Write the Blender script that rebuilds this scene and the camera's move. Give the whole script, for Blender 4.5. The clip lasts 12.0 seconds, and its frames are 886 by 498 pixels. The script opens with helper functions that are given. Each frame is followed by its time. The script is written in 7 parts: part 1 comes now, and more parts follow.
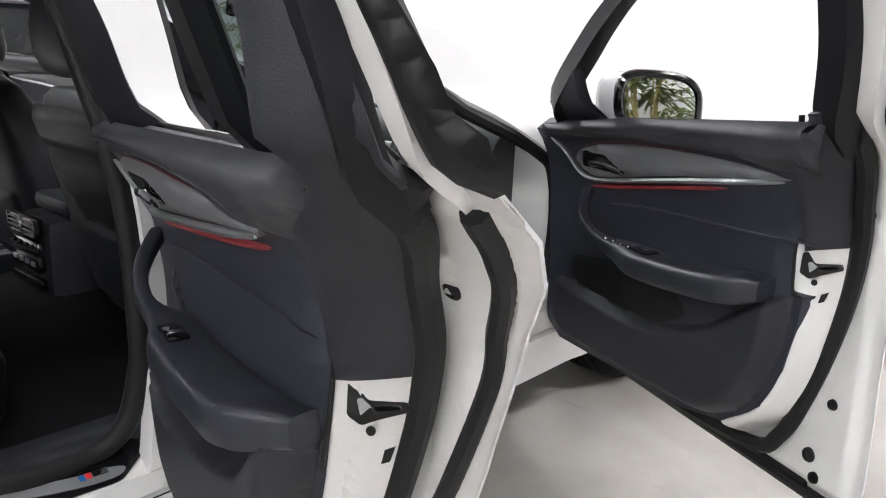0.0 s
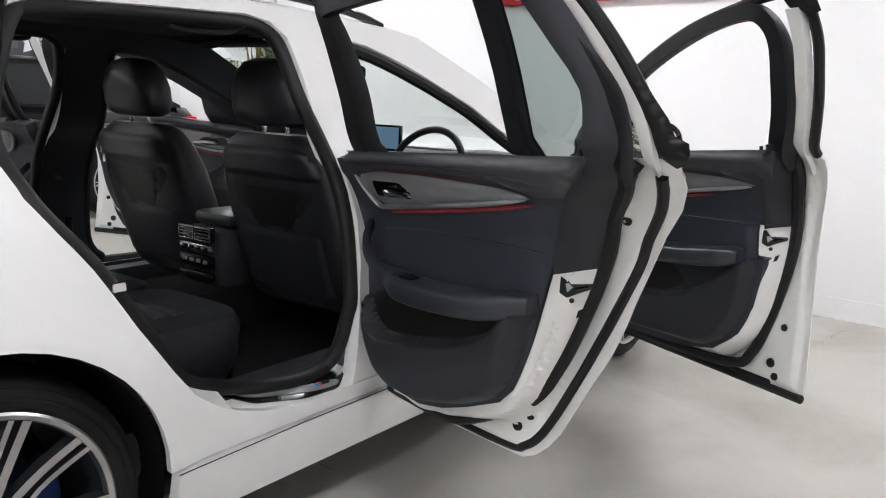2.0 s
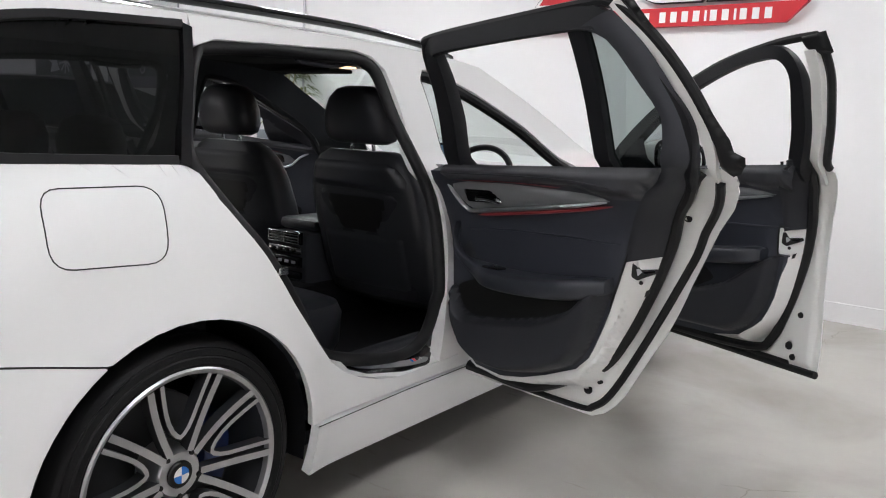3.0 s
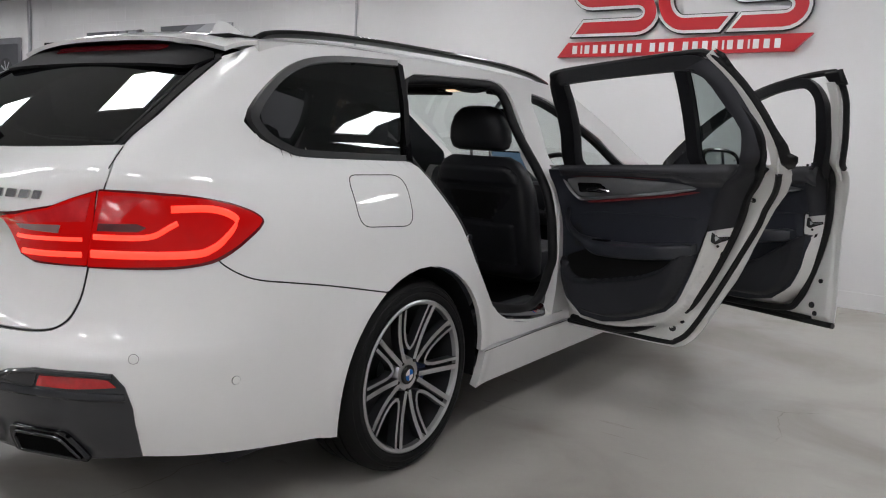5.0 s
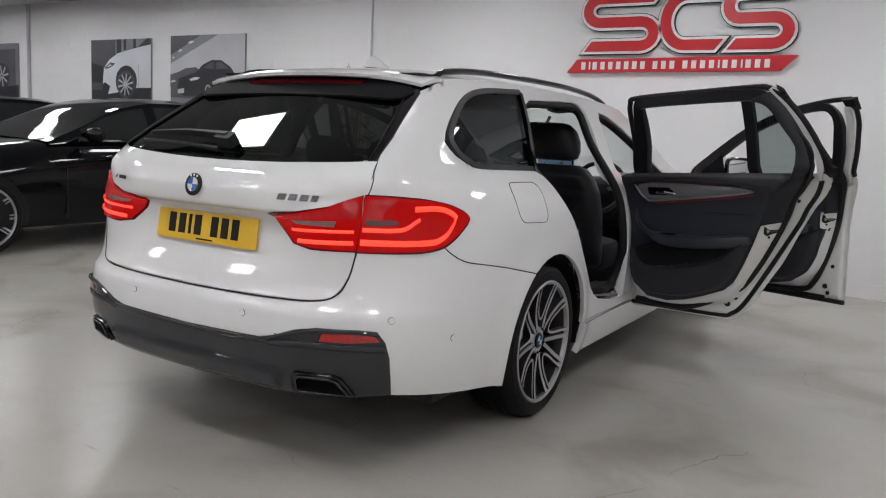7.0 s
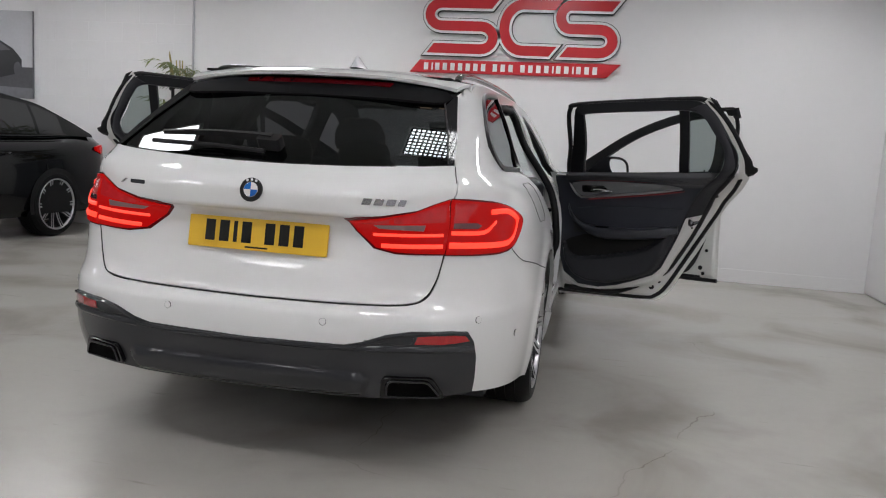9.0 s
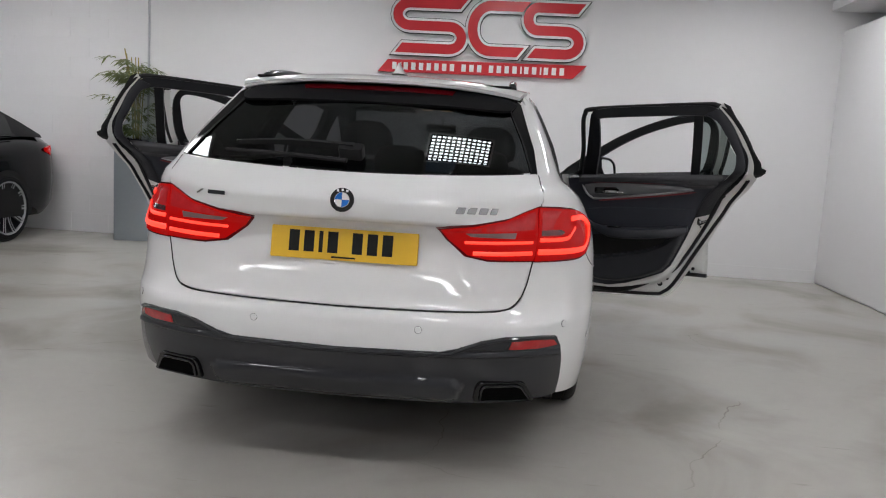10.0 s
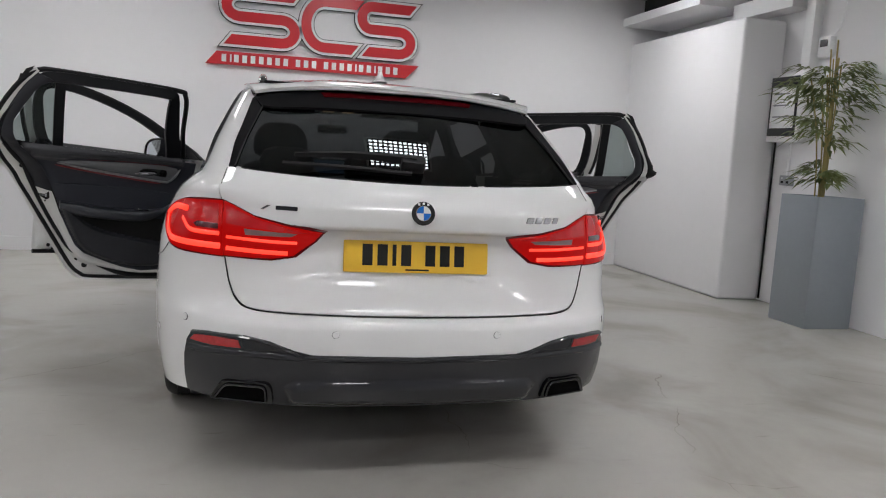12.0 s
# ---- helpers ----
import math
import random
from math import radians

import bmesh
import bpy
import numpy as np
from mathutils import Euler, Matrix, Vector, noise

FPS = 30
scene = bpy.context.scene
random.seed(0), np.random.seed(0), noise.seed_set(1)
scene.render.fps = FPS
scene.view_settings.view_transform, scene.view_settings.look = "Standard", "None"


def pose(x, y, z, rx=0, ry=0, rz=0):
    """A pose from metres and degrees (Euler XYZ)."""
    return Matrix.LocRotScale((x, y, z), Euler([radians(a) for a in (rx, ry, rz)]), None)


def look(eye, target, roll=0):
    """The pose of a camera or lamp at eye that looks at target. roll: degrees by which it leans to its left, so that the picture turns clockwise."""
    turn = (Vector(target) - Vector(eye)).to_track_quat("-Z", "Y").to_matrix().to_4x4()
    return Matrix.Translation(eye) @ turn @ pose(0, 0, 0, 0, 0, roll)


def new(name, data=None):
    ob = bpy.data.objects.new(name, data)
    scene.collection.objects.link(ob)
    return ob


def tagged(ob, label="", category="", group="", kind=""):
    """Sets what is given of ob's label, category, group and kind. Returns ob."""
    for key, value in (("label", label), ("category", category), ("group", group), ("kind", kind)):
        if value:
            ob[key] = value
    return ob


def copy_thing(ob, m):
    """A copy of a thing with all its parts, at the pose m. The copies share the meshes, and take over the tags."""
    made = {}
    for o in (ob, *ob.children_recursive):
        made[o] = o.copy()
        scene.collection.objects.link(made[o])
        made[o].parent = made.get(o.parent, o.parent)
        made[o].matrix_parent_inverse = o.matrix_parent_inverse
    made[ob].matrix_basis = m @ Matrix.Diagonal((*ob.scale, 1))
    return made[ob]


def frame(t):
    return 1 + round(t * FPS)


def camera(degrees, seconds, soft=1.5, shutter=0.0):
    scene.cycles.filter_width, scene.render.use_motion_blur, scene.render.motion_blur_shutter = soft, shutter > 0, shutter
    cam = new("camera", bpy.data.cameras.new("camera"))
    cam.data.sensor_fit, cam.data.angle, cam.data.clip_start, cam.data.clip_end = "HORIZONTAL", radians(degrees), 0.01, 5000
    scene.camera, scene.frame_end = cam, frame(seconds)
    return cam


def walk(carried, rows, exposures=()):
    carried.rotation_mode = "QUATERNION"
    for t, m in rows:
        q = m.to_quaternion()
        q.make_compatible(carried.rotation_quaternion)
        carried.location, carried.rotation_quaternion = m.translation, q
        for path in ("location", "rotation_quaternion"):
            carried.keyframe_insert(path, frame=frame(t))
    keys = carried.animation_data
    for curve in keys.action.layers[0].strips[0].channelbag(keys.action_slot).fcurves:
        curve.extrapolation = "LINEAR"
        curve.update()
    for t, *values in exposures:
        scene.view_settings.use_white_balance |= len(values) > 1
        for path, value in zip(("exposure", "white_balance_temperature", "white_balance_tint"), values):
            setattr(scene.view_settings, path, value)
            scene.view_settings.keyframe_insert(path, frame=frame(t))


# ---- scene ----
EXPOSURE = 0.0
cam = camera(59.6, 12.0, soft=1.1)
PATH = [
    (0, (2.178, 0.356, 1.193), (0.897, 1.81, 0.699), 2.5),
    (0.5, (2.216, 0.15, 1.189), (0.983, 1.657, 0.731), 2.5),
    (1, (2.27, -0.067, 1.186), (1.073, 1.478, 0.761), 2.5),
    (1.5, (2.316, -0.307, 1.192), (1.143, 1.263, 0.794), 2.6),
    (2, (2.349, -0.554, 1.195), (1.181, 1.027, 0.826), 2.5),
    (2.5, (2.345, -0.798, 1.186), (1.192, 0.801, 0.848), 2.6),
    (3, (2.379, -1.049, 1.194), (1.223, 0.55, 0.871), 2.7),
    (5, (2.441, -2.059, 1.153), (1.306, -0.438, 0.868), 2.9),
    (5.5, (2.442, -2.316, 1.155), (1.312, -0.689, 0.876), 2.9),
    (6, (2.441, -2.56, 1.16), (1.311, -0.933, 0.883), 2.8),
    (6.5, (2.375, -2.807, 1.17), (1.264, -1.167, 0.891), 2.8),
    (7, (2.204, -3.039, 1.172), (1.18, -1.343, 0.897), 3.0),
    (7.5, (1.979, -3.208, 1.159), (1.11, -1.427, 0.89), 3.4),
    (9.5, (0.89, -3.637, 1.15), (0.599, -1.675, 0.893), 3.4),
    (10, (0.597, -3.697, 1.165), (0.407, -1.722, 0.908), 3.3),
    (10.5, (0.311, -3.715, 1.163), (0.257, -1.732, 0.914), 3.2),
    (11, (0.031, -3.733, 1.178), (0.154, -1.752, 0.929), 3.3),
    (11.5, (-0.282, -3.743, 1.183), (0.063, -1.788, 0.939), 3.5),
    (12, (-0.601, -3.714, 1.182), (-0.096, -1.794, 0.938), 3.5),
]
walk(cam, [(t, look(eye, target, roll)) for t, eye, target, roll in PATH], exposures=[(t, EXPOSURE + e) for t, e in ((0.0, 0.44), (1.0, 0.38), (1.5, 0.22), (2.5, -0.04), (3.0, -0.18), (5.0, -0.75), (6.0, -0.83), (7.5, -0.86), (12.0, -0.90))])

# ---- world and light ----
world = bpy.data.worlds.new("world")
world.use_nodes = True
scene.world = world
world.node_tree.nodes["Background"].inputs[0].default_value = (0.8, 0.85, 1.0, 1)
world.node_tree.nodes["Background"].inputs[1].default_value = 0.05
LAMP = 43.0


# ---- materials ----
def material(name, colour, rough=0.5, metal=0.0, coat=0.0, var=0.06, scale=6.0, bump=0.0, bump_scale=200.0,
             emit=None, power=0.0, alpha=1.0, transmit=0.0, spec=0.5, rough_var=0.0, piece=0.0):
    m = bpy.data.materials.new(name)
    m.use_nodes = True
    nt = m.node_tree
    b = nt.nodes["Principled BSDF"]
    b.inputs["Base Color"].default_value = (*colour, 1)
    b.inputs["Roughness"].default_value = rough
    b.inputs["Metallic"].default_value = metal
    b.inputs["Coat Weight"].default_value = coat
    b.inputs["Coat Roughness"].default_value = 0.04
    b.inputs["Specular IOR Level"].default_value = spec
    b.inputs["Transmission Weight"].default_value = transmit
    b.inputs["Alpha"].default_value = alpha
    tc = nt.nodes.new("ShaderNodeTexCoord")
    if var:
        n1 = nt.nodes.new("ShaderNodeTexNoise")
        n1.inputs["Scale"].default_value, n1.inputs["Detail"].default_value = scale, 6
        n2 = nt.nodes.new("ShaderNodeTexNoise")
        n2.inputs["Scale"].default_value, n2.inputs["Detail"].default_value = scale * 14, 3
        mix = nt.nodes.new("ShaderNodeMath")
        mix.operation = "MULTIPLY_ADD"
        mix.inputs[1].default_value = 0.35
        nt.links.new(tc.outputs["Object"], n1.inputs["Vector"])
        nt.links.new(tc.outputs["Object"], n2.inputs["Vector"])
        nt.links.new(n2.outputs["Fac"], mix.inputs[0])
        nt.links.new(n1.outputs["Fac"], mix.inputs[2])
        ramp = nt.nodes.new("ShaderNodeMapRange")
        ramp.clamp = False
        ramp.inputs["From Min"].default_value, ramp.inputs["From Max"].default_value = 0.3, 1.05
        ramp.inputs["To Min"].default_value, ramp.inputs["To Max"].default_value = 1 - var, 1 + var
        nt.links.new(mix.outputs[0], ramp.inputs["Value"])
        mul = nt.nodes.new("ShaderNodeMix")
        mul.data_type, mul.blend_type = "RGBA", "MULTIPLY"
        mul.inputs[0].default_value = 1.0
        mul.inputs[6].default_value = (*colour, 1)
        value = ramp.outputs[0]
        if piece:
            info = nt.nodes.new("ShaderNodeObjectInfo")
            pr = nt.nodes.new("ShaderNodeMapRange")
            pr.inputs["To Min"].default_value, pr.inputs["To Max"].default_value = 1 - piece, 1 + piece
            nt.links.new(info.outputs["Random"], pr.inputs["Value"])
            pm = nt.nodes.new("ShaderNodeMath")
            pm.operation = "MULTIPLY"
            nt.links.new(value, pm.inputs[0])
            nt.links.new(pr.outputs[0], pm.inputs[1])
            value = pm.outputs[0]
        nt.links.new(value, mul.inputs[7])
        nt.links.new(mul.outputs[2], b.inputs["Base Color"])
        if rough_var:
            rr = nt.nodes.new("ShaderNodeMapRange")
            rr.clamp = False
            rr.inputs["From Min"].default_value, rr.inputs["From Max"].default_value = 0.3, 1.05
            rr.inputs["To Min"].default_value, rr.inputs["To Max"].default_value = rough - rough_var, rough + rough_var
            nt.links.new(mix.outputs[0], rr.inputs["Value"])
            nt.links.new(rr.outputs[0], b.inputs["Roughness"])
    if bump:
        bn = nt.nodes.new("ShaderNodeTexNoise")
        bn.inputs["Scale"].default_value, bn.inputs["Detail"].default_value = bump_scale, 4
        nt.links.new(tc.outputs["Object"], bn.inputs["Vector"])
        bp = nt.nodes.new("ShaderNodeBump")
        bp.inputs["Strength"].default_value, bp.inputs["Distance"].default_value = bump, 0.002
        nt.links.new(bn.outputs["Fac"], bp.inputs["Height"])
        nt.links.new(bp.outputs[0], b.inputs["Normal"])
    if emit:
        b.inputs["Emission Color"].default_value = (*emit, 1)
        b.inputs["Emission Strength"].default_value = power
    return m


def glass(name, tint, rough=0.0, gloss=0.95):
    """A thin tinted pane: part of the light goes straight through, the rest is gloss."""
    m = bpy.data.materials.new(name)
    m.use_nodes = True
    nt = m.node_tree
    nt.nodes.remove(nt.nodes["Principled BSDF"])
    tr = nt.nodes.new("ShaderNodeBsdfTransparent")
    tr.inputs[0].default_value = (*tint, 1)
    gl = nt.nodes.new("ShaderNodeBsdfGlossy")
    gl.inputs["Color"].default_value = (gloss * 0.95, gloss, gloss, 1)
    gl.inputs["Roughness"].default_value = rough
    fr = nt.nodes.new("ShaderNodeFresnel")
    fr.inputs["IOR"].default_value = 1.5
    mx = nt.nodes.new("ShaderNodeMixShader")
    nt.links.new(fr.outputs[0], mx.inputs[0])
    nt.links.new(tr.outputs[0], mx.inputs[1])
    nt.links.new(gl.outputs[0], mx.inputs[2])
    nt.links.new(mx.outputs[0], nt.nodes["Material Output"].inputs[0])
    return m


M_WHITE = material("white_car_paint", (0.78, 0.775, 0.775), 0.7, coat=1.0, spec=0.0, var=0.012, scale=2)
M_WHITE_IN = material("white_primer_paint", (0.74, 0.735, 0.72), 0.38, coat=0.5, var=0.03, scale=5, bump=0.05)
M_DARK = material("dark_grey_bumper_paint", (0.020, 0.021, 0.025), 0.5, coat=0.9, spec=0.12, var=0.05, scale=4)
M_GLOSSBLACK = material("gloss_black_trim", (0.006, 0.006, 0.007), 0.12, coat=0.55, spec=0.2, var=0.1)
M_PIANO = material("piano_black_trim", (0.004, 0.004, 0.005), 0.06, spec=0.45, var=0.1)
M_MATT = material("matt_black_plastic", (0.006, 0.006, 0.007), 0.65, spec=0.1, var=0.1)
M_FRAME = material("black_frame_trim", (0.009, 0.009, 0.011), 0.45, spec=0.2, var=0.1, scale=9, bump=0.2, bump_scale=700)
M_SATIN = material("satin_black_trim", (0.008, 0.008, 0.009), 0.32, var=0.1, spec=0.4)
M_RUBBER = material("black_rubber_seal", (0.011, 0.011, 0.012), 0.5, spec=0.25, var=0.12, bump=0.15)
M_PLASTIC = material("grained_black_plastic", (0.025, 0.026, 0.031), 0.5, spec=0.25, var=0.1, scale=9, bump=0.35, bump_scale=700)
M_LEATHER = material("black_leather", (0.024, 0.025, 0.030), 0.38, spec=0.5, var=0.14, scale=7, bump=0.3, bump_scale=420, rough_var=0.08)
M_ARM = material("black_nappa_armrest", (0.022, 0.024, 0.031), 0.34, var=0.12, scale=8, bump=0.2, bump_scale=420, rough_var=0.06, spec=0.5)
M_ROLL = material("dark_grey_nappa_leather", (0.042, 0.043, 0.049), 0.36, var=0.12, scale=8, bump=0.2, bump_scale=420, rough_var=0.06, spec=0.5)
M_SOFT = material("soft_black_door_trim", (0.032, 0.035, 0.046), 0.42, spec=0.3, var=0.1, scale=5, bump=0.25, bump_scale=520)
M_CLOTH = material("black_headliner_cloth", (0.011, 0.011, 0.012), 0.9, spec=0.2, var=0.12, bump=0.3)
M_CARPET = material("black_carpet", (0.007, 0.007, 0.008), 0.95, spec=0.15, var=0.3, scale=40, bump=0.9, bump_scale=300)
M_TYRE = material("tyre_rubber", (0.006, 0.006, 0.0065), 0.55, spec=0.18, var=0.16, scale=10, bump=0.3)
M_ALLOY = material("machined_alloy", (0.50, 0.50, 0.51), 0.36, metal=1.0, var=0.06, scale=20, bump=0.05)
M_ALLOYDARK = material("dark_grey_alloy", (0.03, 0.031, 0.034), 0.35, metal=0.3, var=0.1)
M_CHROME = material("chrome", (0.75, 0.75, 0.76), 0.1, metal=1.0, var=0.02)
M_EXHAUST = material("dark_chrome", (0.06, 0.06, 0.065), 0.22, metal=1.0, var=0.15, scale=30)
M_BADGE = material("silver_badge", (0.55, 0.55, 0.56), 0.22, metal=0.8, var=0.05)
M_ALU = material("brushed_aluminium_trim", (0.42, 0.43, 0.45), 0.34, metal=0.85, var=0.08, scale=30, bump=0.1, bump_scale=900)
M_BLADE = material("grey_satin_trim_blade", (0.20, 0.205, 0.215), 0.44, metal=0.25, var=0.06, scale=30)
M_PLATE = material("yellow_plate", (0.78, 0.47, 0.035), 0.35, coat=0.4, var=0.04)
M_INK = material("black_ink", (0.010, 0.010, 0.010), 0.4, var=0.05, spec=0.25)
M_LAMPRED = material("red_lamp_lens", (0.15, 0.001, 0.002), 0.18, coat=0.06, spec=0.15, var=0.1, scale=14, emit=(1, 0.006, 0.004), power=0.48)
M_LAMPBASE = material("faceted_red_lamp_lens", (0.30, 0.008, 0.012), 0.2, coat=0.3, var=0.35, scale=30, emit=(1, 0.008, 0.008), power=0.26)
M_LAMPGLOW = material("lit_red_light_bar", (0.8, 0.03, 0.02), 0.3, var=0.0, emit=(1, 0.05, 0.025), power=2.6)
M_LAMPDIM = material("smoked_red_lamp_lens", (0.10, 0.012, 0.016), 0.15, coat=1.0, var=0.2, scale=40)
M_LAMPCLEAR = material("clear_grey_lamp_lens", (0.24, 0.13, 0.13), 0.15, coat=1.0, var=0.1)
M_REFLECTOR = material("red_reflector", (0.42, 0.010, 0.014), 0.2, coat=1.0, var=0.25, scale=60)
M_BRAKE = material("dark_red_brake_lens", (0.11, 0.004, 0.007), 0.25, spec=0.4, var=0.2, scale=20)
M_AMBIENT = material("red_ambient_strip", (0.12, 0.012, 0.016), 0.4, var=0.0, emit=(1, 0.12, 0.13), power=0.045)
M_AMBIENTDIM = material("dark_red_trim_line", (0.12, 0.012, 0.016), 0.4, var=0.0)
M_CALIPER = material("dark_blue_caliper", (0.01, 0.03, 0.13), 0.35, coat=0.6, var=0.05)
# near-black colour standing in for the shade inside the exhaust
M_VOID = material("exhaust_soot", (0.003, 0.003, 0.003), 0.9, var=0.2, spec=0.05)
M_BLUE = material("blue_enamel", (0.02, 0.16, 0.55), 0.2, coat=1.0, var=0.03)
M_ENAMEL = material("white_enamel", (0.8, 0.8, 0.8), 0.2, coat=1.0, var=0.02)
M_GLASS = glass("clear_green_glass", (0.80, 0.86, 0.84))
M_PRIVACY = glass("dark_privacy_glass", (0.06, 0.062, 0.066), gloss=0.85)
M_SIDEGLASS = glass("tinted_side_glass", (0.34, 0.39, 0.38))
M_MIRROR = material("mirror", (0.9, 0.92, 0.92), 0.02, metal=1.0, var=0.0)
M_BLACKPAINT = material("black_car_paint", (0.004, 0.0042, 0.005), 0.14, coat=0.4, spec=0.05, var=0.05)
M_PANE = material("dark_car_window", (0.016, 0.017, 0.018), 0.04, spec=0.6, var=0.05)
M_WALL = material("white_painted_wall", (0.80, 0.792, 0.80), 0.62, var=0.025, scale=0.7, bump=0.12, bump_scale=60)
M_BLOCK = material("white_painted_block", (0.80, 0.79, 0.80), 0.62, var=0.02, scale=3, bump=0.25, bump_scale=90, piece=0.008)
# for walls out of view: dark colour stands in for a dim far room
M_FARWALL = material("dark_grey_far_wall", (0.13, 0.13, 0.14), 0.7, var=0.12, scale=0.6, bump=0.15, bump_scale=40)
M_CEIL = material("grey_ceiling", (0.46, 0.46, 0.47), 0.8, var=0.04, bump=0.2)
M_FLOOR = material("grey_resin_floor", (0.44, 0.420, 0.388), 0.27, var=0.06, scale=0.9)


def scuffs(m):
    """Dark rubber scuffs and small stains worn into the floor."""
    nt = m.node_tree
    b = nt.nodes["Principled BSDF"]
    base = b.inputs["Base Color"].links[0].from_socket
    tc = nt.nodes.new("ShaderNodeTexCoord")
    n1 = nt.nodes.new("ShaderNodeTexNoise")
    n1.inputs["Scale"].default_value, n1.inputs["Detail"].default_value, n1.inputs["Distortion"].default_value = 1.1, 5, 0.6
    r1 = nt.nodes.new("ShaderNodeValToRGB")
    r1.color_ramp.interpolation = "EASE"
    r1.color_ramp.elements[0].position, r1.color_ramp.elements[1].position = 0.42, 0.78
    r1.color_ramp.elements[0].color, r1.color_ramp.elements[1].color = (0, 0, 0, 1), (0.72, 0.72, 0.72, 1)
    # thin dragged marks, few and far between
    mp = nt.nodes.new("ShaderNodeMapping")
    mp.inputs["Scale"].default_value = (1.2, 9.0, 1)
    mp.inputs["Rotation"].default_value = (0, 0, 0.55)
    n2 = nt.nodes.new("ShaderNodeTexNoise")
    n2.inputs["Scale"].default_value, n2.inputs["Detail"].default_value, n2.inputs["Roughness"].default_value = 2.2, 3, 0.5
    r2 = nt.nodes.new("ShaderNodeValToRGB")
    r2.color_ramp.interpolation = "EASE"
    r2.color_ramp.elements[0].position, r2.color_ramp.elements[1].position = 0.66, 0.78
    r2.color_ramp.elements[0].color, r2.color_ramp.elements[1].color = (0, 0, 0, 1), (0.55, 0.55, 0.55, 1)
    add = nt.nodes.new("ShaderNodeMath")
    add.operation = "MAXIMUM"
    mix = nt.nodes.new("ShaderNodeMix")
    mix.data_type = "RGBA"
    mix.inputs[7].default_value = (0.23, 0.205, 0.18, 1)
    nt.links.new(tc.outputs["Object"], mp.inputs["Vector"])
    nt.links.new(tc.outputs["Object"], n1.inputs["Vector"])
    nt.links.new(mp.outputs[0], n2.inputs["Vector"])
    nt.links.new(n1.outputs["Fac"], r1.inputs["Fac"])
    nt.links.new(n2.outputs["Fac"], r2.inputs["Fac"])
    nt.links.new(r1.outputs[0], add.inputs[0])
    nt.links.new(r2.outputs[0], add.inputs[1])
    wob = nt.nodes.new("ShaderNodeTexNoise")
    wob.inputs["Scale"].default_value, wob.inputs["Detail"].default_value = 2.5, 4
    shift = nt.nodes.new("ShaderNodeVectorMath")
    shift.operation = "MULTIPLY_ADD"
    shift.inputs[1].default_value = (0.35, 0.35, 0.0)
    cell = nt.nodes.new("ShaderNodeTexVoronoi")
    cell.feature = "DISTANCE_TO_EDGE"
    cell.inputs["Scale"].default_value = 0.42
    thin = nt.nodes.new("ShaderNodeMapRange")
    thin.inputs["From Min"].default_value, thin.inputs["From Max"].default_value = 0.0, 0.0028
    thin.inputs["To Min"].default_value, thin.inputs["To Max"].default_value = 0.9, 0.0
    part_of = nt.nodes.new("ShaderNodeMath")
    part_of.operation = "MULTIPLY"
    some = nt.nodes.new("ShaderNodeMapRange")
    some.inputs["From Min"].default_value, some.inputs["From Max"].default_value = 0.50, 0.60
    nt.links.new(tc.outputs["Object"], wob.inputs["Vector"])
    nt.links.new(wob.outputs["Color"], shift.inputs[0])
    nt.links.new(tc.outputs["Object"], shift.inputs[2])
    nt.links.new(shift.outputs[0], cell.inputs["Vector"])
    nt.links.new(cell.outputs["Distance"], thin.inputs["Value"])
    nt.links.new(n1.outputs["Fac"], some.inputs["Value"])
    nt.links.new(thin.outputs[0], part_of.inputs[0])
    nt.links.new(some.outputs[0], part_of.inputs[1])
    both = nt.nodes.new("ShaderNodeMath")
    both.operation = "MAXIMUM"
    nt.links.new(add.outputs[0], both.inputs[0])
    nt.links.new(part_of.outputs[0], both.inputs[1])
    nt.links.new(both.outputs[0], mix.inputs[0])
    nt.links.new(base, mix.inputs[6])
    nt.links.new(mix.outputs[2], b.inputs["Base Color"])


scuffs(M_FLOOR)
M_RED = material("red_sign_face", (0.56, 0.02, 0.03), 0.35, var=0.03)
M_SIGNWHITE = material("white_sign_face", (0.82, 0.82, 0.82), 0.4, var=0.02)
M_LED = material("lit_ceiling_panel", (0.9, 0.9, 0.9), 0.5, var=0.0, emit=(0.972, 0.978, 1.0), power=LAMP)
M_LEDBRIGHT = material("bright_lit_ceiling_panel", (0.9, 0.9, 0.9), 0.5, var=0.0, emit=(0.972, 0.978, 1.0), power=LAMP * 1.2)
M_LEDDIM = material("dim_lit_ceiling_panel", (0.9, 0.9, 0.9), 0.5, var=0.0, emit=(0.972, 0.978, 1.0), power=LAMP * 0.85)
M_POT = material("silver_grey_planter", (0.34, 0.375, 0.405), 0.30, metal=0.7, var=0.06, scale=2.5)
M_LEAF = material("bamboo_leaf", (0.135, 0.165, 0.045), 0.45, var=0.4, scale=6)
M_CANE = material("bamboo_cane", (0.32, 0.26, 0.09), 0.5, var=0.2, scale=12)
M_SOIL = material("dark_soil", (0.03, 0.025, 0.02), 0.95, var=0.3, scale=30, bump=0.8)
M_SCREEN = material("lit_display", (0.02, 0.03, 0.05), 0.2, var=0.0, emit=(0.35, 0.6, 0.9), power=0.22)
M_WARM = material("lit_warm_reading_lamp", (0.9, 0.7, 0.5), 0.4, var=0.0, emit=(1.0, 0.72, 0.42), power=2.2)


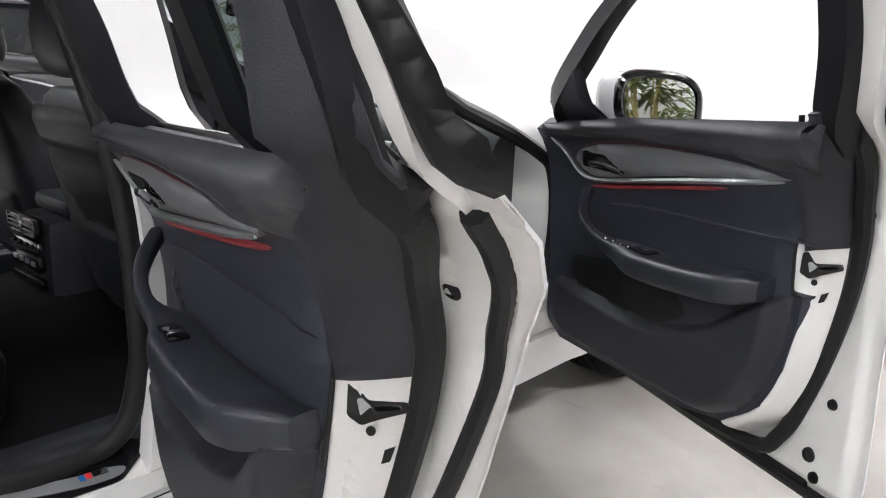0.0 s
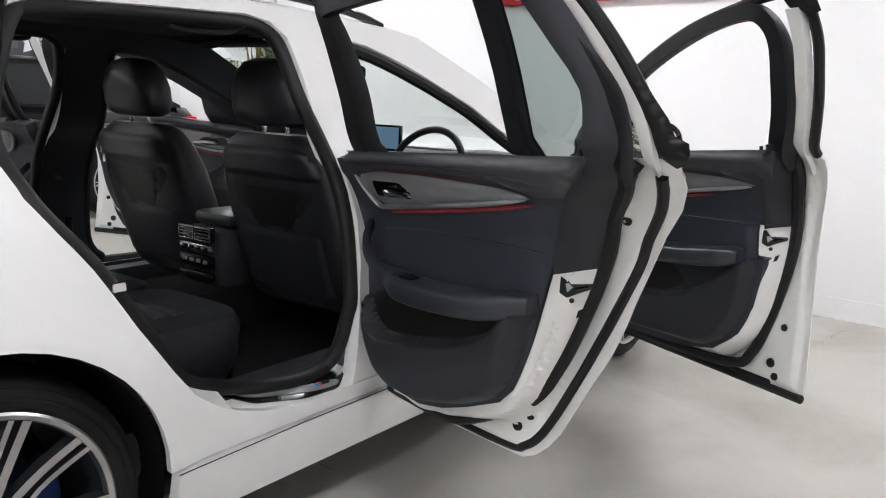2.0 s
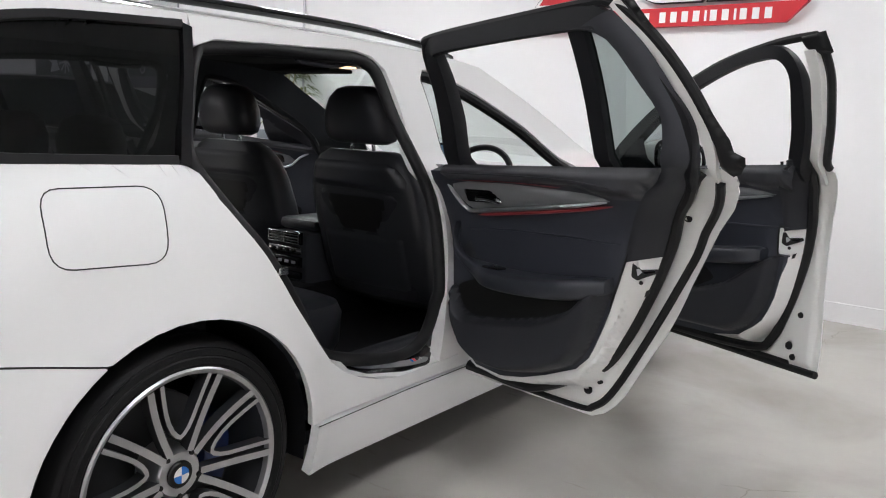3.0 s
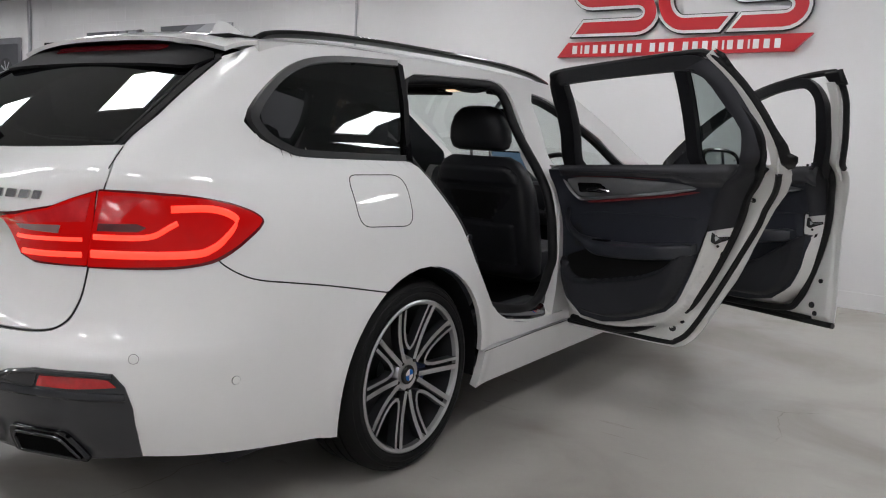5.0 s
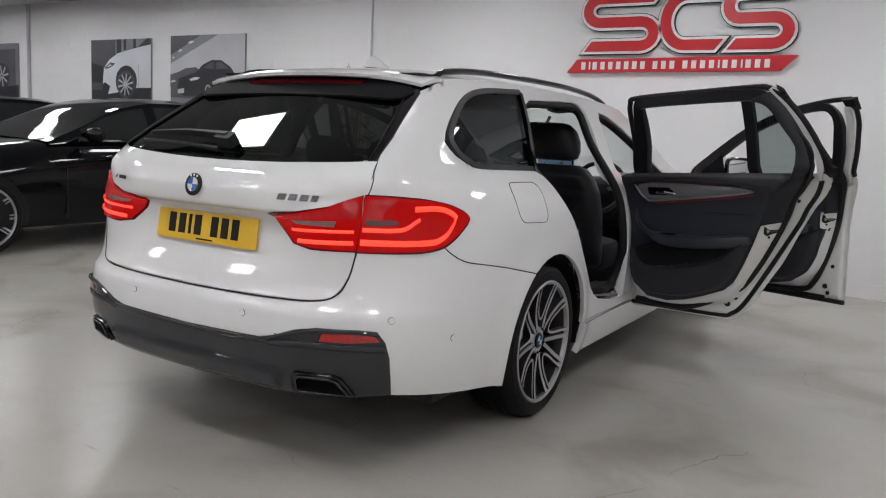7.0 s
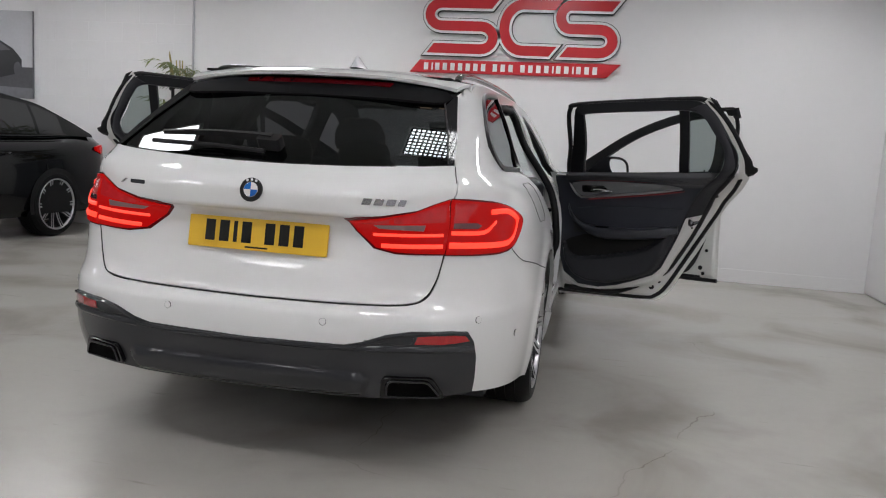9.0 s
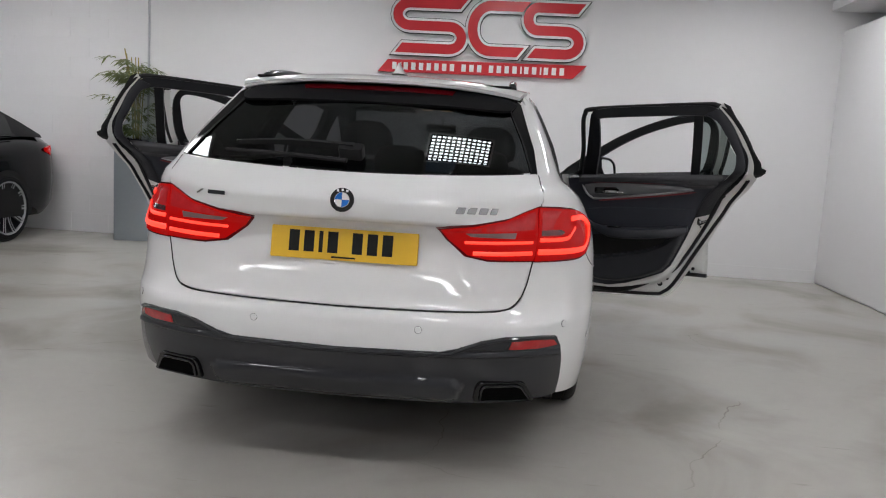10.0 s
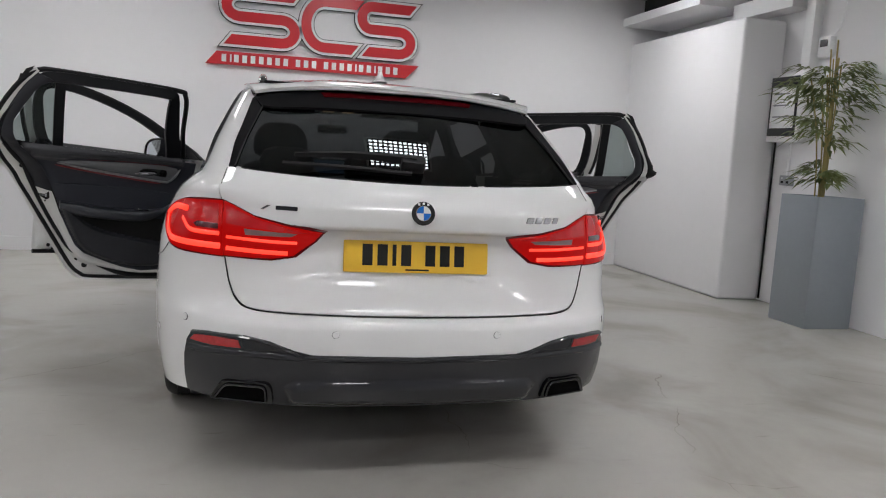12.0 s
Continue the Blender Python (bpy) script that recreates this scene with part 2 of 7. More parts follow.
# ---- mesh tools ----
def part(name, bm, mat, parent=None, label="", smooth=True):
    me = bpy.data.meshes.new(name)
    bm.normal_update()
    bm.to_mesh(me)
    bm.free()
    for m in (mat if isinstance(mat, (list, tuple)) else [mat]):
        me.materials.append(m)
    if smooth:
        me.polygons.foreach_set("use_smooth", [True] * len(me.polygons))
        me.set_sharp_from_angle(angle=radians(38))
    ob = new(name, me)
    if parent is not None:
        ob.parent = parent
    if label:
        ob["label"] = label
    return ob


def curve(points):
    """A smooth function through a few (x, y) pairs, with no overshoot."""
    xs, ys = [p[0] for p in points], [p[1] for p in points]
    n = len(xs)
    d = [(ys[i + 1] - ys[i]) / (xs[i + 1] - xs[i]) for i in range(n - 1)]
    m = [d[0]] + [0 if d[i - 1] * d[i] <= 0 else 2 * d[i - 1] * d[i] / (d[i - 1] + d[i]) for i in range(1, n - 1)] + [d[-1]]

    def f(x):
        if x <= xs[0]:
            return ys[0] + m[0] * (x - xs[0])
        if x >= xs[-1]:
            return ys[-1] + m[-1] * (x - xs[-1])
        i = 0
        while x > xs[i + 1]:
            i += 1
        h = xs[i + 1] - xs[i]
        t = (x - xs[i]) / h
        return ((1 + 2 * t) * (1 - t) ** 2 * ys[i] + t * (1 - t) ** 2 * h * m[i]
                + t * t * (3 - 2 * t) * ys[i + 1] + t * t * (t - 1) * h * m[i + 1])
    return f


def rounded(points, radius, steps=6):
    """A closed outline with its corners rounded; radius is one number or one a corner."""
    out, n = [], len(points)
    for i in range(n):
        p, a, b = Vector(points[i]), Vector(points[i - 1]), Vector(points[(i + 1) % n])
        r = radius[i] if isinstance(radius, (list, tuple)) else radius
        va, vb = a - p, b - p
        k = min(r, va.length * 0.48, vb.length * 0.48)
        if k < 1e-4:
            out.append(tuple(p))
            continue
        s, e = p + va.normalized() * k, p + vb.normalized() * k
        for j in range(steps + 1):
            t = j / steps
            out.append(tuple(s * (1 - t) ** 2 + p * 2 * t * (1 - t) + e * t * t))
    return out


def smooth_line(points, steps=8, closed=False):
    """A Catmull-Rom line through points."""
    pts = [Vector(p) for p in points]
    n, out = len(pts), []
    for i in range(n if closed else n - 1):
        p1, p2 = pts[i], pts[(i + 1) % n]
        p0 = pts[i - 1] if closed or i else p1 * 2 - p2
        p3 = pts[(i + 2) % n] if closed or i + 2 < n else p2 * 2 - p1
        for j in range(steps):
            t = j / steps
            out.append(0.5 * (2 * p1 + (p2 - p0) * t + (2 * p0 - 5 * p1 + 4 * p2 - p3) * t * t + (3 * p1 - p0 - 3 * p2 + p3) * t ** 3))
    if not closed:
        out.append(pts[-1])
    return [tuple(p) for p in out]


def clip(poly, axis, value, keep):
    out = []
    for i, p in enumerate(poly):
        q = poly[(i + 1) % len(poly)]
        a, b = (p[axis] - value) * keep, (q[axis] - value) * keep
        if a >= 0:
            out.append(p)
        if (a > 0 > b) or (a < 0 < b):
            t = a / (a - b)
            r = [p[0] + (q[0] - p[0]) * t, p[1] + (q[1] - p[1]) * t]
            r[axis] = value
            out.append(tuple(r))
    return out


def split_loops(keys):
    seen, stack, loops = {}, [], []
    for k in keys:
        if k in seen:
            i = seen[k]
            loop = stack[i:]
            if len(loop) >= 3:
                loops.append(loop)
            for q in stack[i + 1:]:
                seen.pop(q, None)
            stack = stack[:i + 1]
        else:
            seen[k] = len(stack)
            stack.append(k)
    if len(stack) >= 3:
        loops.append(stack)
    return loops


def panel(name, outline, cell, fn, mat, parent=None, thick=0.0, label="", flip=False, both=True):
    """A curved sheet: the outline in (u, v), cut into cells, and lifted by fn(u, v) -> place. Its thickness goes inwards, with mat[1] on the inner face."""
    us, vs = [p[0] for p in outline], [p[1] for p in outline]
    verts, index, faces = [], {}, []
    u0, u1, v0, v1 = min(us), max(us), min(vs), max(vs)
    nu, nv = max(1, math.ceil((u1 - u0) / cell)), max(1, math.ceil((v1 - v0) / cell))
    du, dv = (u1 - u0) / nu, (v1 - v0) / nv
    for i in range(nu):
        strip = outline
        if i:
            strip = clip(strip, 0, u0 + i * du, 1)
        if i < nu - 1:
            strip = clip(strip, 0, u0 + (i + 1) * du, -1) if strip else strip
        for j in range(nv):
            c = strip
            if c and j:
                c = clip(c, 1, v0 + j * dv, 1)
            if c and j < nv - 1:
                c = clip(c, 1, v0 + (j + 1) * dv, -1)
            if len(c) < 3:
                continue
            keys = []
            for p in c:
                k = (round(p[0], 5), round(p[1], 5))
                if not keys or keys[-1] != k:
                    keys.append(k)
            if len(keys) > 1 and keys[0] == keys[-1]:
                keys.pop()
            for loop in split_loops(keys):
                area = sum(loop[k - 1][0] * loop[k][1] - loop[k][0] * loop[k - 1][1] for k in range(len(loop)))
                if abs(area) < 1e-9:
                    continue
                for k in loop:
                    if k not in index:
                        index[k] = len(verts)
                        verts.append(k)
                faces.append([index[k] for k in loop])
    e = cell * 0.2
    place, normal = [], []
    for u, v in verts:
        p = Vector(fn(u, v))
        n = (Vector(fn(u + e, v)) - Vector(fn(u - e, v))).cross(Vector(fn(u, v + e)) - Vector(fn(u, v - e)))
        n = n.normalized() if n.length > 1e-12 else Vector((0, 0, 1))
        place.append(p)
        normal.append(-n if flip else n)
    # make every face turn the same way as the sheet's normal
    for f in faces:
        c = Vector((0, 0, 0))
        for k in range(len(f)):
            a, b = place[f[k - 1]], place[f[k]]
            c += a.cross(b)
        if c.dot(normal[f[0]]) < 0:
            f.reverse()
    total, slots, loops_n = list(faces), [0] * len(faces), [[normal[k] for k in f] for f in faces]
    if thick:
        base = len(place)
        edges = {}
        for f in faces:
            for k in range(len(f)):
                edges[(f[k - 1], f[k])] = True
        place += [p - n * thick for p, n in zip(place[:base], normal)]
        for f in faces:
            g = [k + base for k in reversed(f)]
            total.append(g)
            slots.append(1 if isinstance(mat, (list, tuple)) and len(mat) > 1 else 0)
            loops_n.append([-normal[k - base] for k in g])
        rim = [(Vector(p), Vector(q)) for p, q in zip(outline, outline[1:] + outline[:1])]

        def on_rim(a, b):
            m = (Vector(verts[a]) + Vector(verts[b])) / 2
            for p, q in rim:
                d = q - p
                if d.length_squared > 1e-12:
                    t = max(0, min(1, (m - p).dot(d) / d.length_squared))
                    if (p + d * t - m).length_squared < 1e-8:
                        return True
            return False
        for a, b in edges:
            if (b, a) not in edges and on_rim(a, b):
                g = [b, a, a + base, b + base]
                n = (place[a] - place[b]).cross(place[b + base] - place[b])
                n = n.normalized() if n.length > 1e-12 else Vector((0, 0, 1))
                total.append(g)
                slots.append(0)
                loops_n.append([n] * 4)
    me = bpy.data.meshes.new(name)
    me.from_pydata([tuple(p) for p in place], [], total)
    for m in (mat if isinstance(mat, (list, tuple)) else [mat]):
        me.materials.append(m)
    me.polygons.foreach_set("material_index", slots)
    me.polygons.foreach_set("use_smooth", [True] * len(total))
    flat = []
    for poly, ns in zip(me.polygons, loops_n):
        flat += [tuple(n) for n in ns]
    me.normals_split_custom_set(flat)
    ob = new(name, me)
    if parent is not None:
        ob.parent = parent
    if label:
        ob["label"] = label
    return ob


def add_box(bm, centre, size, bevel=0.0, turn=None, segments=2):
    r = bmesh.ops.create_cube(bm, size=1.0)
    vs = r["verts"]
    for v in vs:
        v.co = Vector((v.co.x * size[0], v.co.y * size[1], v.co.z * size[2]))
    if bevel:
        es = list({e for v in vs for e in v.link_edges})
        out = bmesh.ops.bevel(bm, geom=es, offset=bevel, segments=segments, affect="EDGES", profile=0.5)
        vs = list({v for f in out["faces"] for v in f.verts} | {v for v in vs if v.is_valid})
    m = Matrix.Translation(centre) @ (turn if turn is not None else Matrix())
    for v in vs:
        v.co = m @ v.co


def box(name, centre, size, mat, parent=None, bevel=0.004, label="", turn=None):
    bm = bmesh.new()
    add_box(bm, centre, size, bevel, turn)
    return part(name, bm, mat, parent, label)


def sweep(bm, path, profile, closed=False, up=(0, 0, 1), scale=None, cap=True):
    """A profile of (side, up) pairs drawn along a line of places."""
    pts = [Vector(p) for p in path]
    n, rings = len(pts), []
    up = Vector(up)
    for i, p in enumerate(pts):
        a = pts[i - 1] if (i or closed) else p
        b = pts[(i + 1) % n] if (i + 1 < n or closed) else p
        t = (b - a).normalized()
        s = t.cross(up)
        s = s.normalized() if s.length > 1e-6 else Vector((1, 0, 0))
        w = s.cross(t)
        k = scale(i / max(1, n - 1)) if scale else 1
        rings.append([bm.verts.new(p + s * q[0] * k + w * q[1] * k) for q in profile])
    m = len(profile)
    for i in range(n if closed else n - 1):
        r0, r1 = rings[i], rings[(i + 1) % n]
        for j in range(m):
            bm.faces.new((r0[j], r0[(j + 1) % m], r1[(j + 1) % m], r1[j]))
    if cap and not closed:
        bm.faces.new(list(reversed(rings[0])))
        bm.faces.new(rings[-1])


def ring_profile(r, k=8, sx=1.0, sy=1.0):
    return [(r * sx * math.cos(2 * math.pi * i / k), r * sy * math.sin(2 * math.pi * i / k)) for i in range(k)]


def tube(name, path, r, mat, parent=None, closed=False, k=8, label="", sx=1.0, sy=1.0, up=(0, 0, 1)):
    bm = bmesh.new()
    sweep(bm, path, ring_profile(r, k, sx, sy), closed, up)
    bmesh.ops.recalc_face_normals(bm, faces=bm.faces)
    return part(name, bm, mat, parent, label)


def loft(bm, rings, cap=True):
    made = [[bm.verts.new(p) for p in r] for r in rings]
    m = len(made[0])
    for a, b in zip(made, made[1:]):
        for j in range(m):
            bm.faces.new((a[j], a[(j + 1) % m], b[(j + 1) % m], b[j]))
    if cap:
        bm.faces.new(list(reversed(made[0])))
        bm.faces.new(made[-1])
    bmesh.ops.recalc_face_normals(bm, faces=bm.faces)


def lathe(bm, profile, steps=48, axis="x"):
    """Turns (radius, along) pairs about the x axis; closed in itself."""
    rings = []
    for i in range(steps):
        a = 2 * math.pi * i / steps
        rings.append([bm.verts.new((h, r * math.cos(a), r * math.sin(a))) for r, h in profile])
    m = len(profile)
    for i in range(steps):
        r0, r1 = rings[i], rings[(i + 1) % steps]
        for j in range(m - 1):
            bm.faces.new((r0[j], r1[j], r1[j + 1], r0[j + 1]))
    bmesh.ops.recalc_face_normals(bm, faces=bm.faces)


def prism(bm, outline, fn, depth, bevel=0.0):
    """A flat outline (u, v) laid by fn(u, v, d), from d = 0 to d = depth, with the front edge drawn in by bevel."""
    n = len(outline)
    cu, cv = sum(p[0] for p in outline) / n, sum(p[1] for p in outline) / n
    a = [bm.verts.new(fn(u, v, 0)) for u, v in outline]
    b = [bm.verts.new(fn(u, v, depth - bevel)) for u, v in outline]
    for i in range(n):
        bm.faces.new((a[i], a[(i + 1) % n], b[(i + 1) % n], b[i]))
    top = b
    if bevel:
        top = []
        for u, v in outline:
            d = math.hypot(u - cu, v - cv) or 1
            k = max(0, d - bevel) / d
            top.append(bm.verts.new(fn(cu + (u - cu) * k, cv + (v - cv) * k, depth)))
        for i in range(n):
            bm.faces.new((b[i], b[(i + 1) % n], top[(i + 1) % n], top[i]))
    bm.faces.new(list(reversed(a)))
    bm.faces.new(top)
    bmesh.ops.recalc_face_normals(bm, faces=bm.faces)


def superellipse(cx, cy, cz, sx, sy, n=4.0, k=24):
    """A ring in the xy plane at height cz."""
    out = []
    for i in range(k):
        a = 2 * math.pi * i / k
        c, s = math.cos(a), math.sin(a)
        out.append((cx + sx * math.copysign(abs(c) ** (2 / n), c), cy + sy * math.copysign(abs(s) ** (2 / n), s), cz))
    return out


# ---- the room ----
WALL_Y, WALL_E, ROOM_H = 4.6, 4.12, 3.06
ROOM_W, ROOM_S = -13.0, -9.0


def slab(name, lo, hi, mat, label, category):
    bm = bmesh.new()
    add_box(bm, [(a + b) / 2 for a, b in zip(lo, hi)], [b - a for a, b in zip(lo, hi)])
    return tagged(part(name, bm, mat, smooth=False), label, category, kind="structure")


floor = slab("floor", (ROOM_W, ROOM_S, -0.1), (WALL_E + 0.02, WALL_Y + 0.02, 0), M_FLOOR, "pale grey polished resin showroom floor with scuffs", "floor")
slab("wall_north", (ROOM_W - 0.2, WALL_Y, -0.1), (WALL_E + 0.2, WALL_Y + 0.2, ROOM_H + 0.1), M_WALL, "white painted showroom wall behind the car", "wall")
slab("wall_east", (WALL_E, ROOM_S, -0.1), (WALL_E + 0.2, WALL_Y, ROOM_H + 0.1), M_WALL, "white painted side wall of the showroom", "wall")
# south and west walls are unseen, added dark so gloss surfaces reflect little
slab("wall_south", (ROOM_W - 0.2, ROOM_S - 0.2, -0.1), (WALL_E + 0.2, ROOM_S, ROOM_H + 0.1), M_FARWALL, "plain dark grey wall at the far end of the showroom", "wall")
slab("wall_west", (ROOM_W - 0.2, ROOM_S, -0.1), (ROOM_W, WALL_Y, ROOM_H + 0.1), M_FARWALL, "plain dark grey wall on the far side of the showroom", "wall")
slab("ceiling", (ROOM_W, ROOM_S, ROOM_H), (WALL_E, WALL_Y, ROOM_H + 0.1), M_CEIL, "light grey showroom ceiling", "ceiling")

for i, px in enumerate((-11.33, -9.0, -6.67, -4.33, -2.0, 0.33, 2.67)):
    for j, py in enumerate((-7.8, -5.25, -2.7, -0.15, 3.1)):
        lamp = new("ceiling_light", None)
        lamp.location = (px, py, ROOM_H)
        tagged(lamp, "square white lit panel set in the ceiling", "ceiling light", "ceiling lights")
        w, d = (0.46, 0.28) if (i, j) == (5, 3) else (0.60, 0.44)
        bm = bmesh.new()
        add_box(bm, (0, 0, -0.012), (w, d, 0.008))
        part("diffuser", bm, M_LEDBRIGHT if px > 2 or (py > 2 and px < 0) else M_LEDDIM if px < -1 and py < 2 else M_LED, lamp, smooth=False)
        bm = bmesh.new()
        for s in (1, -1):
            add_box(bm, (s * (w / 2 + 0.012), 0, -0.012), (0.024, d + 0.048, 0.024))
            add_box(bm, (0, s * (d / 2 + 0.012), -0.012), (w, 0.024, 0.024))
        part("frame", bm, M_SIGNWHITE, lamp, smooth=False)
        if (i, j) == (5, 3):
            bm = bmesh.new()
            for k in range(13):
                add_box(bm, (-w / 2 + w / 12 * k, 0, -0.022), (0.014, d, 0.006))
            for k in range(9):
                add_box(bm, (0, -d / 2 + d / 8 * k, -0.029), (w, 0.013, 0.006))
            part("louvre", bm, M_INK, lamp, "dark louvre grid", smooth=False)

# ---- shape of the estate car: right is +x, front is +y, rear axle at y = 0 ----
HALF = curve([(0.18, 0.875), (0.25, 0.895), (0.34, 0.912), (0.45, 0.922), (0.6, 0.928), (0.75, 0.924), (0.86, 0.908),
              (0.94, 0.878), (1.0, 0.840), (1.04, 0.797), (1.07, 0.757), (1.2, 0.705), (1.3, 0.662), (1.4, 0.610), (1.45, 0.582)])
TAIL = curve([(0.18, 1.00), (0.25, 1.085), (0.34, 1.14), (0.42, 1.165), (0.52, 1.172), (0.59, 1.165), (0.63, 1.125), (0.68, 1.10), (0.76, 1.073),
              (0.85, 1.060), (0.882, 1.066), (0.893, 1.076), (0.907, 1.118), (0.918, 1.128), (0.97, 1.135), (1.01, 1.11), (1.045, 1.06), (1.09, 1.0), (1.2, 0.84), (1.33, 0.64), (1.40, 0.53), (1.45, 0.45)])
FLANK = curve([(0.18, 1.00), (0.25, 1.085), (0.34, 1.14), (0.42, 1.165), (0.52, 1.172), (0.59, 1.163), (0.63, 1.13), (0.68, 1.11), (0.76, 1.102),
               (0.88, 1.106), (0.97, 1.105), (1.02, 1.075), (1.05, 1.045), (1.09, 1.0), (1.2, 0.84), (1.33, 0.64), (1.40, 0.53), (1.45, 0.45)])
EDGE = curve([(-0.6, 1.385), (-0.3, 1.42), (0.2, 1.44), (0.9, 1.447), (1.4, 1.432), (1.8, 1.385)])


def step(a, b, x):
    t = max(0, min(1, (x - a) / (b - a)))
    return t * t * (3 - 2 * t)


ARCH, WHEEL_Y = 0.388, (0.0, 2.975)


def power(z):
    return 4.0 + 3.0 * step(0.96, 1.10, z)


_ref, _len = [], 0.0
for _i in range(401):
    _a = math.pi / 2 * _i / 400
    _p = (0.93 * math.sin(_a) ** 0.5, 1.12 * math.cos(_a) ** 0.5)
    if _ref:
        _len += math.hypot(_p[0] - _ref[-1][1][0], _p[1] - _ref[-1][1][1])
    _ref.append((_len, _p, _a))
S0 = _len


def angle_at(s):
    lo, hi = 0, 400
    while hi - lo > 1:
        mid = (lo + hi) // 2
        if _ref[mid][0] < s:
            lo = mid
        else:
            hi = mid
    t = (s - _ref[lo][0]) / (_ref[hi][0] - _ref[lo][0])
    return _ref[lo][2] * (1 - t) + _ref[hi][2] * t


def length_at(a):
    k = min(399.999, max(0, a / (math.pi / 2) * 400))
    i = int(k)
    return _ref[i][0] + (k - i) * (_ref[i + 1][0] - _ref[i][0])


def nose(y):
    if y < 1.7:
        return 1.0
    k = 1 - 0.02 * ((y - 1.7) / 1.0) ** 2
    return k * max(0.0, 1 - (max(0, y - 2.7) / 1.17) ** 4) ** 0.25


def skin(s, z):
    """The body's outer surface: s runs from the middle of the tail round the corner and along the side."""
    side = 1 if s >= 0 else -1
    s = abs(s)
    if s < S0:
        a = angle_at(s)
        n = power(z)
        k = math.sin(a) ** (2 / n)
        mid = 1 - step(0.34, 0.62, k)
        x, y = HALF(z) * k, -(TAIL(z) * mid + FLANK(z) * (1 - mid)) * max(0, math.cos(a)) ** (2 / n)
    else:
        y = s - S0
        x = HALF(z) * nose(y)
    for wy in WHEEL_Y:
        r = math.hypot(y - wy, z - 0.335)
        if r < 0.6 and x > 0.7 and z < 0.9:
            x += 0.014 * math.exp(-((r - 0.40) / 0.06) ** 2)
    return side * x, y, z


def at_rear(x, z):
    """s of the place on the tail at x."""
    k = min(1, abs(x) / HALF(z)) ** (power(z) / 2)
    return math.copysign(length_at(math.asin(k)), x)


def at_side(y, z):
    if y >= 0:
        return S0 + y
    return length_at(math.acos(min(1, -y / FLANK(z)) ** (power(z) / 2)))


def sides(points):
    return [(at_side(y, z), z) for y, z in points]


def rears(points):
    return [(at_rear(x, z), z) for x, z in points]


def arc(cy, r, a0, a1, n=14):
    return [(cy + r * math.cos(radians(a0 + (a1 - a0) * i / n)), 0.335 + r * math.sin(radians(a0 + (a1 - a0) * i / n))) for i in range(n + 1)]


def lifted(d, mirror=1):
    """The skin, d metres proud of the body."""
    def fn(s, z):
        e = 0.004
        p = Vector(skin(s, z))
        n = (Vector(skin(s + e, z)) - Vector(skin(s - e, z))).cross(Vector(skin(s, z + e)) - Vector(skin(s, z - e)))
        p = p + n.normalized() * d
        return p.x * mirror, p.y, p.z
    return fn


def pair(name, outline, cell, mat, parent, thick=0.0, d=0.0, label=""):
    """The same panel on the right and on the left."""
    panel(name, outline, cell, lifted(d), mat, parent, thick, label)
    panel(name, outline, cell, lifted(d, -1), mat, parent, thick, label, flip=True)


def seam(name, line, mat, parent, r=0.0025, mirror=1, d=0.0):
    fn = lifted(d, mirror)
    bm = bmesh.new()
    sweep(bm, [fn(s, z) for s, z in line], ring_profile(r, 6), up=(1, 0.3, 0.2))
    bmesh.ops.recalc_face_normals(bm, faces=bm.faces)
    return part(name, bm, mat, parent)


def outline_distance(outline):
    pts = [Vector(p) for p in outline]

    def f(y, z):
        p, best = Vector((y, z)), 9.0
        for i in range(len(pts)):
            a, b = pts[i - 1], pts[i]
            ab = b - a
            t = max(0, min(1, (p - a).dot(ab) / max(1e-9, ab.length_squared)))
            best = min(best, (a + ab * t - p).length)
        return best
    return f


car = new("estate_car", None)
tagged(car, "white estate car with dark bumper insert, all four doors open", "car")
BODY = [M_WHITE, M_PLASTIC]

# quarter window outline and door opening, rear edge first
QWIN = [(0.10, 1.066), (-0.37, 1.076), (-0.47, 1.092), (-0.55, 1.125), (-0.592, 1.17), (-0.565, 1.208), (-0.48, 1.272), (-0.38, 1.332), (-0.28, 1.370), (-0.17, 1.392), (-0.05, 1.404), (0.226, 1.420)]
quarter = ([(0.10, 1.064), (0.122, 1.045), (0.136, 0.985), (0.178, 0.92), (0.234, 0.843), (0.317, 0.709), (0.398, 0.593), (0.455, 0.522), (0.52, 0.474), (0.589, 0.443), (0.67, 0.418), (0.76, 0.402), (0.76, 0.356), (0.40, 0.356)] + arc(0, ARCH, 3, 121)
           + [(-0.213, 0.668)] + list(reversed(smooth_line([(-0.80, 0.84), (-0.775, 0.801), (-0.70, 0.760), (-0.58, 0.7380), (-0.45, 0.7155)], 4))))
top_q = [(y, EDGE(y) + 0.005) for y in (-0.40, -0.2, 0.0, 0.24)]
out = sides(quarter) + rears([(0.66, 0.80), (0.672, 0.985), (0.655, 1.09), (0.60, 1.24), (0.562, 1.352)]) + sides(top_q + [(0.228, 1.414)]) + sides(list(reversed(QWIN))[1:-1])
pair("quarter_panel", out, 0.035, BODY, car, 0.02)
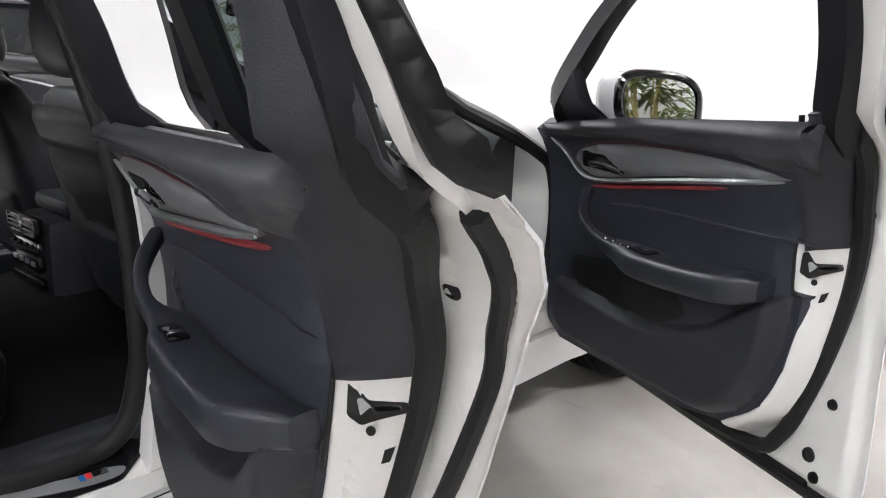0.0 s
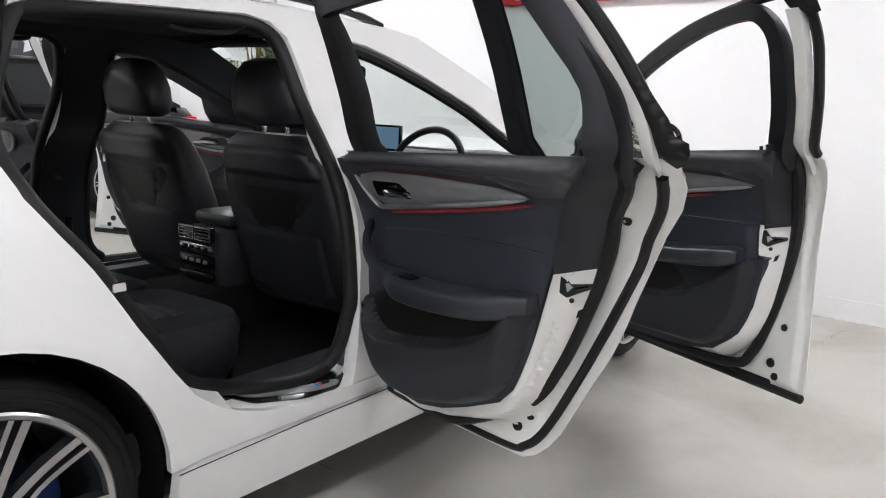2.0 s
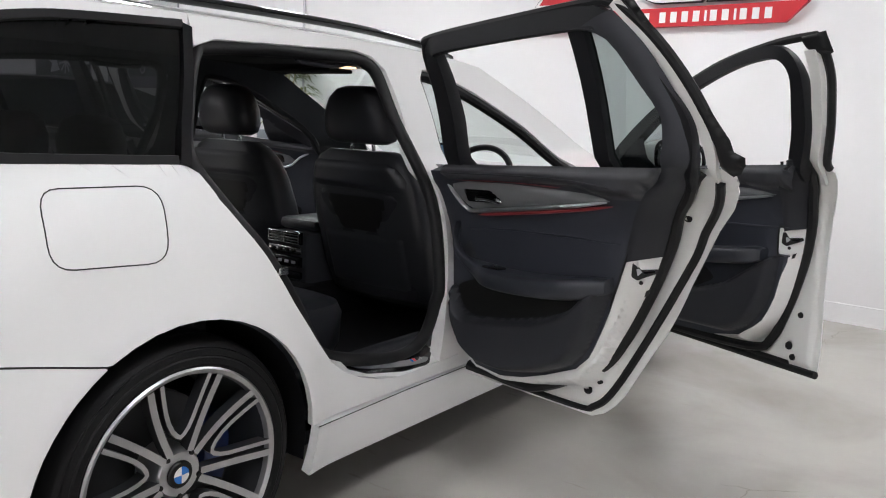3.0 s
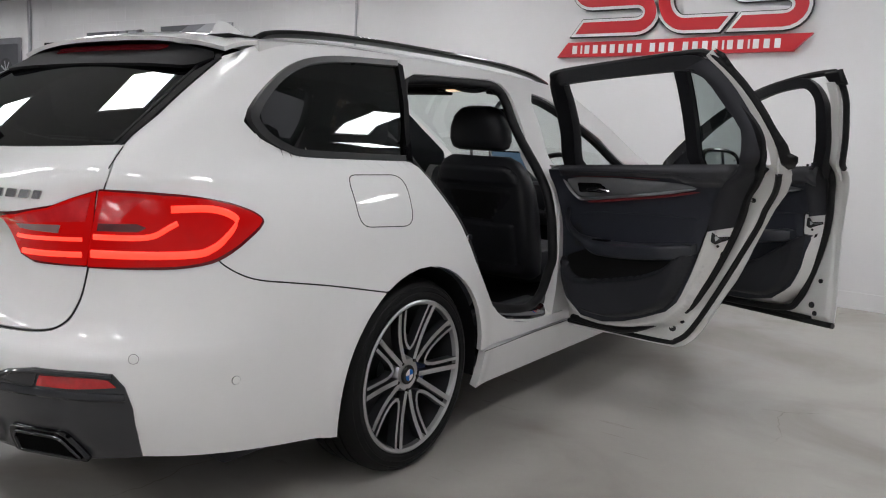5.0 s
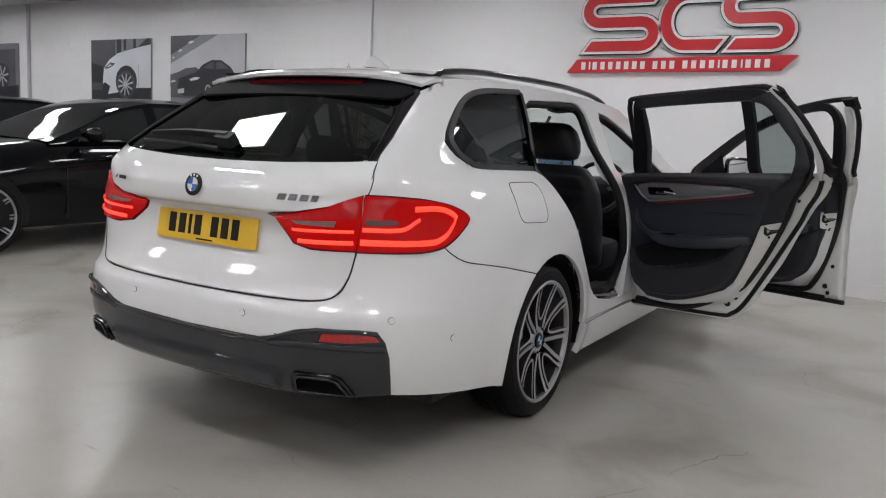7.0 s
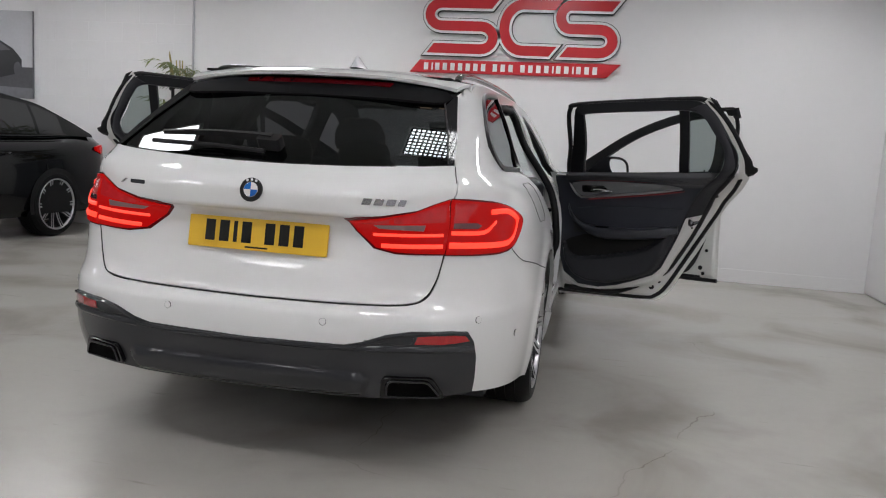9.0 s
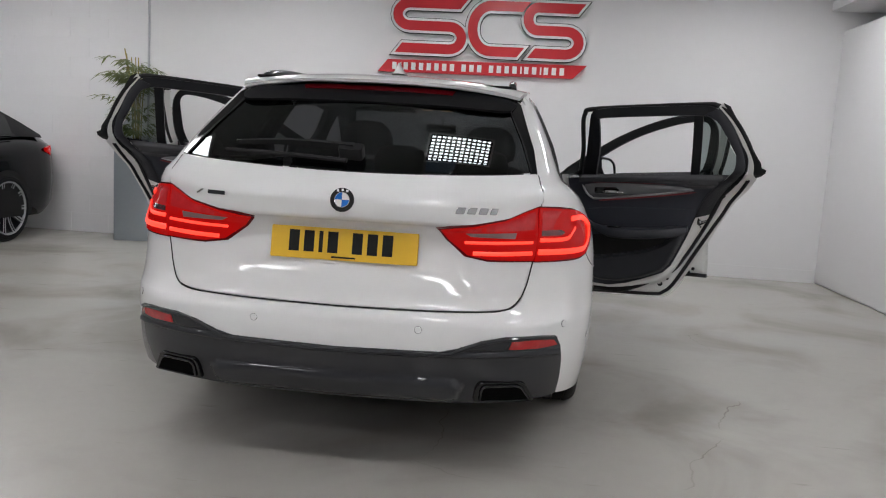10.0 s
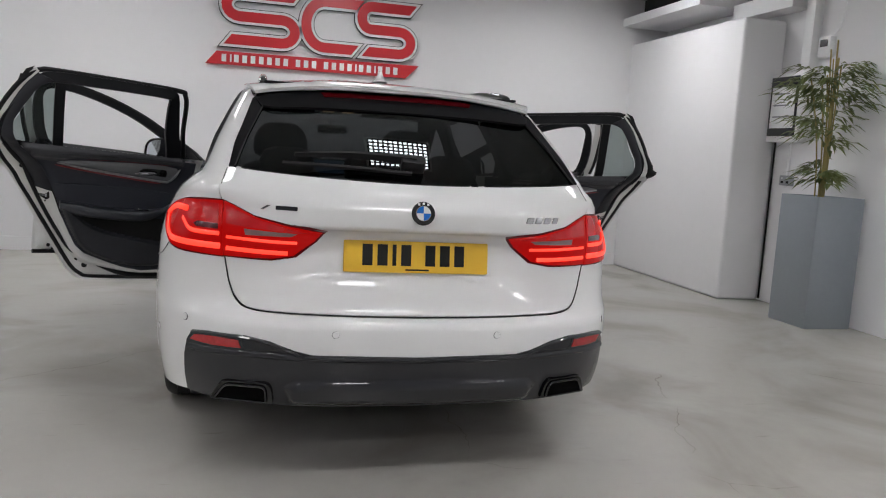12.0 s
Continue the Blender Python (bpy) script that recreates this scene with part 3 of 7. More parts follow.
frame_side = ([(0.24, EDGE(0.24) + 0.005)] + [(y, EDGE(y) + 0.005) for y in (0.5, 0.8, 1.1, 1.4, 1.6)] + [(1.9, 1.29), (2.25, 1.13), (2.62, 0.985), (2.42, 0.93), (2.32, 0.90), (2.1, 1.03), (1.8, 1.19), (1.5, 1.31), (1.32, 1.365), (1.20, 1.378),
              (1.165, 1.34), (1.175, 1.1), (1.195, 0.95), (1.20, 0.56), (1.26, 0.46), (1.3, 0.42), (1.05, 0.404), (0.98, 0.404), (0.985, 0.45), (0.99, 0.52), (0.993, 0.68), (1.0, 0.95), (1.004, 1.15), (1.0, 1.25), (0.985, 1.36), (0.94, 1.40), (0.86, 1.413), (0.30, 1.385), (0.228, 1.36)])
pair("pillar_frame", sides(frame_side), 0.04, BODY, car, 0.045)
pair("sill", sides([(0.76, 0.356), (2.63, 0.356), (2.63, 0.43), (1.14, 0.43), (1.09, 0.402), (0.76, 0.402)]), 0.05, BODY, car, 0.06)
pair("side_skirt", sides([(0.395, 0.205), (0.400, 0.35), (2.6, 0.35), (2.6, 0.20)]), 0.05, M_WHITE, car, 0.03, d=0.014)
wing = [(2.36, 0.36), (2.60, 0.36)] + list(reversed(arc(2.975, ARCH, 0, 176, 18))) + [(3.45, 0.3), (3.72, 0.35), (3.72, 0.78), (3.4, 0.86), (3.0, 0.915), (2.62, 0.965), (2.36, 0.96)]
pair("front_wing", sides(wing), 0.05, BODY, car, 0.02)
for m in (1, -1):
    box("hinge_pillar", (m * 0.79, 2.385, 0.68), (0.20, 0.05, 0.56), M_WHITE_IN, car, 0.012, "white painted hinge pillar")
box("front_bumper", (0, 3.66, 0.45), (1.5, 0.3, 0.5), M_WHITE, car, 0.1)

# tailgate, its glass and trims
gate_r = [(0.0, 1.066), (0.3, 1.072), (0.55, 1.086), (0.652, 1.095), (0.668, 0.985), (0.652, 0.80)] + smooth_line([(0.645, 0.76), (0.632, 0.705), (0.604, 0.652), (0.55, 0.630), (0.4, 0.622), (0.2, 0.618), (0.0, 0.616)], 5)
out = rears(gate_r) + rears([(-x, z) for x, z in reversed(gate_r[1:-1])])
tailgate = panel("tailgate", out, 0.016, skin, BODY, car, 0.02)


def rear_glass(d):
    def fn(x, z):
        return x, -TAIL(z) + 0.135 * x * x + 0.04 * abs(x) ** 6 - d, z
    return fn


glass_r = [(0.0, 1.068), (0.3, 1.074), (0.55, 1.088), (0.634, 1.098), (0.596, 1.207), (0.534, 1.335), (0.3, 1.344), (0.0, 1.347)]
panel("rear_window", glass_r + [(-x, z) for x, z in reversed(glass_r[1:-1])], 0.06, rear_glass(-0.004), M_PRIVACY, car, 0, "dark tinted rear window")
for m in (1, -1):
    panel("rear_window_trim", [(m * x, z) for x, z in [(0.632, 1.096), (0.650, 1.098), (0.634, 1.18), (0.612, 1.24), (0.574, 1.352), (0.555, 1.368), (0.530, 1.352), (0.534, 1.33), (0.592, 1.207)]], 0.03, rear_glass(0.004), M_PIANO, car, 0.02, "black blade beside the rear window")
    tube("glass_edge", [rear_glass(0.006)(m * x, z) for x, z in [(0.630, 1.098), (0.591, 1.207), (0.530, 1.335)]], 0.003, M_RUBBER, car, k=6)

# bumper
bump = (list(reversed(smooth_line([(0.652, 0.77), (0.638, 0.701), (0.610, 0.646), (0.55, 0.623), (0.4, 0.615), (0.2, 0.611), (0.0, 0.609)], 5))) + [(0.66, 0.80)], smooth_line([(-0.80, 0.84), (-0.775, 0.798), (-0.70, 0.757), (-0.58, 0.7345), (-0.45, 0.712)], 4) + [(-0.216, 0.664)] + arc(0, ARCH, 123, 196, 12) + [(-0.45, 0.246), (-0.62, 0.268), (-0.80, 0.291)], [(0.757, 0.312), (0.5, 0.300), (0.0, 0.290)])
half_b = rears(bump[0]) + sides(bump[1]) + rears(bump[2])
out = half_b + [(-s, z) for s, z in reversed(half_b[1:-1])]
panel("rear_bumper", out, 0.035, skin, BODY, car, 0.02)
ins = [(0.0, 0.478), (0.36, 0.486), (0.42, 0.50), (0.50, 0.530), (0.58, 0.545), (0.70, 0.546), (0.748, 0.541), (0.767, 0.505), (0.775, 0.45), (0.773, 0.38), (0.764, 0.316), (0.62, 0.308), (0.4, 0.298), (0.0, 0.292)]
half_i = rears(ins)
out = half_i + [(-s, z) for s, z in reversed(half_i[1:-1])]
panel("bumper_insert", out, 0.03, lifted(0.007), M_DARK, car, 0.02, "dark grey lower bumper insert")
for m in (1, -1):
    tube("insert_lip", [lifted(0.010, m)(s, z - 0.008) for s, z in smooth_line(rears(ins[:7]), 5)], 0.0065, M_DARK, car, k=8, up=(0, 0.2, 1))

dif = [(0.0, 0.405), (0.30, 0.408), (0.42, 0.402), (0.455, 0.375), (0.43, 0.312), (0.40, 0.302), (0.0, 0.296)]
half_d = rears(dif)
out = half_d + [(-s, z) for s, z in reversed(half_d[1:-1])]
dif_in = outline_distance(out)
panel("diffuser", out, 0.014, lambda s, z: lifted(0.009 + 0.020 * step(0.0, 0.03, dif_in(s, z)))(s, z), M_DARK, car, 0.0, "dark grey diffuser panel")

# roof
def roof_fn(u, y):
    ze = EDGE(y)
    w = HALF(ze)
    return u * w, y, ze + (0.058 - 0.016 * step(0.1, -0.5, y)) * (1 - abs(u) ** 2.5) + 0.004
roof_line = [(-1, -0.45), (-0.5, -0.45), (0, -0.45), (0.5, -0.45), (1, -0.45), (1, 1.5), (0.95, 1.62), (0.5, 1.70), (0, 1.72), (-0.5, 1.70), (-0.95, 1.62), (-1, 1.5)]
panel("roof", roof_line, 0.07, roof_fn, [M_WHITE, M_CLOTH], car, 0.035)


def screen_fn(u, v):
    """The windscreen, v from the cowl to the roof."""
    y = 2.70 - 1.05 * v - 0.10 * u * u * (1 - 0.5 * v)
    return u * (0.72 - 0.12 * v), y, 0.985 + 0.455 * max(0, v) ** 0.92 - 0.03 * u * u * v
panel("windscreen", [(-1, 0), (1, 0), (1, 1), (-1, 1)], 0.12, screen_fn, M_GLASS, car)


def bonnet_fn(u, v):
    y = 2.66 + 1.12 * v
    return u * (0.74 - 0.10 * v ** 2), y - 0.12 * abs(u) ** 3 * v, 0.97 - 0.16 * max(0, v) ** 1.6 - 0.04 * u * u
panel("bonnet", [(-1, 0), (1, 0), (1, 1), (-1, 1)], 0.1, bonnet_fn, BODY, car, 0.02)

# underside and wheel housings
box("underbody", (0, 1.4, 0.235), (1.55, 4.2, 0.05), M_PLASTIC, car, 0.01)
for m in (1, -1):
    for wy in WHEEL_Y:
        bm = bmesh.new()
        ringa = [(m * 0.905, y, z) for y, z in arc(wy, ARCH - 0.004, -12, 192, 20)]
        ringb = [(m * 0.55, y, z) for y, z in arc(wy, ARCH - 0.02, -12, 192, 20)]
        va, vb = [bm.verts.new(p) for p in ringa], [bm.verts.new(p) for p in ringb]
        for i in range(20):
            bm.faces.new((va[i], va[i + 1], vb[i + 1], vb[i]))
        bm.faces.new(vb)
        part("wheel_housing", bm, M_MATT, car)


# ---- wheels ----
def wheel(parent, place, mirror):
    hub = new("wheel", None)
    hub.parent = parent
    hub.matrix_basis = Matrix.Translation(place) @ pose(0, 0, 0, 0, 0, 0 if mirror > 0 else 180)
    bm = bmesh.new()
    lathe(bm, [(0.262, -0.235), (0.305, -0.245), (0.328, -0.225)] + [(r, h) for c in (-0.195, -0.150, -0.105, -0.060) for r, h in ((0.337, c - 0.005), (0.330, c - 0.004), (0.330, c + 0.004), (0.3375, c + 0.005))] + [(0.3365, -0.045), (0.328, -0.022), (0.320, -0.012), (0.314, -0.006), (0.312, -0.0075), (0.309, -0.0035), (0.296, 0.000), (0.294, -0.002), (0.290, 0.001), (0.276, 0.000), (0.274, -0.002), (0.266, -0.006), (0.262, -0.03), (0.262, -0.235)], 72)
    part("tyre", bm, M_TYRE, hub, "low-profile black tyre")
    bm = bmesh.new()
    lathe(bm, [(0.264, -0.02), (0.267, -0.004), (0.262, 0.0), (0.252, -0.006), (0.247, -0.02), (0.240, -0.10), (0.225, -0.20), (0.262, -0.22), (0.264, -0.02)], 72)
    for f in bm.faces:
        c = f.calc_center_median()
        f.material_index = 1 if c.x < -0.014 else 0
    part("rim", bm, [M_ALLOY, M_ALLOYDARK], hub, "machined alloy rim")
    bm = bmesh.new()
    lathe(bm, [(0.0, -0.036), (0.044, -0.036), (0.054, -0.035), (0.060, -0.042), (0.064, -0.07), (0.064, -0.12), (0.0, -0.13)], 40)
    part("hub_centre", bm, M_ALLOY, hub)
    bm = bmesh.new()
    lathe(bm, [(0.0, -0.16), (0.175, -0.16), (0.175, -0.185), (0.0, -0.185)], 48)
    part("brake_disc", bm, M_ALLOYDARK, hub)
    bm = bmesh.new()
    loft(bm, [[(x, r * math.cos(radians(a)), r * math.sin(radians(a))) for x, r in ((-0.105, 0.125), (-0.095, 0.15), (-0.105, 0.20), (-0.16, 0.205), (-0.16, 0.12))] for a in (-28, -20, -8, 4, 16, 26)])
    part("brake_caliper", bm, M_CALIPER, hub, "dark blue brake caliper")
    def bar(points, wide):
        line = [(-0.034 + 0.026 * (r - 0.06) / 0.19 - 0.008 * math.sin(math.pi * (r - 0.06) / 0.19), r * math.cos(radians(a)), r * math.sin(radians(a))) for r, a in points]
        bm = bmesh.new()
        sweep(bm, line, [(-wide, 0.004), (wide, 0.004), (wide * 0.75, -0.03), (-wide * 0.75, -0.03)], up=(1, 0, 0))
        bmesh.ops.recalc_face_normals(bm, faces=bm.faces)
        for f in bm.faces:
            f.material_index = 0 if f.normal.x > 0.6 else 1
        part("spoke", bm, [M_ALLOY, M_ALLOYDARK], hub)
    for k in range(5):
        c = 72 * k + 90
        for g in (-1, 1):
            bar([(0.058 + 0.194 * i / 7, c + g * (27.5 - 5.6 * (i / 7) ** 0.7)) for i in range(8)], 0.0088)
        loop = [(0.252, 15.0), (0.21, 14.9), (0.17, 14.6), (0.14, 13.6), (0.115, 10.5), (0.100, 5.5)]
        bar([(r, c + a) for r, a in loop] + [(0.094, c)] + [(r, c - a) for r, a in reversed(loop)], 0.0056)
    for k in range(5):
        bm = bmesh.new()
        a = radians(72 * k + 54)
        lathe(bm, [(0.0, 0.003), (0.005, 0.003), (0.0068, 0.0), (0.0068, -0.02)], 10)
        bm.transform(Matrix.Translation((-0.032, 0.056 * math.cos(a), 0.056 * math.sin(a))))
        part("wheel_bolt", bm, M_INK, hub)
    bm = bmesh.new()
    lathe(bm, [(0.0, -0.028), (0.03, -0.028), (0.034, -0.032), (0.034, -0.05)], 32)
    cap = part("centre_cap", bm, M_INK, hub, "round enamel wheel badge")
    bm = bmesh.new()
    for q in range(4):
        a = math.pi / 2 * q
        ring = [(0, 0)] + [(0.021 * math.cos(a + math.pi / 2 * i / 6), 0.021 * math.sin(a + math.pi / 2 * i / 6)) for i in range(7)]
        f = bm.faces.new([bm.verts.new((-0.0265, y, z)) for y, z in ring])
        f.material_index = q % 2
    part("cap_quarters", bm, [M_BLUE, M_ENAMEL], cap)
    return hub


for m in (1, -1):
    for wy in WHEEL_Y:
        wheel(car, (m * 0.912, wy, 0.337), m)


# ---- doors ----
def within(outline, y, z):
    """Whether a place lies inside a closed outline."""
    odd = False
    for (y0, z0), (y1, z1) in zip(outline, outline[1:] + outline[:1]):
        if (z0 > z) != (z1 > z) and y < y0 + (y1 - y0) * (z - z0) / (z1 - z0):
            odd = not odd
    return odd


def inset_line(points, d):
    """An open line moved to its left by d."""
    out = []
    for i, p in enumerate(points):
        a, b = Vector(points[max(0, i - 1)]), Vector(points[min(len(points) - 1, i + 1)])
        t = (b - a).normalized()
        out.append((p[0] - t.y * d, p[1] + t.x * d))
    return out


REAR_DOOR = dict(wide=0.036, flange=(0.55, 0.80), seat=0.045, narrow=0.15,
                 inner_seal=[(1.0, 0.372), (0.78, 0.362), (0.68, 0.372), (0.55, 0.425), (0.425, 0.495), (0.36, 0.58), (0.305, 0.67), (0.252, 0.766), (0.20, 0.87), (0.165, 0.945), (0.118, 0.995), (0.066, 1.055)],
                 seal=[(1.05, 0.347), (0.69, 0.343), (0.52, 0.345), (0.475, 0.358), (0.42, 0.407), (0.32, 0.568), (0.21, 0.752), (0.155, 0.84), (0.12, 0.903), (0.066, 0.972), (0.03, 1.03)],
                 window_edge=[(0.965, 1.0), (0.950, 1.1), (0.932, 1.2), (0.925, 1.34), (0.908, 1.400), (0.86, 1.423), (0.5, 1.433), (0.25, 1.436), (0.20, 1.430), (0.16, 1.41), (0.10, 1.34), (0.04, 1.235), (-0.008, 1.115)],
                 hinge=(0.87, 1.12), angle=(74.4, 72.5), tilt=-3.0,
                 shell=[(1.075, 1.055), (1.085, 0.75), (1.07, 0.45), (1.046, 0.327), (0.48, 0.328), (0.445, 0.342), (0.415, 0.368), (0.385, 0.405), (0.292, 0.557), (0.252, 0.62), (0.180, 0.758), (0.115, 0.868), (0.088, 0.908), (0.034, 0.967), (0.004, 1.01), (-0.008, 1.062)],
                 window=[(0.905, 1.0), (0.885, 1.1), (0.866, 1.2), (0.855, 1.31), (0.848, 1.372), (0.825, 1.394), (0.70, 1.401), (0.45, 1.404), (0.27, 1.402), (0.205, 1.385), (0.152, 1.315), (0.105, 1.235), (0.062, 1.150), (0.070, 1.08), (0.10, 1.03)],
                 trim=[(1.02, 1.035), (1.02, 0.60), (0.99, 0.47), (0.90, 0.405), (0.78, 0.395), (0.68, 0.412), (0.59, 0.44), (0.475, 0.484), (0.43, 0.525), (0.395, 0.593), (0.356, 0.678), (0.330, 0.746), (0.314, 0.79), (0.282, 0.86), (0.236, 0.94), (0.185, 0.99), (0.160, 1.05)])
FRONT_DOOR = dict(wide=0.028, flange=(0.76, 1.0), seat=0.042, narrow=0.0,
                  inner_seal=[(2.25, 0.372), (1.8, 0.362), (1.442, 0.380), (1.362, 0.430), (1.315, 0.528), (1.262, 0.683), (1.229, 0.81), (1.204, 0.917), (1.172, 0.99), (1.137, 1.06)],
                  seal=[(2.30, 0.345), (1.8, 0.338), (1.30, 0.336)],
                  window_edge=[(2.36, 0.985), (2.05, 1.145), (1.75, 1.29), (1.45, 1.386), (1.2, 1.427), (1.04, 1.436), (1.005, 1.424), (0.998, 1.34), (1.02, 1.245), (1.054, 1.126), (1.088, 1.05)],
                  hinge=(0.88, 2.40), angle=(59.5, 59.5), tilt=-2.5,
                  shell=[(2.36, 0.97), (2.36, 0.60), (2.34, 0.34), (1.21, 0.333), (1.184, 0.35), (1.184, 0.41), (1.194, 0.60), (1.19, 0.77), (1.166, 0.88), (1.134, 0.953), (1.087, 1.04), (1.2, 1.06), (2.2, 1.01)],
                  window=[(2.30, 0.965), (2.05, 1.105), (1.80, 1.235), (1.58, 1.320), (1.36, 1.380), (1.20, 1.402), (1.125, 1.392), (1.094, 1.34), (1.102, 1.25), (1.130, 1.13), (1.180, 1.03)],
                  trim=[(2.28, 0.985), (2.28, 0.40), (2.2, 0.37), (1.598, 0.398), (1.459, 0.425), (1.358, 0.498), (1.310, 0.59), (1.282, 0.69), (1.274, 0.742), (1.302, 0.752), (1.296, 0.842), (1.270, 0.852), (1.250, 0.96), (1.205, 1.04)])


def on_skin(y, z):
    return Vector(skin(at_side(y, z), z))


def door(spec, mirror, parent, build):
    hx, hy = spec["hinge"]
    ob = new("door", None)
    ob.parent = parent
    ob.matrix_basis = pose(mirror * hx, hy, 0, 0, 0, mirror * spec["angle"][0 if mirror > 0 else 1]) @ pose(0, 0, 0, spec["tilt"], 0, 0)

    def local(p):
        return mirror * (p[0] - hx), p[1] - hy, p[2]
    shell = spec["shell"]
    inside, to_trim = outline_distance(shell), outline_distance(spec["trim"])
    fl = mirror < 0
    # the sheet's normal points outwards, to +x, when u runs along -y
    panel("outer_skin", [(-y, z) for y, z in shell], 0.05, lambda u, z: local(on_skin(-u, z)), M_WHITE, ob, 0.004, flip=not fl)

    def inner(u, z):
        p = on_skin(-u, z)
        d = inside(-u, z)
        r = 1.0 if within(spec["trim"], -u, z) else d / (d + to_trim(-u, z) + 1e-6)
        k = 0.008 + 0.014 * step(0.016, 0.036, d) + 0.076 * step(*spec["flange"], r) * (1 - step(0.95, 1.02, z))
        return local((p.x - k, p.y, p.z))
    panel("inner_shell", [(-y, z) for y, z in shell], 0.011, inner, M_WHITE_IN, ob, 0.0, "white painted inner door shell", flip=fl)
    # window frame
    def frame_at(y, z, d):
        p = on_skin(y, min(z, 1.44))
        return local((p.x - d, y, z))
    line = smooth_line(spec["window"], 6)
    w = spec["wide"]
    bm = bmesh.new()
    sweep(bm, [frame_at(y, z, 0.035) for y, z in line], [(-w, -0.026), (w, -0.026), (w + 0.004, 0.0), (w * 0.8, 0.022), (0.3 * w, 0.026), (0.22 * w, 0.018), (-0.1 * w, 0.018), (-0.2 * w, 0.028), (-0.85 * w, 0.024), (-w - 0.003, 0.0)], up=(mirror, 0, 0), scale=lambda t: 1 - 0.3 * step(0.12, 0.3, t) * (1 - step(0.65, 0.85, t)) - spec["narrow"] * 2.0 * step(0.6, 0.72, t))
    bmesh.ops.recalc_face_normals(bm, faces=bm.faces)
    part("window_frame", bm, M_FRAME, ob, "black window frame")
    # seals along the shell's edge and beside the lining
    tube("edge_seal", [inner(-y, z) for y, z in smooth_line(spec["seal"] if spec["narrow"] else inset_line(spec["seal"], -0.018), 5)], 0.0115, M_RUBBER, ob, k=8, up=(1, 0, 0))
    tube("inner_seal", [local((on_skin(y, min(z, 1.03)).x - spec["seat"], y, z)) for y, z in smooth_line(spec["inner_seal"], 5)], 0.0165, M_RUBBER, ob, k=8, up=(1, 0, 0))
    tube("frame_seal", [frame_at(y, z, 0.012) for y, z in smooth_line(spec["window_edge"], 6)], 0.013, M_RUBBER, ob, k=8, up=(1, 0, 0))
    build(ob, local, inner, frame_at, mirror)
    return ob


def line_distance(line):
    pts = [Vector(p) for p in line]

    def f(y, z):
        p, best = Vector((y, z)), 9.0
        for a, b in zip(pts, pts[1:]):
            ab = b - a
            t = max(0, min(1, (p - a).dot(ab) / ab.length_squared))
            best = min(best, (a + ab * t - p).length)
        return best
    return f


REAR_EDGE, FRONT_EDGE = line_distance(REAR_DOOR["trim"][2:]), line_distance(FRONT_DOOR["trim"][1:])


def lining_x(y, z):
    """The inner face of a door's lining: fullest at the armrest, falling back towards its lower and rear edges."""
    k = 0.122 + 0.008 * math.exp(-((z - 0.70) / 0.14) ** 2) - 0.006 * step(0.82, 0.95, z)
    d = (REAR_EDGE if y < 1.1 else FRONT_EDGE)(y, z)
    return on_skin(y, min(z, 1.0)).x - k + 0.016 * (1 - step(-0.01, 0.045, d)) - 0.02 * step(0.985, 1.05, z)


def raised(base, local, d):
    return lambda u, z: local((base(-u, z) - d, -u, z))


def pad(name, outline, base, local, d, depth, mat, ob, fl, label="", cell=0.02, soft=0.012):
    """A cushion-like plate on the lining: its edge falls away over the width soft."""
    inside = outline_distance(outline)

    def fn(u, z):
        return local((base(-u, z) - d - depth * math.sqrt(max(0.0, step(-0.0005, soft, inside(-u, z)))), -u, z))
    return panel(name, [(-y, z) for y, z in outline], cell, fn, mat, ob, 0.0, label, flip=fl)


def strip(name, line, base, local, d, r, mat, ob, label="", sx=1.0, sy=1.0):
    bm = bmesh.new()
    sweep(bm, [local((base(y, z) - d, y, z)) for y, z in smooth_line(line, 6)], ring_profile(r, 8, sx, sy), up=(1, 0, 0), scale=lambda t: 0.25 + 0.75 * math.sqrt(max(0.0, min(1, t / 0.08, (1 - t) / 0.14))))
    bmesh.ops.recalc_face_normals(bm, faces=bm.faces)
    return part(name, bm, mat, ob, label)


def disc_on(name, y, z, r, fn, mat, ob, depth=0.006):
    """A small round plug on a surface fn(u, z)."""
    p = Vector(fn(-y, z))
    e = 0.003
    n = (Vector(fn(-y + e, z)) - Vector(fn(-y - e, z))).cross(Vector(fn(-y, z + e)) - Vector(fn(-y, z - e))).normalized()
    turn = n.to_track_quat("X", "Z").to_matrix().to_4x4()
    bm = bmesh.new()
    lathe(bm, [(0.0, depth * 0.5), (r * 0.55, depth * 0.5), (r * 0.6, depth), (r * 0.92, depth * 0.8), (r, 0), (r, -depth), (0, -depth)], 16)
    bm.transform(Matrix.Translation(p) @ turn)
    return part(name, bm, mat, ob)


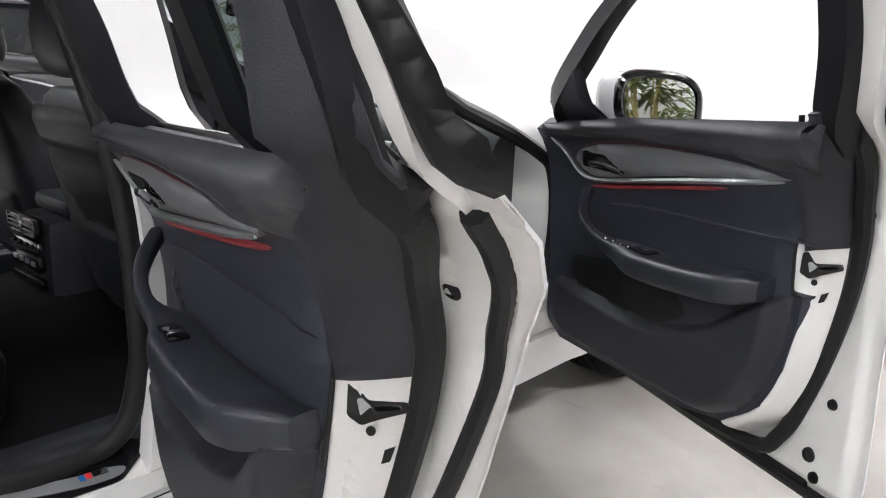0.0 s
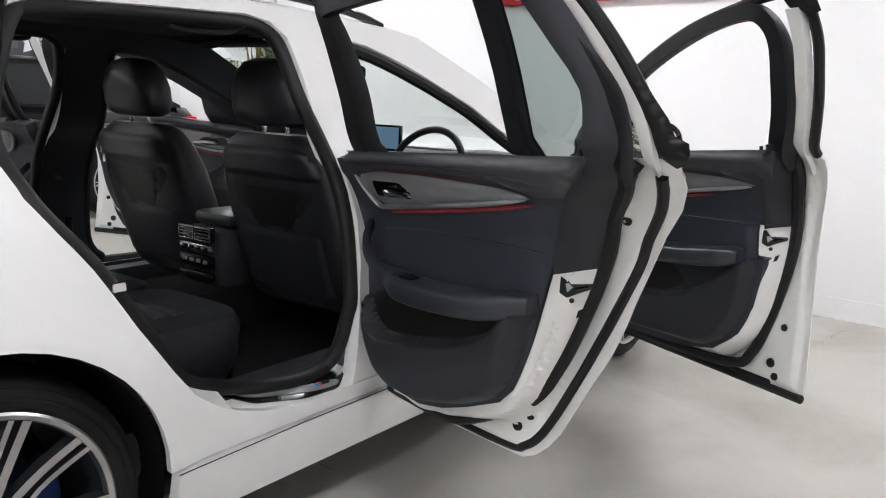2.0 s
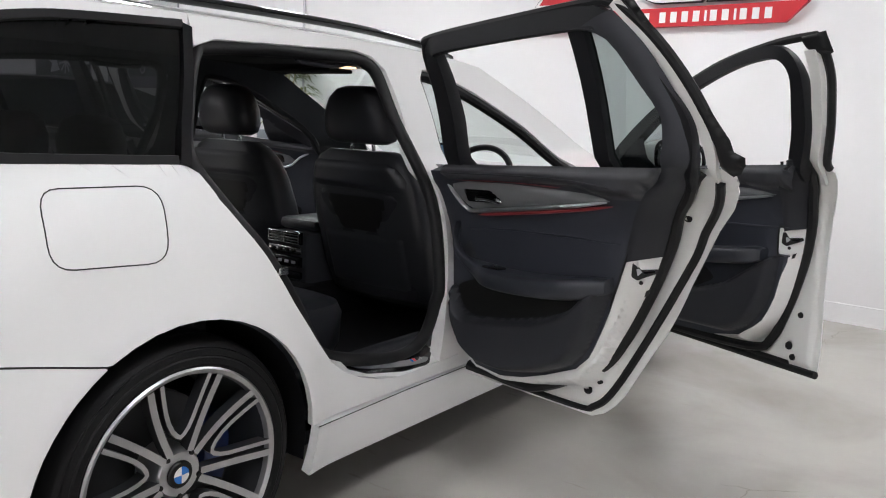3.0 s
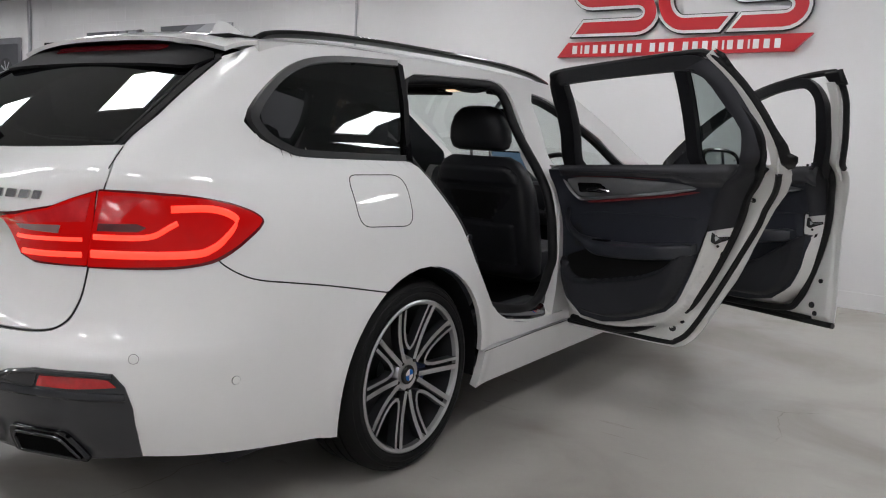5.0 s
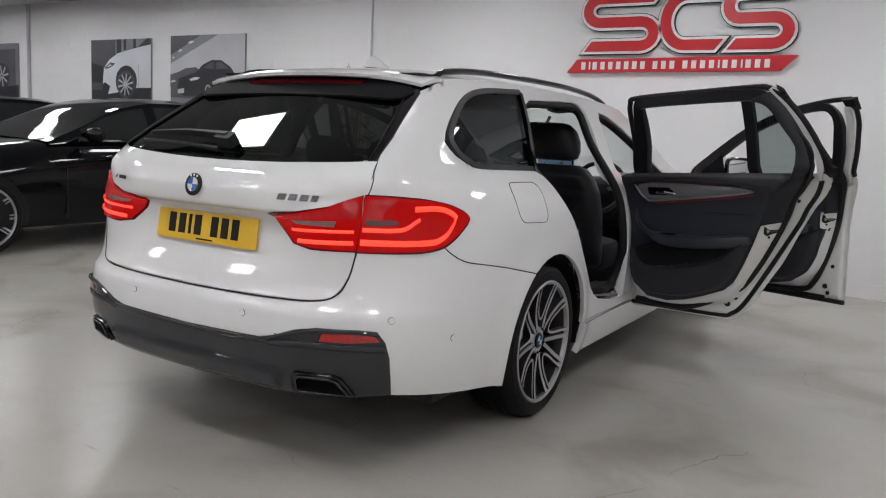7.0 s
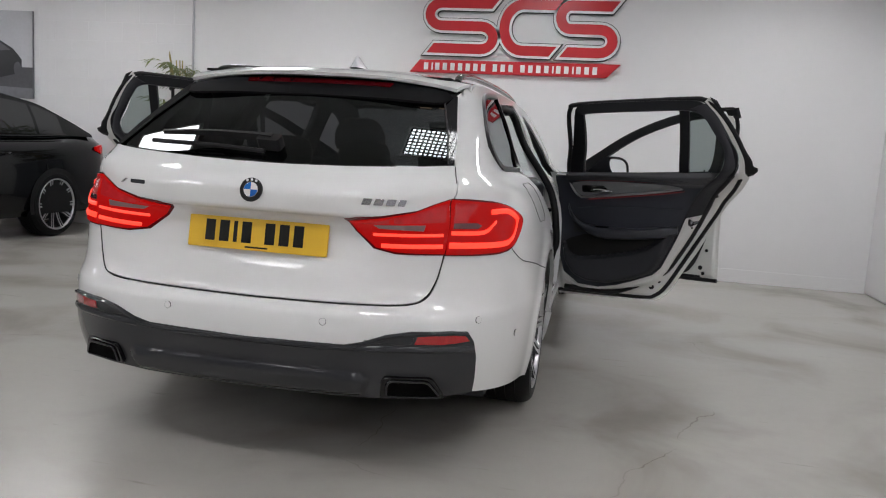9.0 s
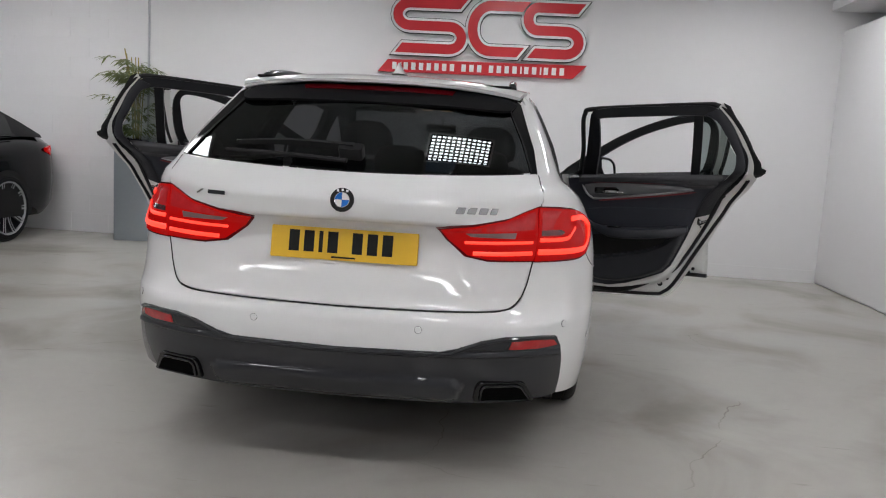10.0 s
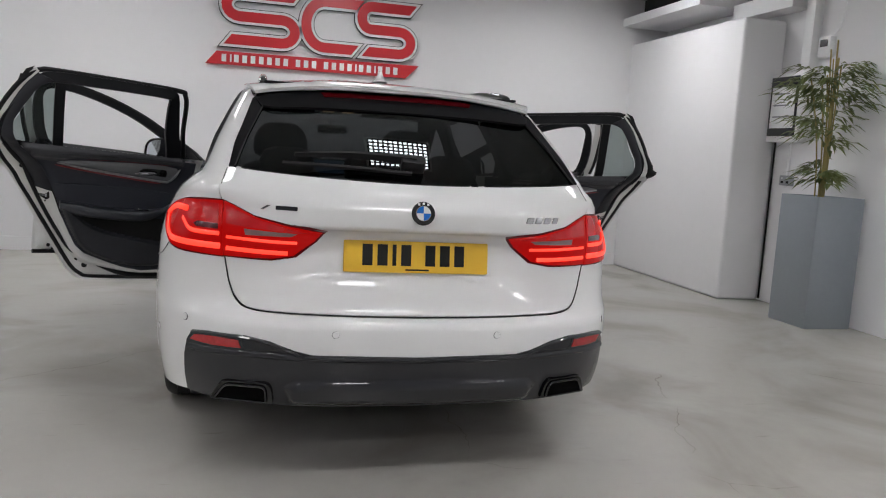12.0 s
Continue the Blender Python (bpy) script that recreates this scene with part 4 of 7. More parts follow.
def rear_lining(ob, local, inner, frame_at, mirror):
    fl = mirror < 0
    B = lining_x
    spec = REAR_DOOR
    panel("door_lining", [(-y, z) for y, z in spec["trim"]], 0.025, raised(B, local, 0), M_SOFT, ob, 0.05, "soft black door lining", flip=fl)
    strip("lining_seam", spec["trim"][10:], B, local, 0.0005, 0.0035, M_INK, ob)
    edge_cover(ob, local, fl, [(0.306, 0.812, 0.108), (0.288, 0.86, 0.112), (0.242, 0.94, 0.116), (0.196, 0.99, 0.120), (0.140, 1.04, 0.112), (0.098, 1.10, 0.082), (0.095, 1.165, 0.067), (0.146, 1.262, 0.064), (0.205, 1.352, 0.062), (0.27, 1.378, 0.060)],
               [(0.210, 0.836, 0.034), (0.189, 0.885, 0.034), (0.154, 0.945, 0.034), (0.117, 0.997, 0.034), (0.056, 1.048, 0.032), (0.032, 1.10, 0.030), (0.042, 1.16, 0.030), (0.082, 1.255, 0.030), (0.130, 1.345, 0.030), (0.185, 1.412, 0.030)])
    edge_cover(ob, local, fl, [(0.304, 0.840, 0.102), (0.314, 0.79, 0.103), (0.330, 0.745, 0.103), (0.356, 0.678, 0.102), (0.396, 0.593, 0.100), (0.432, 0.527, 0.098), (0.480, 0.484, 0.096)],
               [(0.206, 0.842, 0.034), (0.232, 0.79, 0.034), (0.258, 0.745, 0.034), (0.298, 0.678, 0.034), (0.352, 0.593, 0.034), (0.404, 0.515, 0.034), (0.462, 0.465, 0.034)], "return_face", M_WHITE_IN, "white painted return face of the door", 1.5, 0.002)
    pad("top_roll", [(0.957, 1.056), (0.957, 1.010), (0.848, 1.014), (0.589, 1.012), (0.401, 1.004), (0.317, 0.981), (0.289, 0.978), (0.205, 0.980), (0.150, 1.030), (0.128, 1.062)], B, local, 0.0, 0.030, M_ROLL, ob, fl, "stitched black leather top roll", soft=0.022)
    strip("stitch_line", [(0.929, 1.030), (0.656, 1.030), (0.394, 1.023), (0.253, 1.005)], B, local, 0.030, 0.0016, M_PLASTIC, ob)
    pad("trim_blade", [(0.935, 0.975), (0.921, 0.997), (0.839, 1.007), (0.656, 1.005), (0.471, 0.997), (0.377, 0.990), (0.326, 0.981), (0.307, 0.973), (0.339, 0.964), (0.562, 0.946), (0.792, 0.924), (0.865, 0.918), (0.897, 0.931)], B, local, 0.004, 0.016, M_BLADE, ob, fl, "satin grey trim blade", soft=0.016, cell=0.016)
    strip("metal_edge", [(0.937, 0.994), (0.915, 0.945), (0.888, 0.920), (0.856, 0.914), (0.701, 0.927), (0.470, 0.950), (0.311, 0.970)], B, local, 0.016, 0.0075, M_ALU, ob, "brushed aluminium edge", sx=0.8)
    strip("ambient_strip", [(0.846, 0.902), (0.701, 0.915), (0.470, 0.938), (0.300, 0.960)], B, local, 0.010, 0.0045, M_AMBIENT, ob, "glowing red ambient strip")
    strip("upper_trim_line", [(0.903, 1.009), (0.656, 1.010), (0.451, 1.002)], B, local, 0.010, 0.0014, M_AMBIENTDIM, ob, "thin dark red line")
    pad("handle_recess", rounded([(0.879, 0.937), (0.867, 0.989), (0.740, 0.988), (0.698, 0.946)], 0.02), B, local, 0.0165, 0.006, M_GLOSSBLACK, ob, fl, "dark handle recess", soft=0.006, cell=0.012)
    strip("door_handle", [(0.817, 0.955), (0.766, 0.958), (0.698, 0.949)], B, local, 0.032, 0.009, M_CHROME, ob, "satin chrome door lever", sx=0.9, sy=0.8)
    strip("middle_stitch", [(0.910, 0.850), (0.745, 0.863), (0.468, 0.864), (0.307, 0.859)], B, local, 0.0015, 0.003, M_SOFT, ob)
    pad("speaker_grille", rounded([(0.927, 0.817), (0.836, 0.714), (0.932, 0.706)], 0.012), B, local, 0.0, 0.006, M_ALLOYDARK, ob, fl, "dark metal speaker grille", soft=0.006)
    armrest(ob, local, [(0.958, 0.860), (0.925, 0.808), (0.870, 0.757), (0.800, 0.728), (0.690, 0.718), (0.547, 0.722), (0.422, 0.734), (0.340, 0.748)], fl)
    # flat black sheet: the shade inside the pocket, put in as colour
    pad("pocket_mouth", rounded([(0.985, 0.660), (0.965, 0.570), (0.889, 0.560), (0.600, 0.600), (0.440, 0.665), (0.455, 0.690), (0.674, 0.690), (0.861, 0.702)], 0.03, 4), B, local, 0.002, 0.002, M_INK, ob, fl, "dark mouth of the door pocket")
    pad("lower_pocket", rounded([(1.000, 0.665), (0.975, 0.655), (0.950, 0.592), (0.900, 0.570), (0.760, 0.585), (0.580, 0.620), (0.475, 0.660), (0.415, 0.715), (0.385, 0.738), (0.336, 0.746), (0.362, 0.680), (0.402, 0.595), (0.438, 0.530), (0.480, 0.490), (0.590, 0.447), (0.730, 0.418), (0.850, 0.424), (0.930, 0.460), (0.985, 0.540)], 0.03, 4), B, local, 0.0, 0.055, M_PLASTIC, ob, fl, "grained black lower door pocket", soft=0.024, cell=0.008)
    latch(ob, local, 0.270, 0.788, lambda y, z: on_skin(y, z).x - 0.105 + 0.069 * max(0, (0.314 - y) / 0.082) ** 1.5, fl, False)
    for y, z, r in ((0.492, 0.407, 0.015), (0.45, 0.44, 0.009), (0.155, 0.938, 0.011)):
        disc_on("rubber_plug", y, z, r, inner, M_RUBBER, ob)
    # window divider, fixed quarter pane and lock pin
    bm = bmesh.new()
    sweep(bm, [frame_at(0.310 - 0.03 * t + 0.012 * t * t, 1.03 + 0.37 * t, 0.035) for t in [i / 6 for i in range(7)]], [(-0.024, -0.015), (0.024, -0.015), (0.024, 0.012), (0.006, 0.02), (-0.006, 0.02), (-0.024, 0.012)], up=(mirror, 0, 0))
    bmesh.ops.recalc_face_normals(bm, faces=bm.faces)
    part("window_divider", bm, M_FRAME, ob, "black window divider bar")
    panel("quarter_pane", [(-y, z) for y, z in [(0.30, 1.03), (0.29, 1.39), (0.19, 1.37), (0.13, 1.22), (0.09, 1.15), (0.09, 1.05)]], 0.06, lambda u, z: frame_at(-u, z, 0.03), M_SIDEGLASS, ob, 0, "tinted fixed quarter pane")
    tube("lock_pin", [local((0.735, 0.315, 1.05)), local((0.733, 0.315, 1.078)), local((0.732, 0.315, 1.084))], 0.0045, M_INK, ob, k=10)
    tube("lock_collar", [local((0.737, 0.315, 1.040)), local((0.735, 0.315, 1.060))], 0.009, M_ALU, ob, k=10)
    # white flange outside the frame and rubber outer corner
    bm = bmesh.new()
    sweep(bm, [frame_at(y, z, 0.014) for y, z in smooth_line([(0.060, 1.00), (0.026, 1.055), (0.016, 1.10), (0.028, 1.155), (0.056, 1.22), (0.106, 1.318), (0.152, 1.39), (0.185, 1.432)], 5)], [(-0.013, -0.010), (0.013, -0.010), (0.010, 0.009), (-0.010, 0.009)], up=(mirror, 0, 0), scale=lambda t: 0.3 + 0.7 * step(0.0, 0.25, t))
    bmesh.ops.recalc_face_normals(bm, faces=bm.faces)
    part("frame_flange", bm, M_WHITE_IN, ob, "white painted frame flange")
    pad("corner_cover", [(0.172, 1.445), (0.099, 1.318), (0.046, 1.220), (0.019, 1.155), (0.006, 1.10), (0.004, 1.062), (-0.008, 1.045), (-0.034, 1.052), (-0.056, 1.070), (-0.060, 1.088), (-0.036, 1.100), (-0.031, 1.126), (-0.008, 1.164), (0.025, 1.225), (0.068, 1.30), (0.135, 1.425)],
        lambda y, z: on_skin(max(-0.06, y), min(z, 1.42)).x - 0.004, local, 0.006, 0.016, M_RUBBER, ob, fl, "black rubber outer corner of the window frame", soft=0.010, cell=0.012)
    tube("hinge_pin", [local((0.845, 1.10, 0.60)), local((0.845, 1.10, 0.66))], 0.016, M_INK, ob, k=10)
    strip("check_strap", [(1.07, 0.83), (1.13, 0.83)], lambda y, z: 0.80, local, 0.0, 0.012, M_INK, ob)


def armrest(ob, local, line, fl):
    """A slim pull that stands off the lining and runs on as a broad padded ledge with a flat top."""
    pts = smooth_line(line, 6)
    n = len(pts)
    rings = []
    for i, (y, z) in enumerate(pts):
        t = i / (n - 1)
        g = step(0.26, 0.50, t)
        lift = 0.052 * math.sin(math.pi * min(1, t / 0.46)) * (1 - g)
        out = 0.026 + 0.066 * g * (1 - 0.75 * step(0.80, 1.0, t))
        high = 0.014 + 0.016 * g * (1 - 0.6 * step(0.86, 1.0, t))
        b = lining_x(y, z) + 0.004 - lift
        ring = []
        for k in range(20):
            a = 2 * math.pi * k / 20
            c, q = math.cos(a), math.sin(a)
            along = 0.5 + 0.5 * math.copysign(abs(c) ** 0.5, c)
            ring.append(local((b - out * along, y, z + high * math.copysign(abs(q) ** 0.45, q) - 0.006 * g * along)))
        rings.append(ring)
    bm = bmesh.new()
    loft(bm, rings)
    part("armrest", bm, M_ARM, ob, "padded black leather armrest and pull")
    y, z = pts[int(n * 0.18)]
    pad("pull_inlay", [(y + 0.030, z - 0.010), (y - 0.010, z + 0.012), (y - 0.050, z - 0.068), (y - 0.004, z - 0.086)], lining_x, local, 0.001, 0.004, M_ALLOYDARK, ob, fl, "dark grey inlay behind the pull", soft=0.004, cell=0.015)
    y, z = pts[int(n * 0.50)]
    bm = bmesh.new()
    cx, cy, cz = local((lining_x(y, z) - 0.050, y, z + 0.028))
    add_box(bm, (cx, cy, cz), (0.034, 0.075, 0.008), 0.003)
    switch = part("window_switch", bm, M_GLOSSBLACK, ob, "gloss black window switch")
    bm = bmesh.new()
    add_box(bm, (cx, cy - 0.015, cz + 0.005), (0.022, 0.010, 0.004), 0.001)
    part("switch_edge", bm, M_CHROME, switch)


def edge_cover(ob, local, fl, near, far, name="edge_cover", mat=None, label="black plastic cover over the door's edge", power=2.5, lift=0.004):
    """A smooth face between the lining and the seal on the door's rear edge."""
    n = len(near) - 1
    fa, fb = [[curve([(i / n, p[j]) for i, p in enumerate(line)]) for j in range(3)] for line in (near, far)]

    def fn(s, t):
        ya, za, ka, yb, zb, kb = fa[0](t), fa[1](t), fa[2](t), fb[0](t), fb[1](t), fb[2](t)
        y, z, k = ya + (yb - ya) * s, za + (zb - za) * s, ka + (kb - ka) * abs(s) ** power
        belt = z if z < 1.0 else 1.0 + (z - 1.0) * step(1.0, 1.10, z)
        return local((on_skin(y, min(1.44, z * s + belt * (1 - s))).x - k - lift, y, z))
    panel(name, [(0, 0), (1, 0), (1, 1), (0, 1)], 0.04, fn, mat or M_PLASTIC, ob, 0.006, label, flip=fl)


def latch(ob, local, y, z, base, fl, plate=True):
    """A notched dark opening with its claw and screws on the door's rear face."""
    e = 0.016
    p = Vector(local((base(y, z), y, z)))
    du = (Vector(local((base(y - e, z), y - e, z))) - Vector(local((base(y + e, z), y + e, z)))).normalized()
    dv = Vector((0, 0, 1)) - du * du.z
    dv.normalize()
    n = du.cross(dv) * (-1 if fl else 1)
    if n.x * (-1 if fl else 1) > 0:
        n = -n

    def put(name, outline, mat, lift, depth, label=""):
        bm = bmesh.new()
        prism(bm, outline, lambda u, v, k: tuple(p + du * u + dv * v + n * (lift + k)), depth, 0.0006)
        bmesh.ops.recalc_face_normals(bm, faces=bm.faces)
        return part(name, bm, mat, ob, label)
    if plate:
        put("latch_plate", rounded([(-0.046, 0.034), (-0.020, 0.030), (0.046, 0.036), (0.040, -0.034), (-0.040, -0.034)], 0.008), M_WHITE_IN, 0.002, 0.004, "white painted latch plate")
    put("latch", rounded([(-0.032, 0.025), (-0.023, 0.027), (-0.010, 0.007), (0.034, 0.010), (0.037, 0.0), (0.002, -0.013), (-0.018, -0.022), (-0.034, -0.012)], 0.004), M_INK, 0.006, 0.004, "dark metal door latch")
    put("latch_claw", rounded([(-0.022, 0.008), (-0.016, 0.010), (0.0, -0.004), (0.028, 0.002), (0.026, 0.006), (0.004, 0.003), (-0.008, 0.0), (-0.018, -0.010)], 0.002), M_ALU, 0.0095, 0.002)
    for u, v in ((0.014, 0.022), (-0.008, -0.028)):
        put("screw", circle_line(0.0055, u, v), M_INK, 0.005, 0.003)
    put("drain_slot", [(0.006, -0.050), (0.018, -0.044), (0.012, -0.062), (0.002, -0.066)], M_INK, 0.001, 0.003)


def circle_line(r, cu, cv, n=14):
    return [(cu + r * math.cos(2 * math.pi * i / n), cv + r * math.sin(2 * math.pi * i / n)) for i in range(n)]


def front_lining(ob, local, inner, frame_at, mirror):
    fl = mirror < 0
    B = lining_x
    spec = FRONT_DOOR
    panel("door_lining", [(-y, z) for y, z in spec["trim"]], 0.03, raised(B, local, 0), M_SOFT, ob, 0.05, "soft black door lining", flip=fl)
    strip("lining_seam", spec["trim"][8:], B, local, 0.0005, 0.0035, M_INK, ob)
    edge_cover(ob, local, fl, [(1.272, 0.830, 0.112), (1.268, 0.88, 0.116), (1.258, 0.94, 0.120), (1.240, 0.99, 0.124), (1.212, 1.04, 0.112), (1.195, 1.07, 0.075)],
               [(1.232, 0.842, 0.036), (1.224, 0.88, 0.034), (1.210, 0.94, 0.034), (1.188, 0.99, 0.032), (1.160, 1.04, 0.030), (1.145, 1.075, 0.030)])
    edge_cover(ob, local, fl, [(1.300, 0.860, 0.103), (1.302, 0.80, 0.104), (1.300, 0.740, 0.104), (1.290, 0.68, 0.104), (1.312, 0.59, 0.102), (1.362, 0.496, 0.100), (1.462, 0.424, 0.098)],
               [(1.228, 0.860, 0.034), (1.236, 0.80, 0.034), (1.248, 0.740, 0.034), (1.266, 0.68, 0.034), (1.292, 0.59, 0.034), (1.334, 0.495, 0.034), (1.452, 0.400, 0.034)], "return_face", M_WHITE_IN, "white painted return face of the door", 1.5, 0.002)
    pad("top_roll", [(2.211, 1.002), (2.211, 0.963), (2.085, 0.973), (1.747, 0.992), (1.410, 0.985), (1.318, 0.970), (1.202, 0.970), (1.157, 1.060), (1.747, 1.040)], B, local, 0.0, 0.030, M_ROLL, ob, fl, "stitched black leather top roll", soft=0.022)
    pad("trim_blade", [(2.091, 0.917), (2.053, 0.943), (1.928, 0.967), (1.737, 0.981), (1.514, 0.979), (1.377, 0.972), (1.309, 0.963), (1.274, 0.955), (1.342, 0.948), (1.629, 0.922), (1.880, 0.889), (2.005, 0.876), (2.053, 0.888)], B, local, 0.004, 0.016, M_BLADE, ob, fl, "satin grey trim blade", soft=0.016, cell=0.018)
    strip("metal_edge", [(2.177, 0.965), (2.120, 0.936), (2.063, 0.885), (1.995, 0.871), (1.880, 0.880), (1.629, 0.912), (1.400, 0.938), (1.280, 0.951)], B, local, 0.016, 0.0075, M_ALU, ob, "brushed aluminium edge", sx=0.8)
    strip("ambient_strip", [(2.02, 0.850), (1.833, 0.870), (1.629, 0.896), (1.45, 0.918)], B, local, 0.010, 0.004, M_AMBIENT, ob, "glowing red ambient strip")
    strip("upper_trim_line", [(2.024, 0.954), (1.833, 0.979), (1.514, 0.986)], B, local, 0.010, 0.0014, M_AMBIENTDIM, ob, "thin dark red line")
    pad("handle_recess", rounded([(2.038, 0.896), (2.019, 0.944), (1.904, 0.949), (1.818, 0.903)], 0.02), B, local, 0.0165, 0.006, M_GLOSSBLACK, ob, fl, "dark handle recess", soft=0.006, cell=0.012)
    strip("door_handle", [(1.971, 0.915), (1.904, 0.918), (1.818, 0.904)], B, local, 0.032, 0.009, M_CHROME, ob, "satin chrome door lever", sx=0.9, sy=0.8)
    strip("middle_stitch", [(1.928, 0.816), (1.737, 0.831), (1.400, 0.840), (1.239, 0.845)], B, local, 0.0015, 0.003, M_SOFT, ob)
    pad("speaker_grille", rounded([(2.043, 0.788), (1.909, 0.682), (2.043, 0.663)], 0.012), B, local, 0.0, 0.006, M_ALLOYDARK, ob, fl, "dark metal speaker grille", soft=0.006)
    armrest(ob, local, [(2.034, 0.832), (1.986, 0.782), (1.897, 0.734), (1.770, 0.716), (1.623, 0.716), (1.476, 0.728), (1.378, 0.740), (1.334, 0.746)], fl)
    for k in range(4):
        strip("window_switch", [(1.86 - 0.035 * k, 0.742), (1.845 - 0.035 * k, 0.742)], B, local, 0.060, 0.006, M_CHROME, ob)
    # the pocket's inner shade is a flat black sheet here too
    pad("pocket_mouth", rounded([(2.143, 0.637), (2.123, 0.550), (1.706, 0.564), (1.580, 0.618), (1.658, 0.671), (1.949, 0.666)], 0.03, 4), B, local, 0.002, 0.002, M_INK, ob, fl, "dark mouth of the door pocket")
    pad("lower_pocket", rounded([(2.182, 0.579), (2.046, 0.564), (1.852, 0.559), (1.677, 0.571), (1.522, 0.618), (1.396, 0.695), (1.318, 0.739), (1.284, 0.744), (1.304, 0.637), (1.338, 0.550), (1.396, 0.472), (1.493, 0.426), (2.104, 0.402), (2.182, 0.433)], 0.03, 4), B, local, 0.0, 0.040, M_PLASTIC, ob, fl, "grained black lower door pocket", soft=0.024, cell=0.008)
    latch(ob, local, 1.270, 0.800, lambda y, z: on_skin(y, z).x - 0.106 + 0.070 * max(0, (1.302 - y) / 0.066) ** 1.5, fl, False)
    for y, z, r in ((1.266, 0.532, 0.011), (1.300, 0.415, 0.015), (1.278, 0.378, 0.012), (1.212, 0.906, 0.011)):
        disc_on("rubber_plug", y, z, r, inner, M_RUBBER, ob)
    tube("lock_pin", [local((0.725, 1.235, 1.035)), local((0.722, 1.235, 1.068))], 0.005, M_INK, ob, k=10)
    bm = bmesh.new()
    sweep(bm, [frame_at(y, z, 0.028) for y, z in smooth_line([(1.135, 1.00), (1.082, 1.125), (1.050, 1.245), (1.030, 1.335), (1.026, 1.40)], 5)], [(-0.020, -0.012), (0.020, -0.012), (0.016, 0.010), (-0.016, 0.010)], up=(mirror, 0, 0), scale=lambda t: 0.5 + 0.5 * step(0.0, 0.2, t))
    bmesh.ops.recalc_face_normals(bm, faces=bm.faces)
    part("frame_flange", bm, M_WHITE_IN, ob, "white painted frame flange")
    pad("corner_cap", [(1.062, 1.438), (0.975, 1.445), (0.968, 1.385), (1.000, 1.378), (1.045, 1.392)], lambda y, z: on_skin(y, min(z, 1.44)).x - 0.012, local, 0.0, 0.028, M_RUBBER, ob, fl, "black rubber cap on the frame's corner", soft=0.012, cell=0.01)
    # lower rubber lip
    tube("sill_lip", [local((0.905, y, 0.335)) for y in (2.33, 1.8, 1.3, 1.185)], 0.014, M_RUBBER, ob, k=8)
    # sail panel and mirror
    pad("mirror_sail", [(2.29, 0.975), (2.05, 1.095), (1.935, 1.160), (1.905, 1.150), (1.925, 0.985)], lambda y, z: on_skin(y, z).x - 0.05, local, 0.0, 0.02, M_PLASTIC, ob, fl, "black mirror sail with speaker")
    door_mirror(ob, local, mirror, fl)


def door_mirror(ob, local, mirror, fl):
    """Mirror head outside the window; its glass looks to the rear."""
    bm = bmesh.new()
    rings = []
    cx, cz = 0.945, 1.068
    for y, k in ((2.00, 0.97), (2.012, 1.0), (2.05, 0.99), (2.09, 0.88), (2.12, 0.62), (2.13, 0.3)):
        ring = []
        for i in range(28):
            a = 2 * math.pi * i / 28
            c, s = math.cos(a), math.sin(a)
            ring.append(local((cx - 0.25 * (y - 2.0) + 0.116 * k * math.copysign(abs(c) ** 0.62, c), y - 0.020 * c + 0.010 * s, cz + 0.083 * k * math.copysign(abs(s) ** 0.62, s) - 0.010 * c)))
        rings.append(ring)
    loft(bm, rings)
    head = part("mirror_head", bm, M_WHITE, ob, "white mirror cap")
    tube("mirror_bezel", [local((cx + 0.109 * math.copysign(abs(math.cos(a)) ** 0.62, math.cos(a)), 1.999 - 0.019 * math.cos(a) + 0.009 * math.sin(a), cz + 0.077 * math.copysign(abs(math.sin(a)) ** 0.62, math.sin(a)) - 0.010 * math.cos(a))) for a in [2 * math.pi * i / 40 for i in range(40)]], 0.0105, M_GLOSSBLACK, head, closed=True, k=8, label="gloss black mirror surround", up=(0, 1, 0), sy=1.6)
    bm = bmesh.new()
    loft(bm, [[local((cx + 0.099 * q * math.copysign(abs(math.cos(a)) ** 0.62, math.cos(a)), 1.993 - 0.002 * j - 0.017 * math.cos(a) + 0.008 * math.sin(a), cz + 0.066 * q * math.copysign(abs(math.sin(a)) ** 0.62, math.sin(a)) - 0.008 * math.cos(a)))
               for a in [2 * math.pi * i / 28 for i in range(28)]] for j, q in ((0, 1.0), (1, 0.99))])
    part("mirror_glass", bm, M_MIRROR, head, "mirror glass")
    bm = bmesh.new()
    loft(bm, [[local((0.84 + 0.11 * t, 2.08 + 0.035 * math.cos(a), 1.0 + 0.03 * t + 0.018 * math.sin(a))) for a in [2 * math.pi * i / 12 for i in range(12)]] for t in (0, 0.5, 1)])
    part("mirror_foot", bm, M_GLOSSBLACK, ob)


for m in (1, -1):
    door(REAR_DOOR, m, car, rear_lining)
    door(FRONT_DOOR, m, car, front_lining)

# ---- tail of the car ----
def plaque(name, s, z, outline, depth, mat, parent, label="", mirror=1, d=0.001):
    """A flat outline (across, up) fixed on the body at (s, z)."""
    e = 0.01
    p = Vector(skin(s, z))
    du = (Vector(skin(s + e, z)) - Vector(skin(s - e, z))).normalized()
    n = du.cross(Vector(skin(s, z + e)) - Vector(skin(s, z - e))).normalized()
    dv = n.cross(du)

    def fn(u, v, k):
        q = p + du * u + dv * v + n * (d + k)
        return q.x * mirror, q.y, q.z
    bm = bmesh.new()
    prism(bm, outline, fn, depth, min(0.002, depth * 0.3))
    return part(name, bm, mat, parent, label)


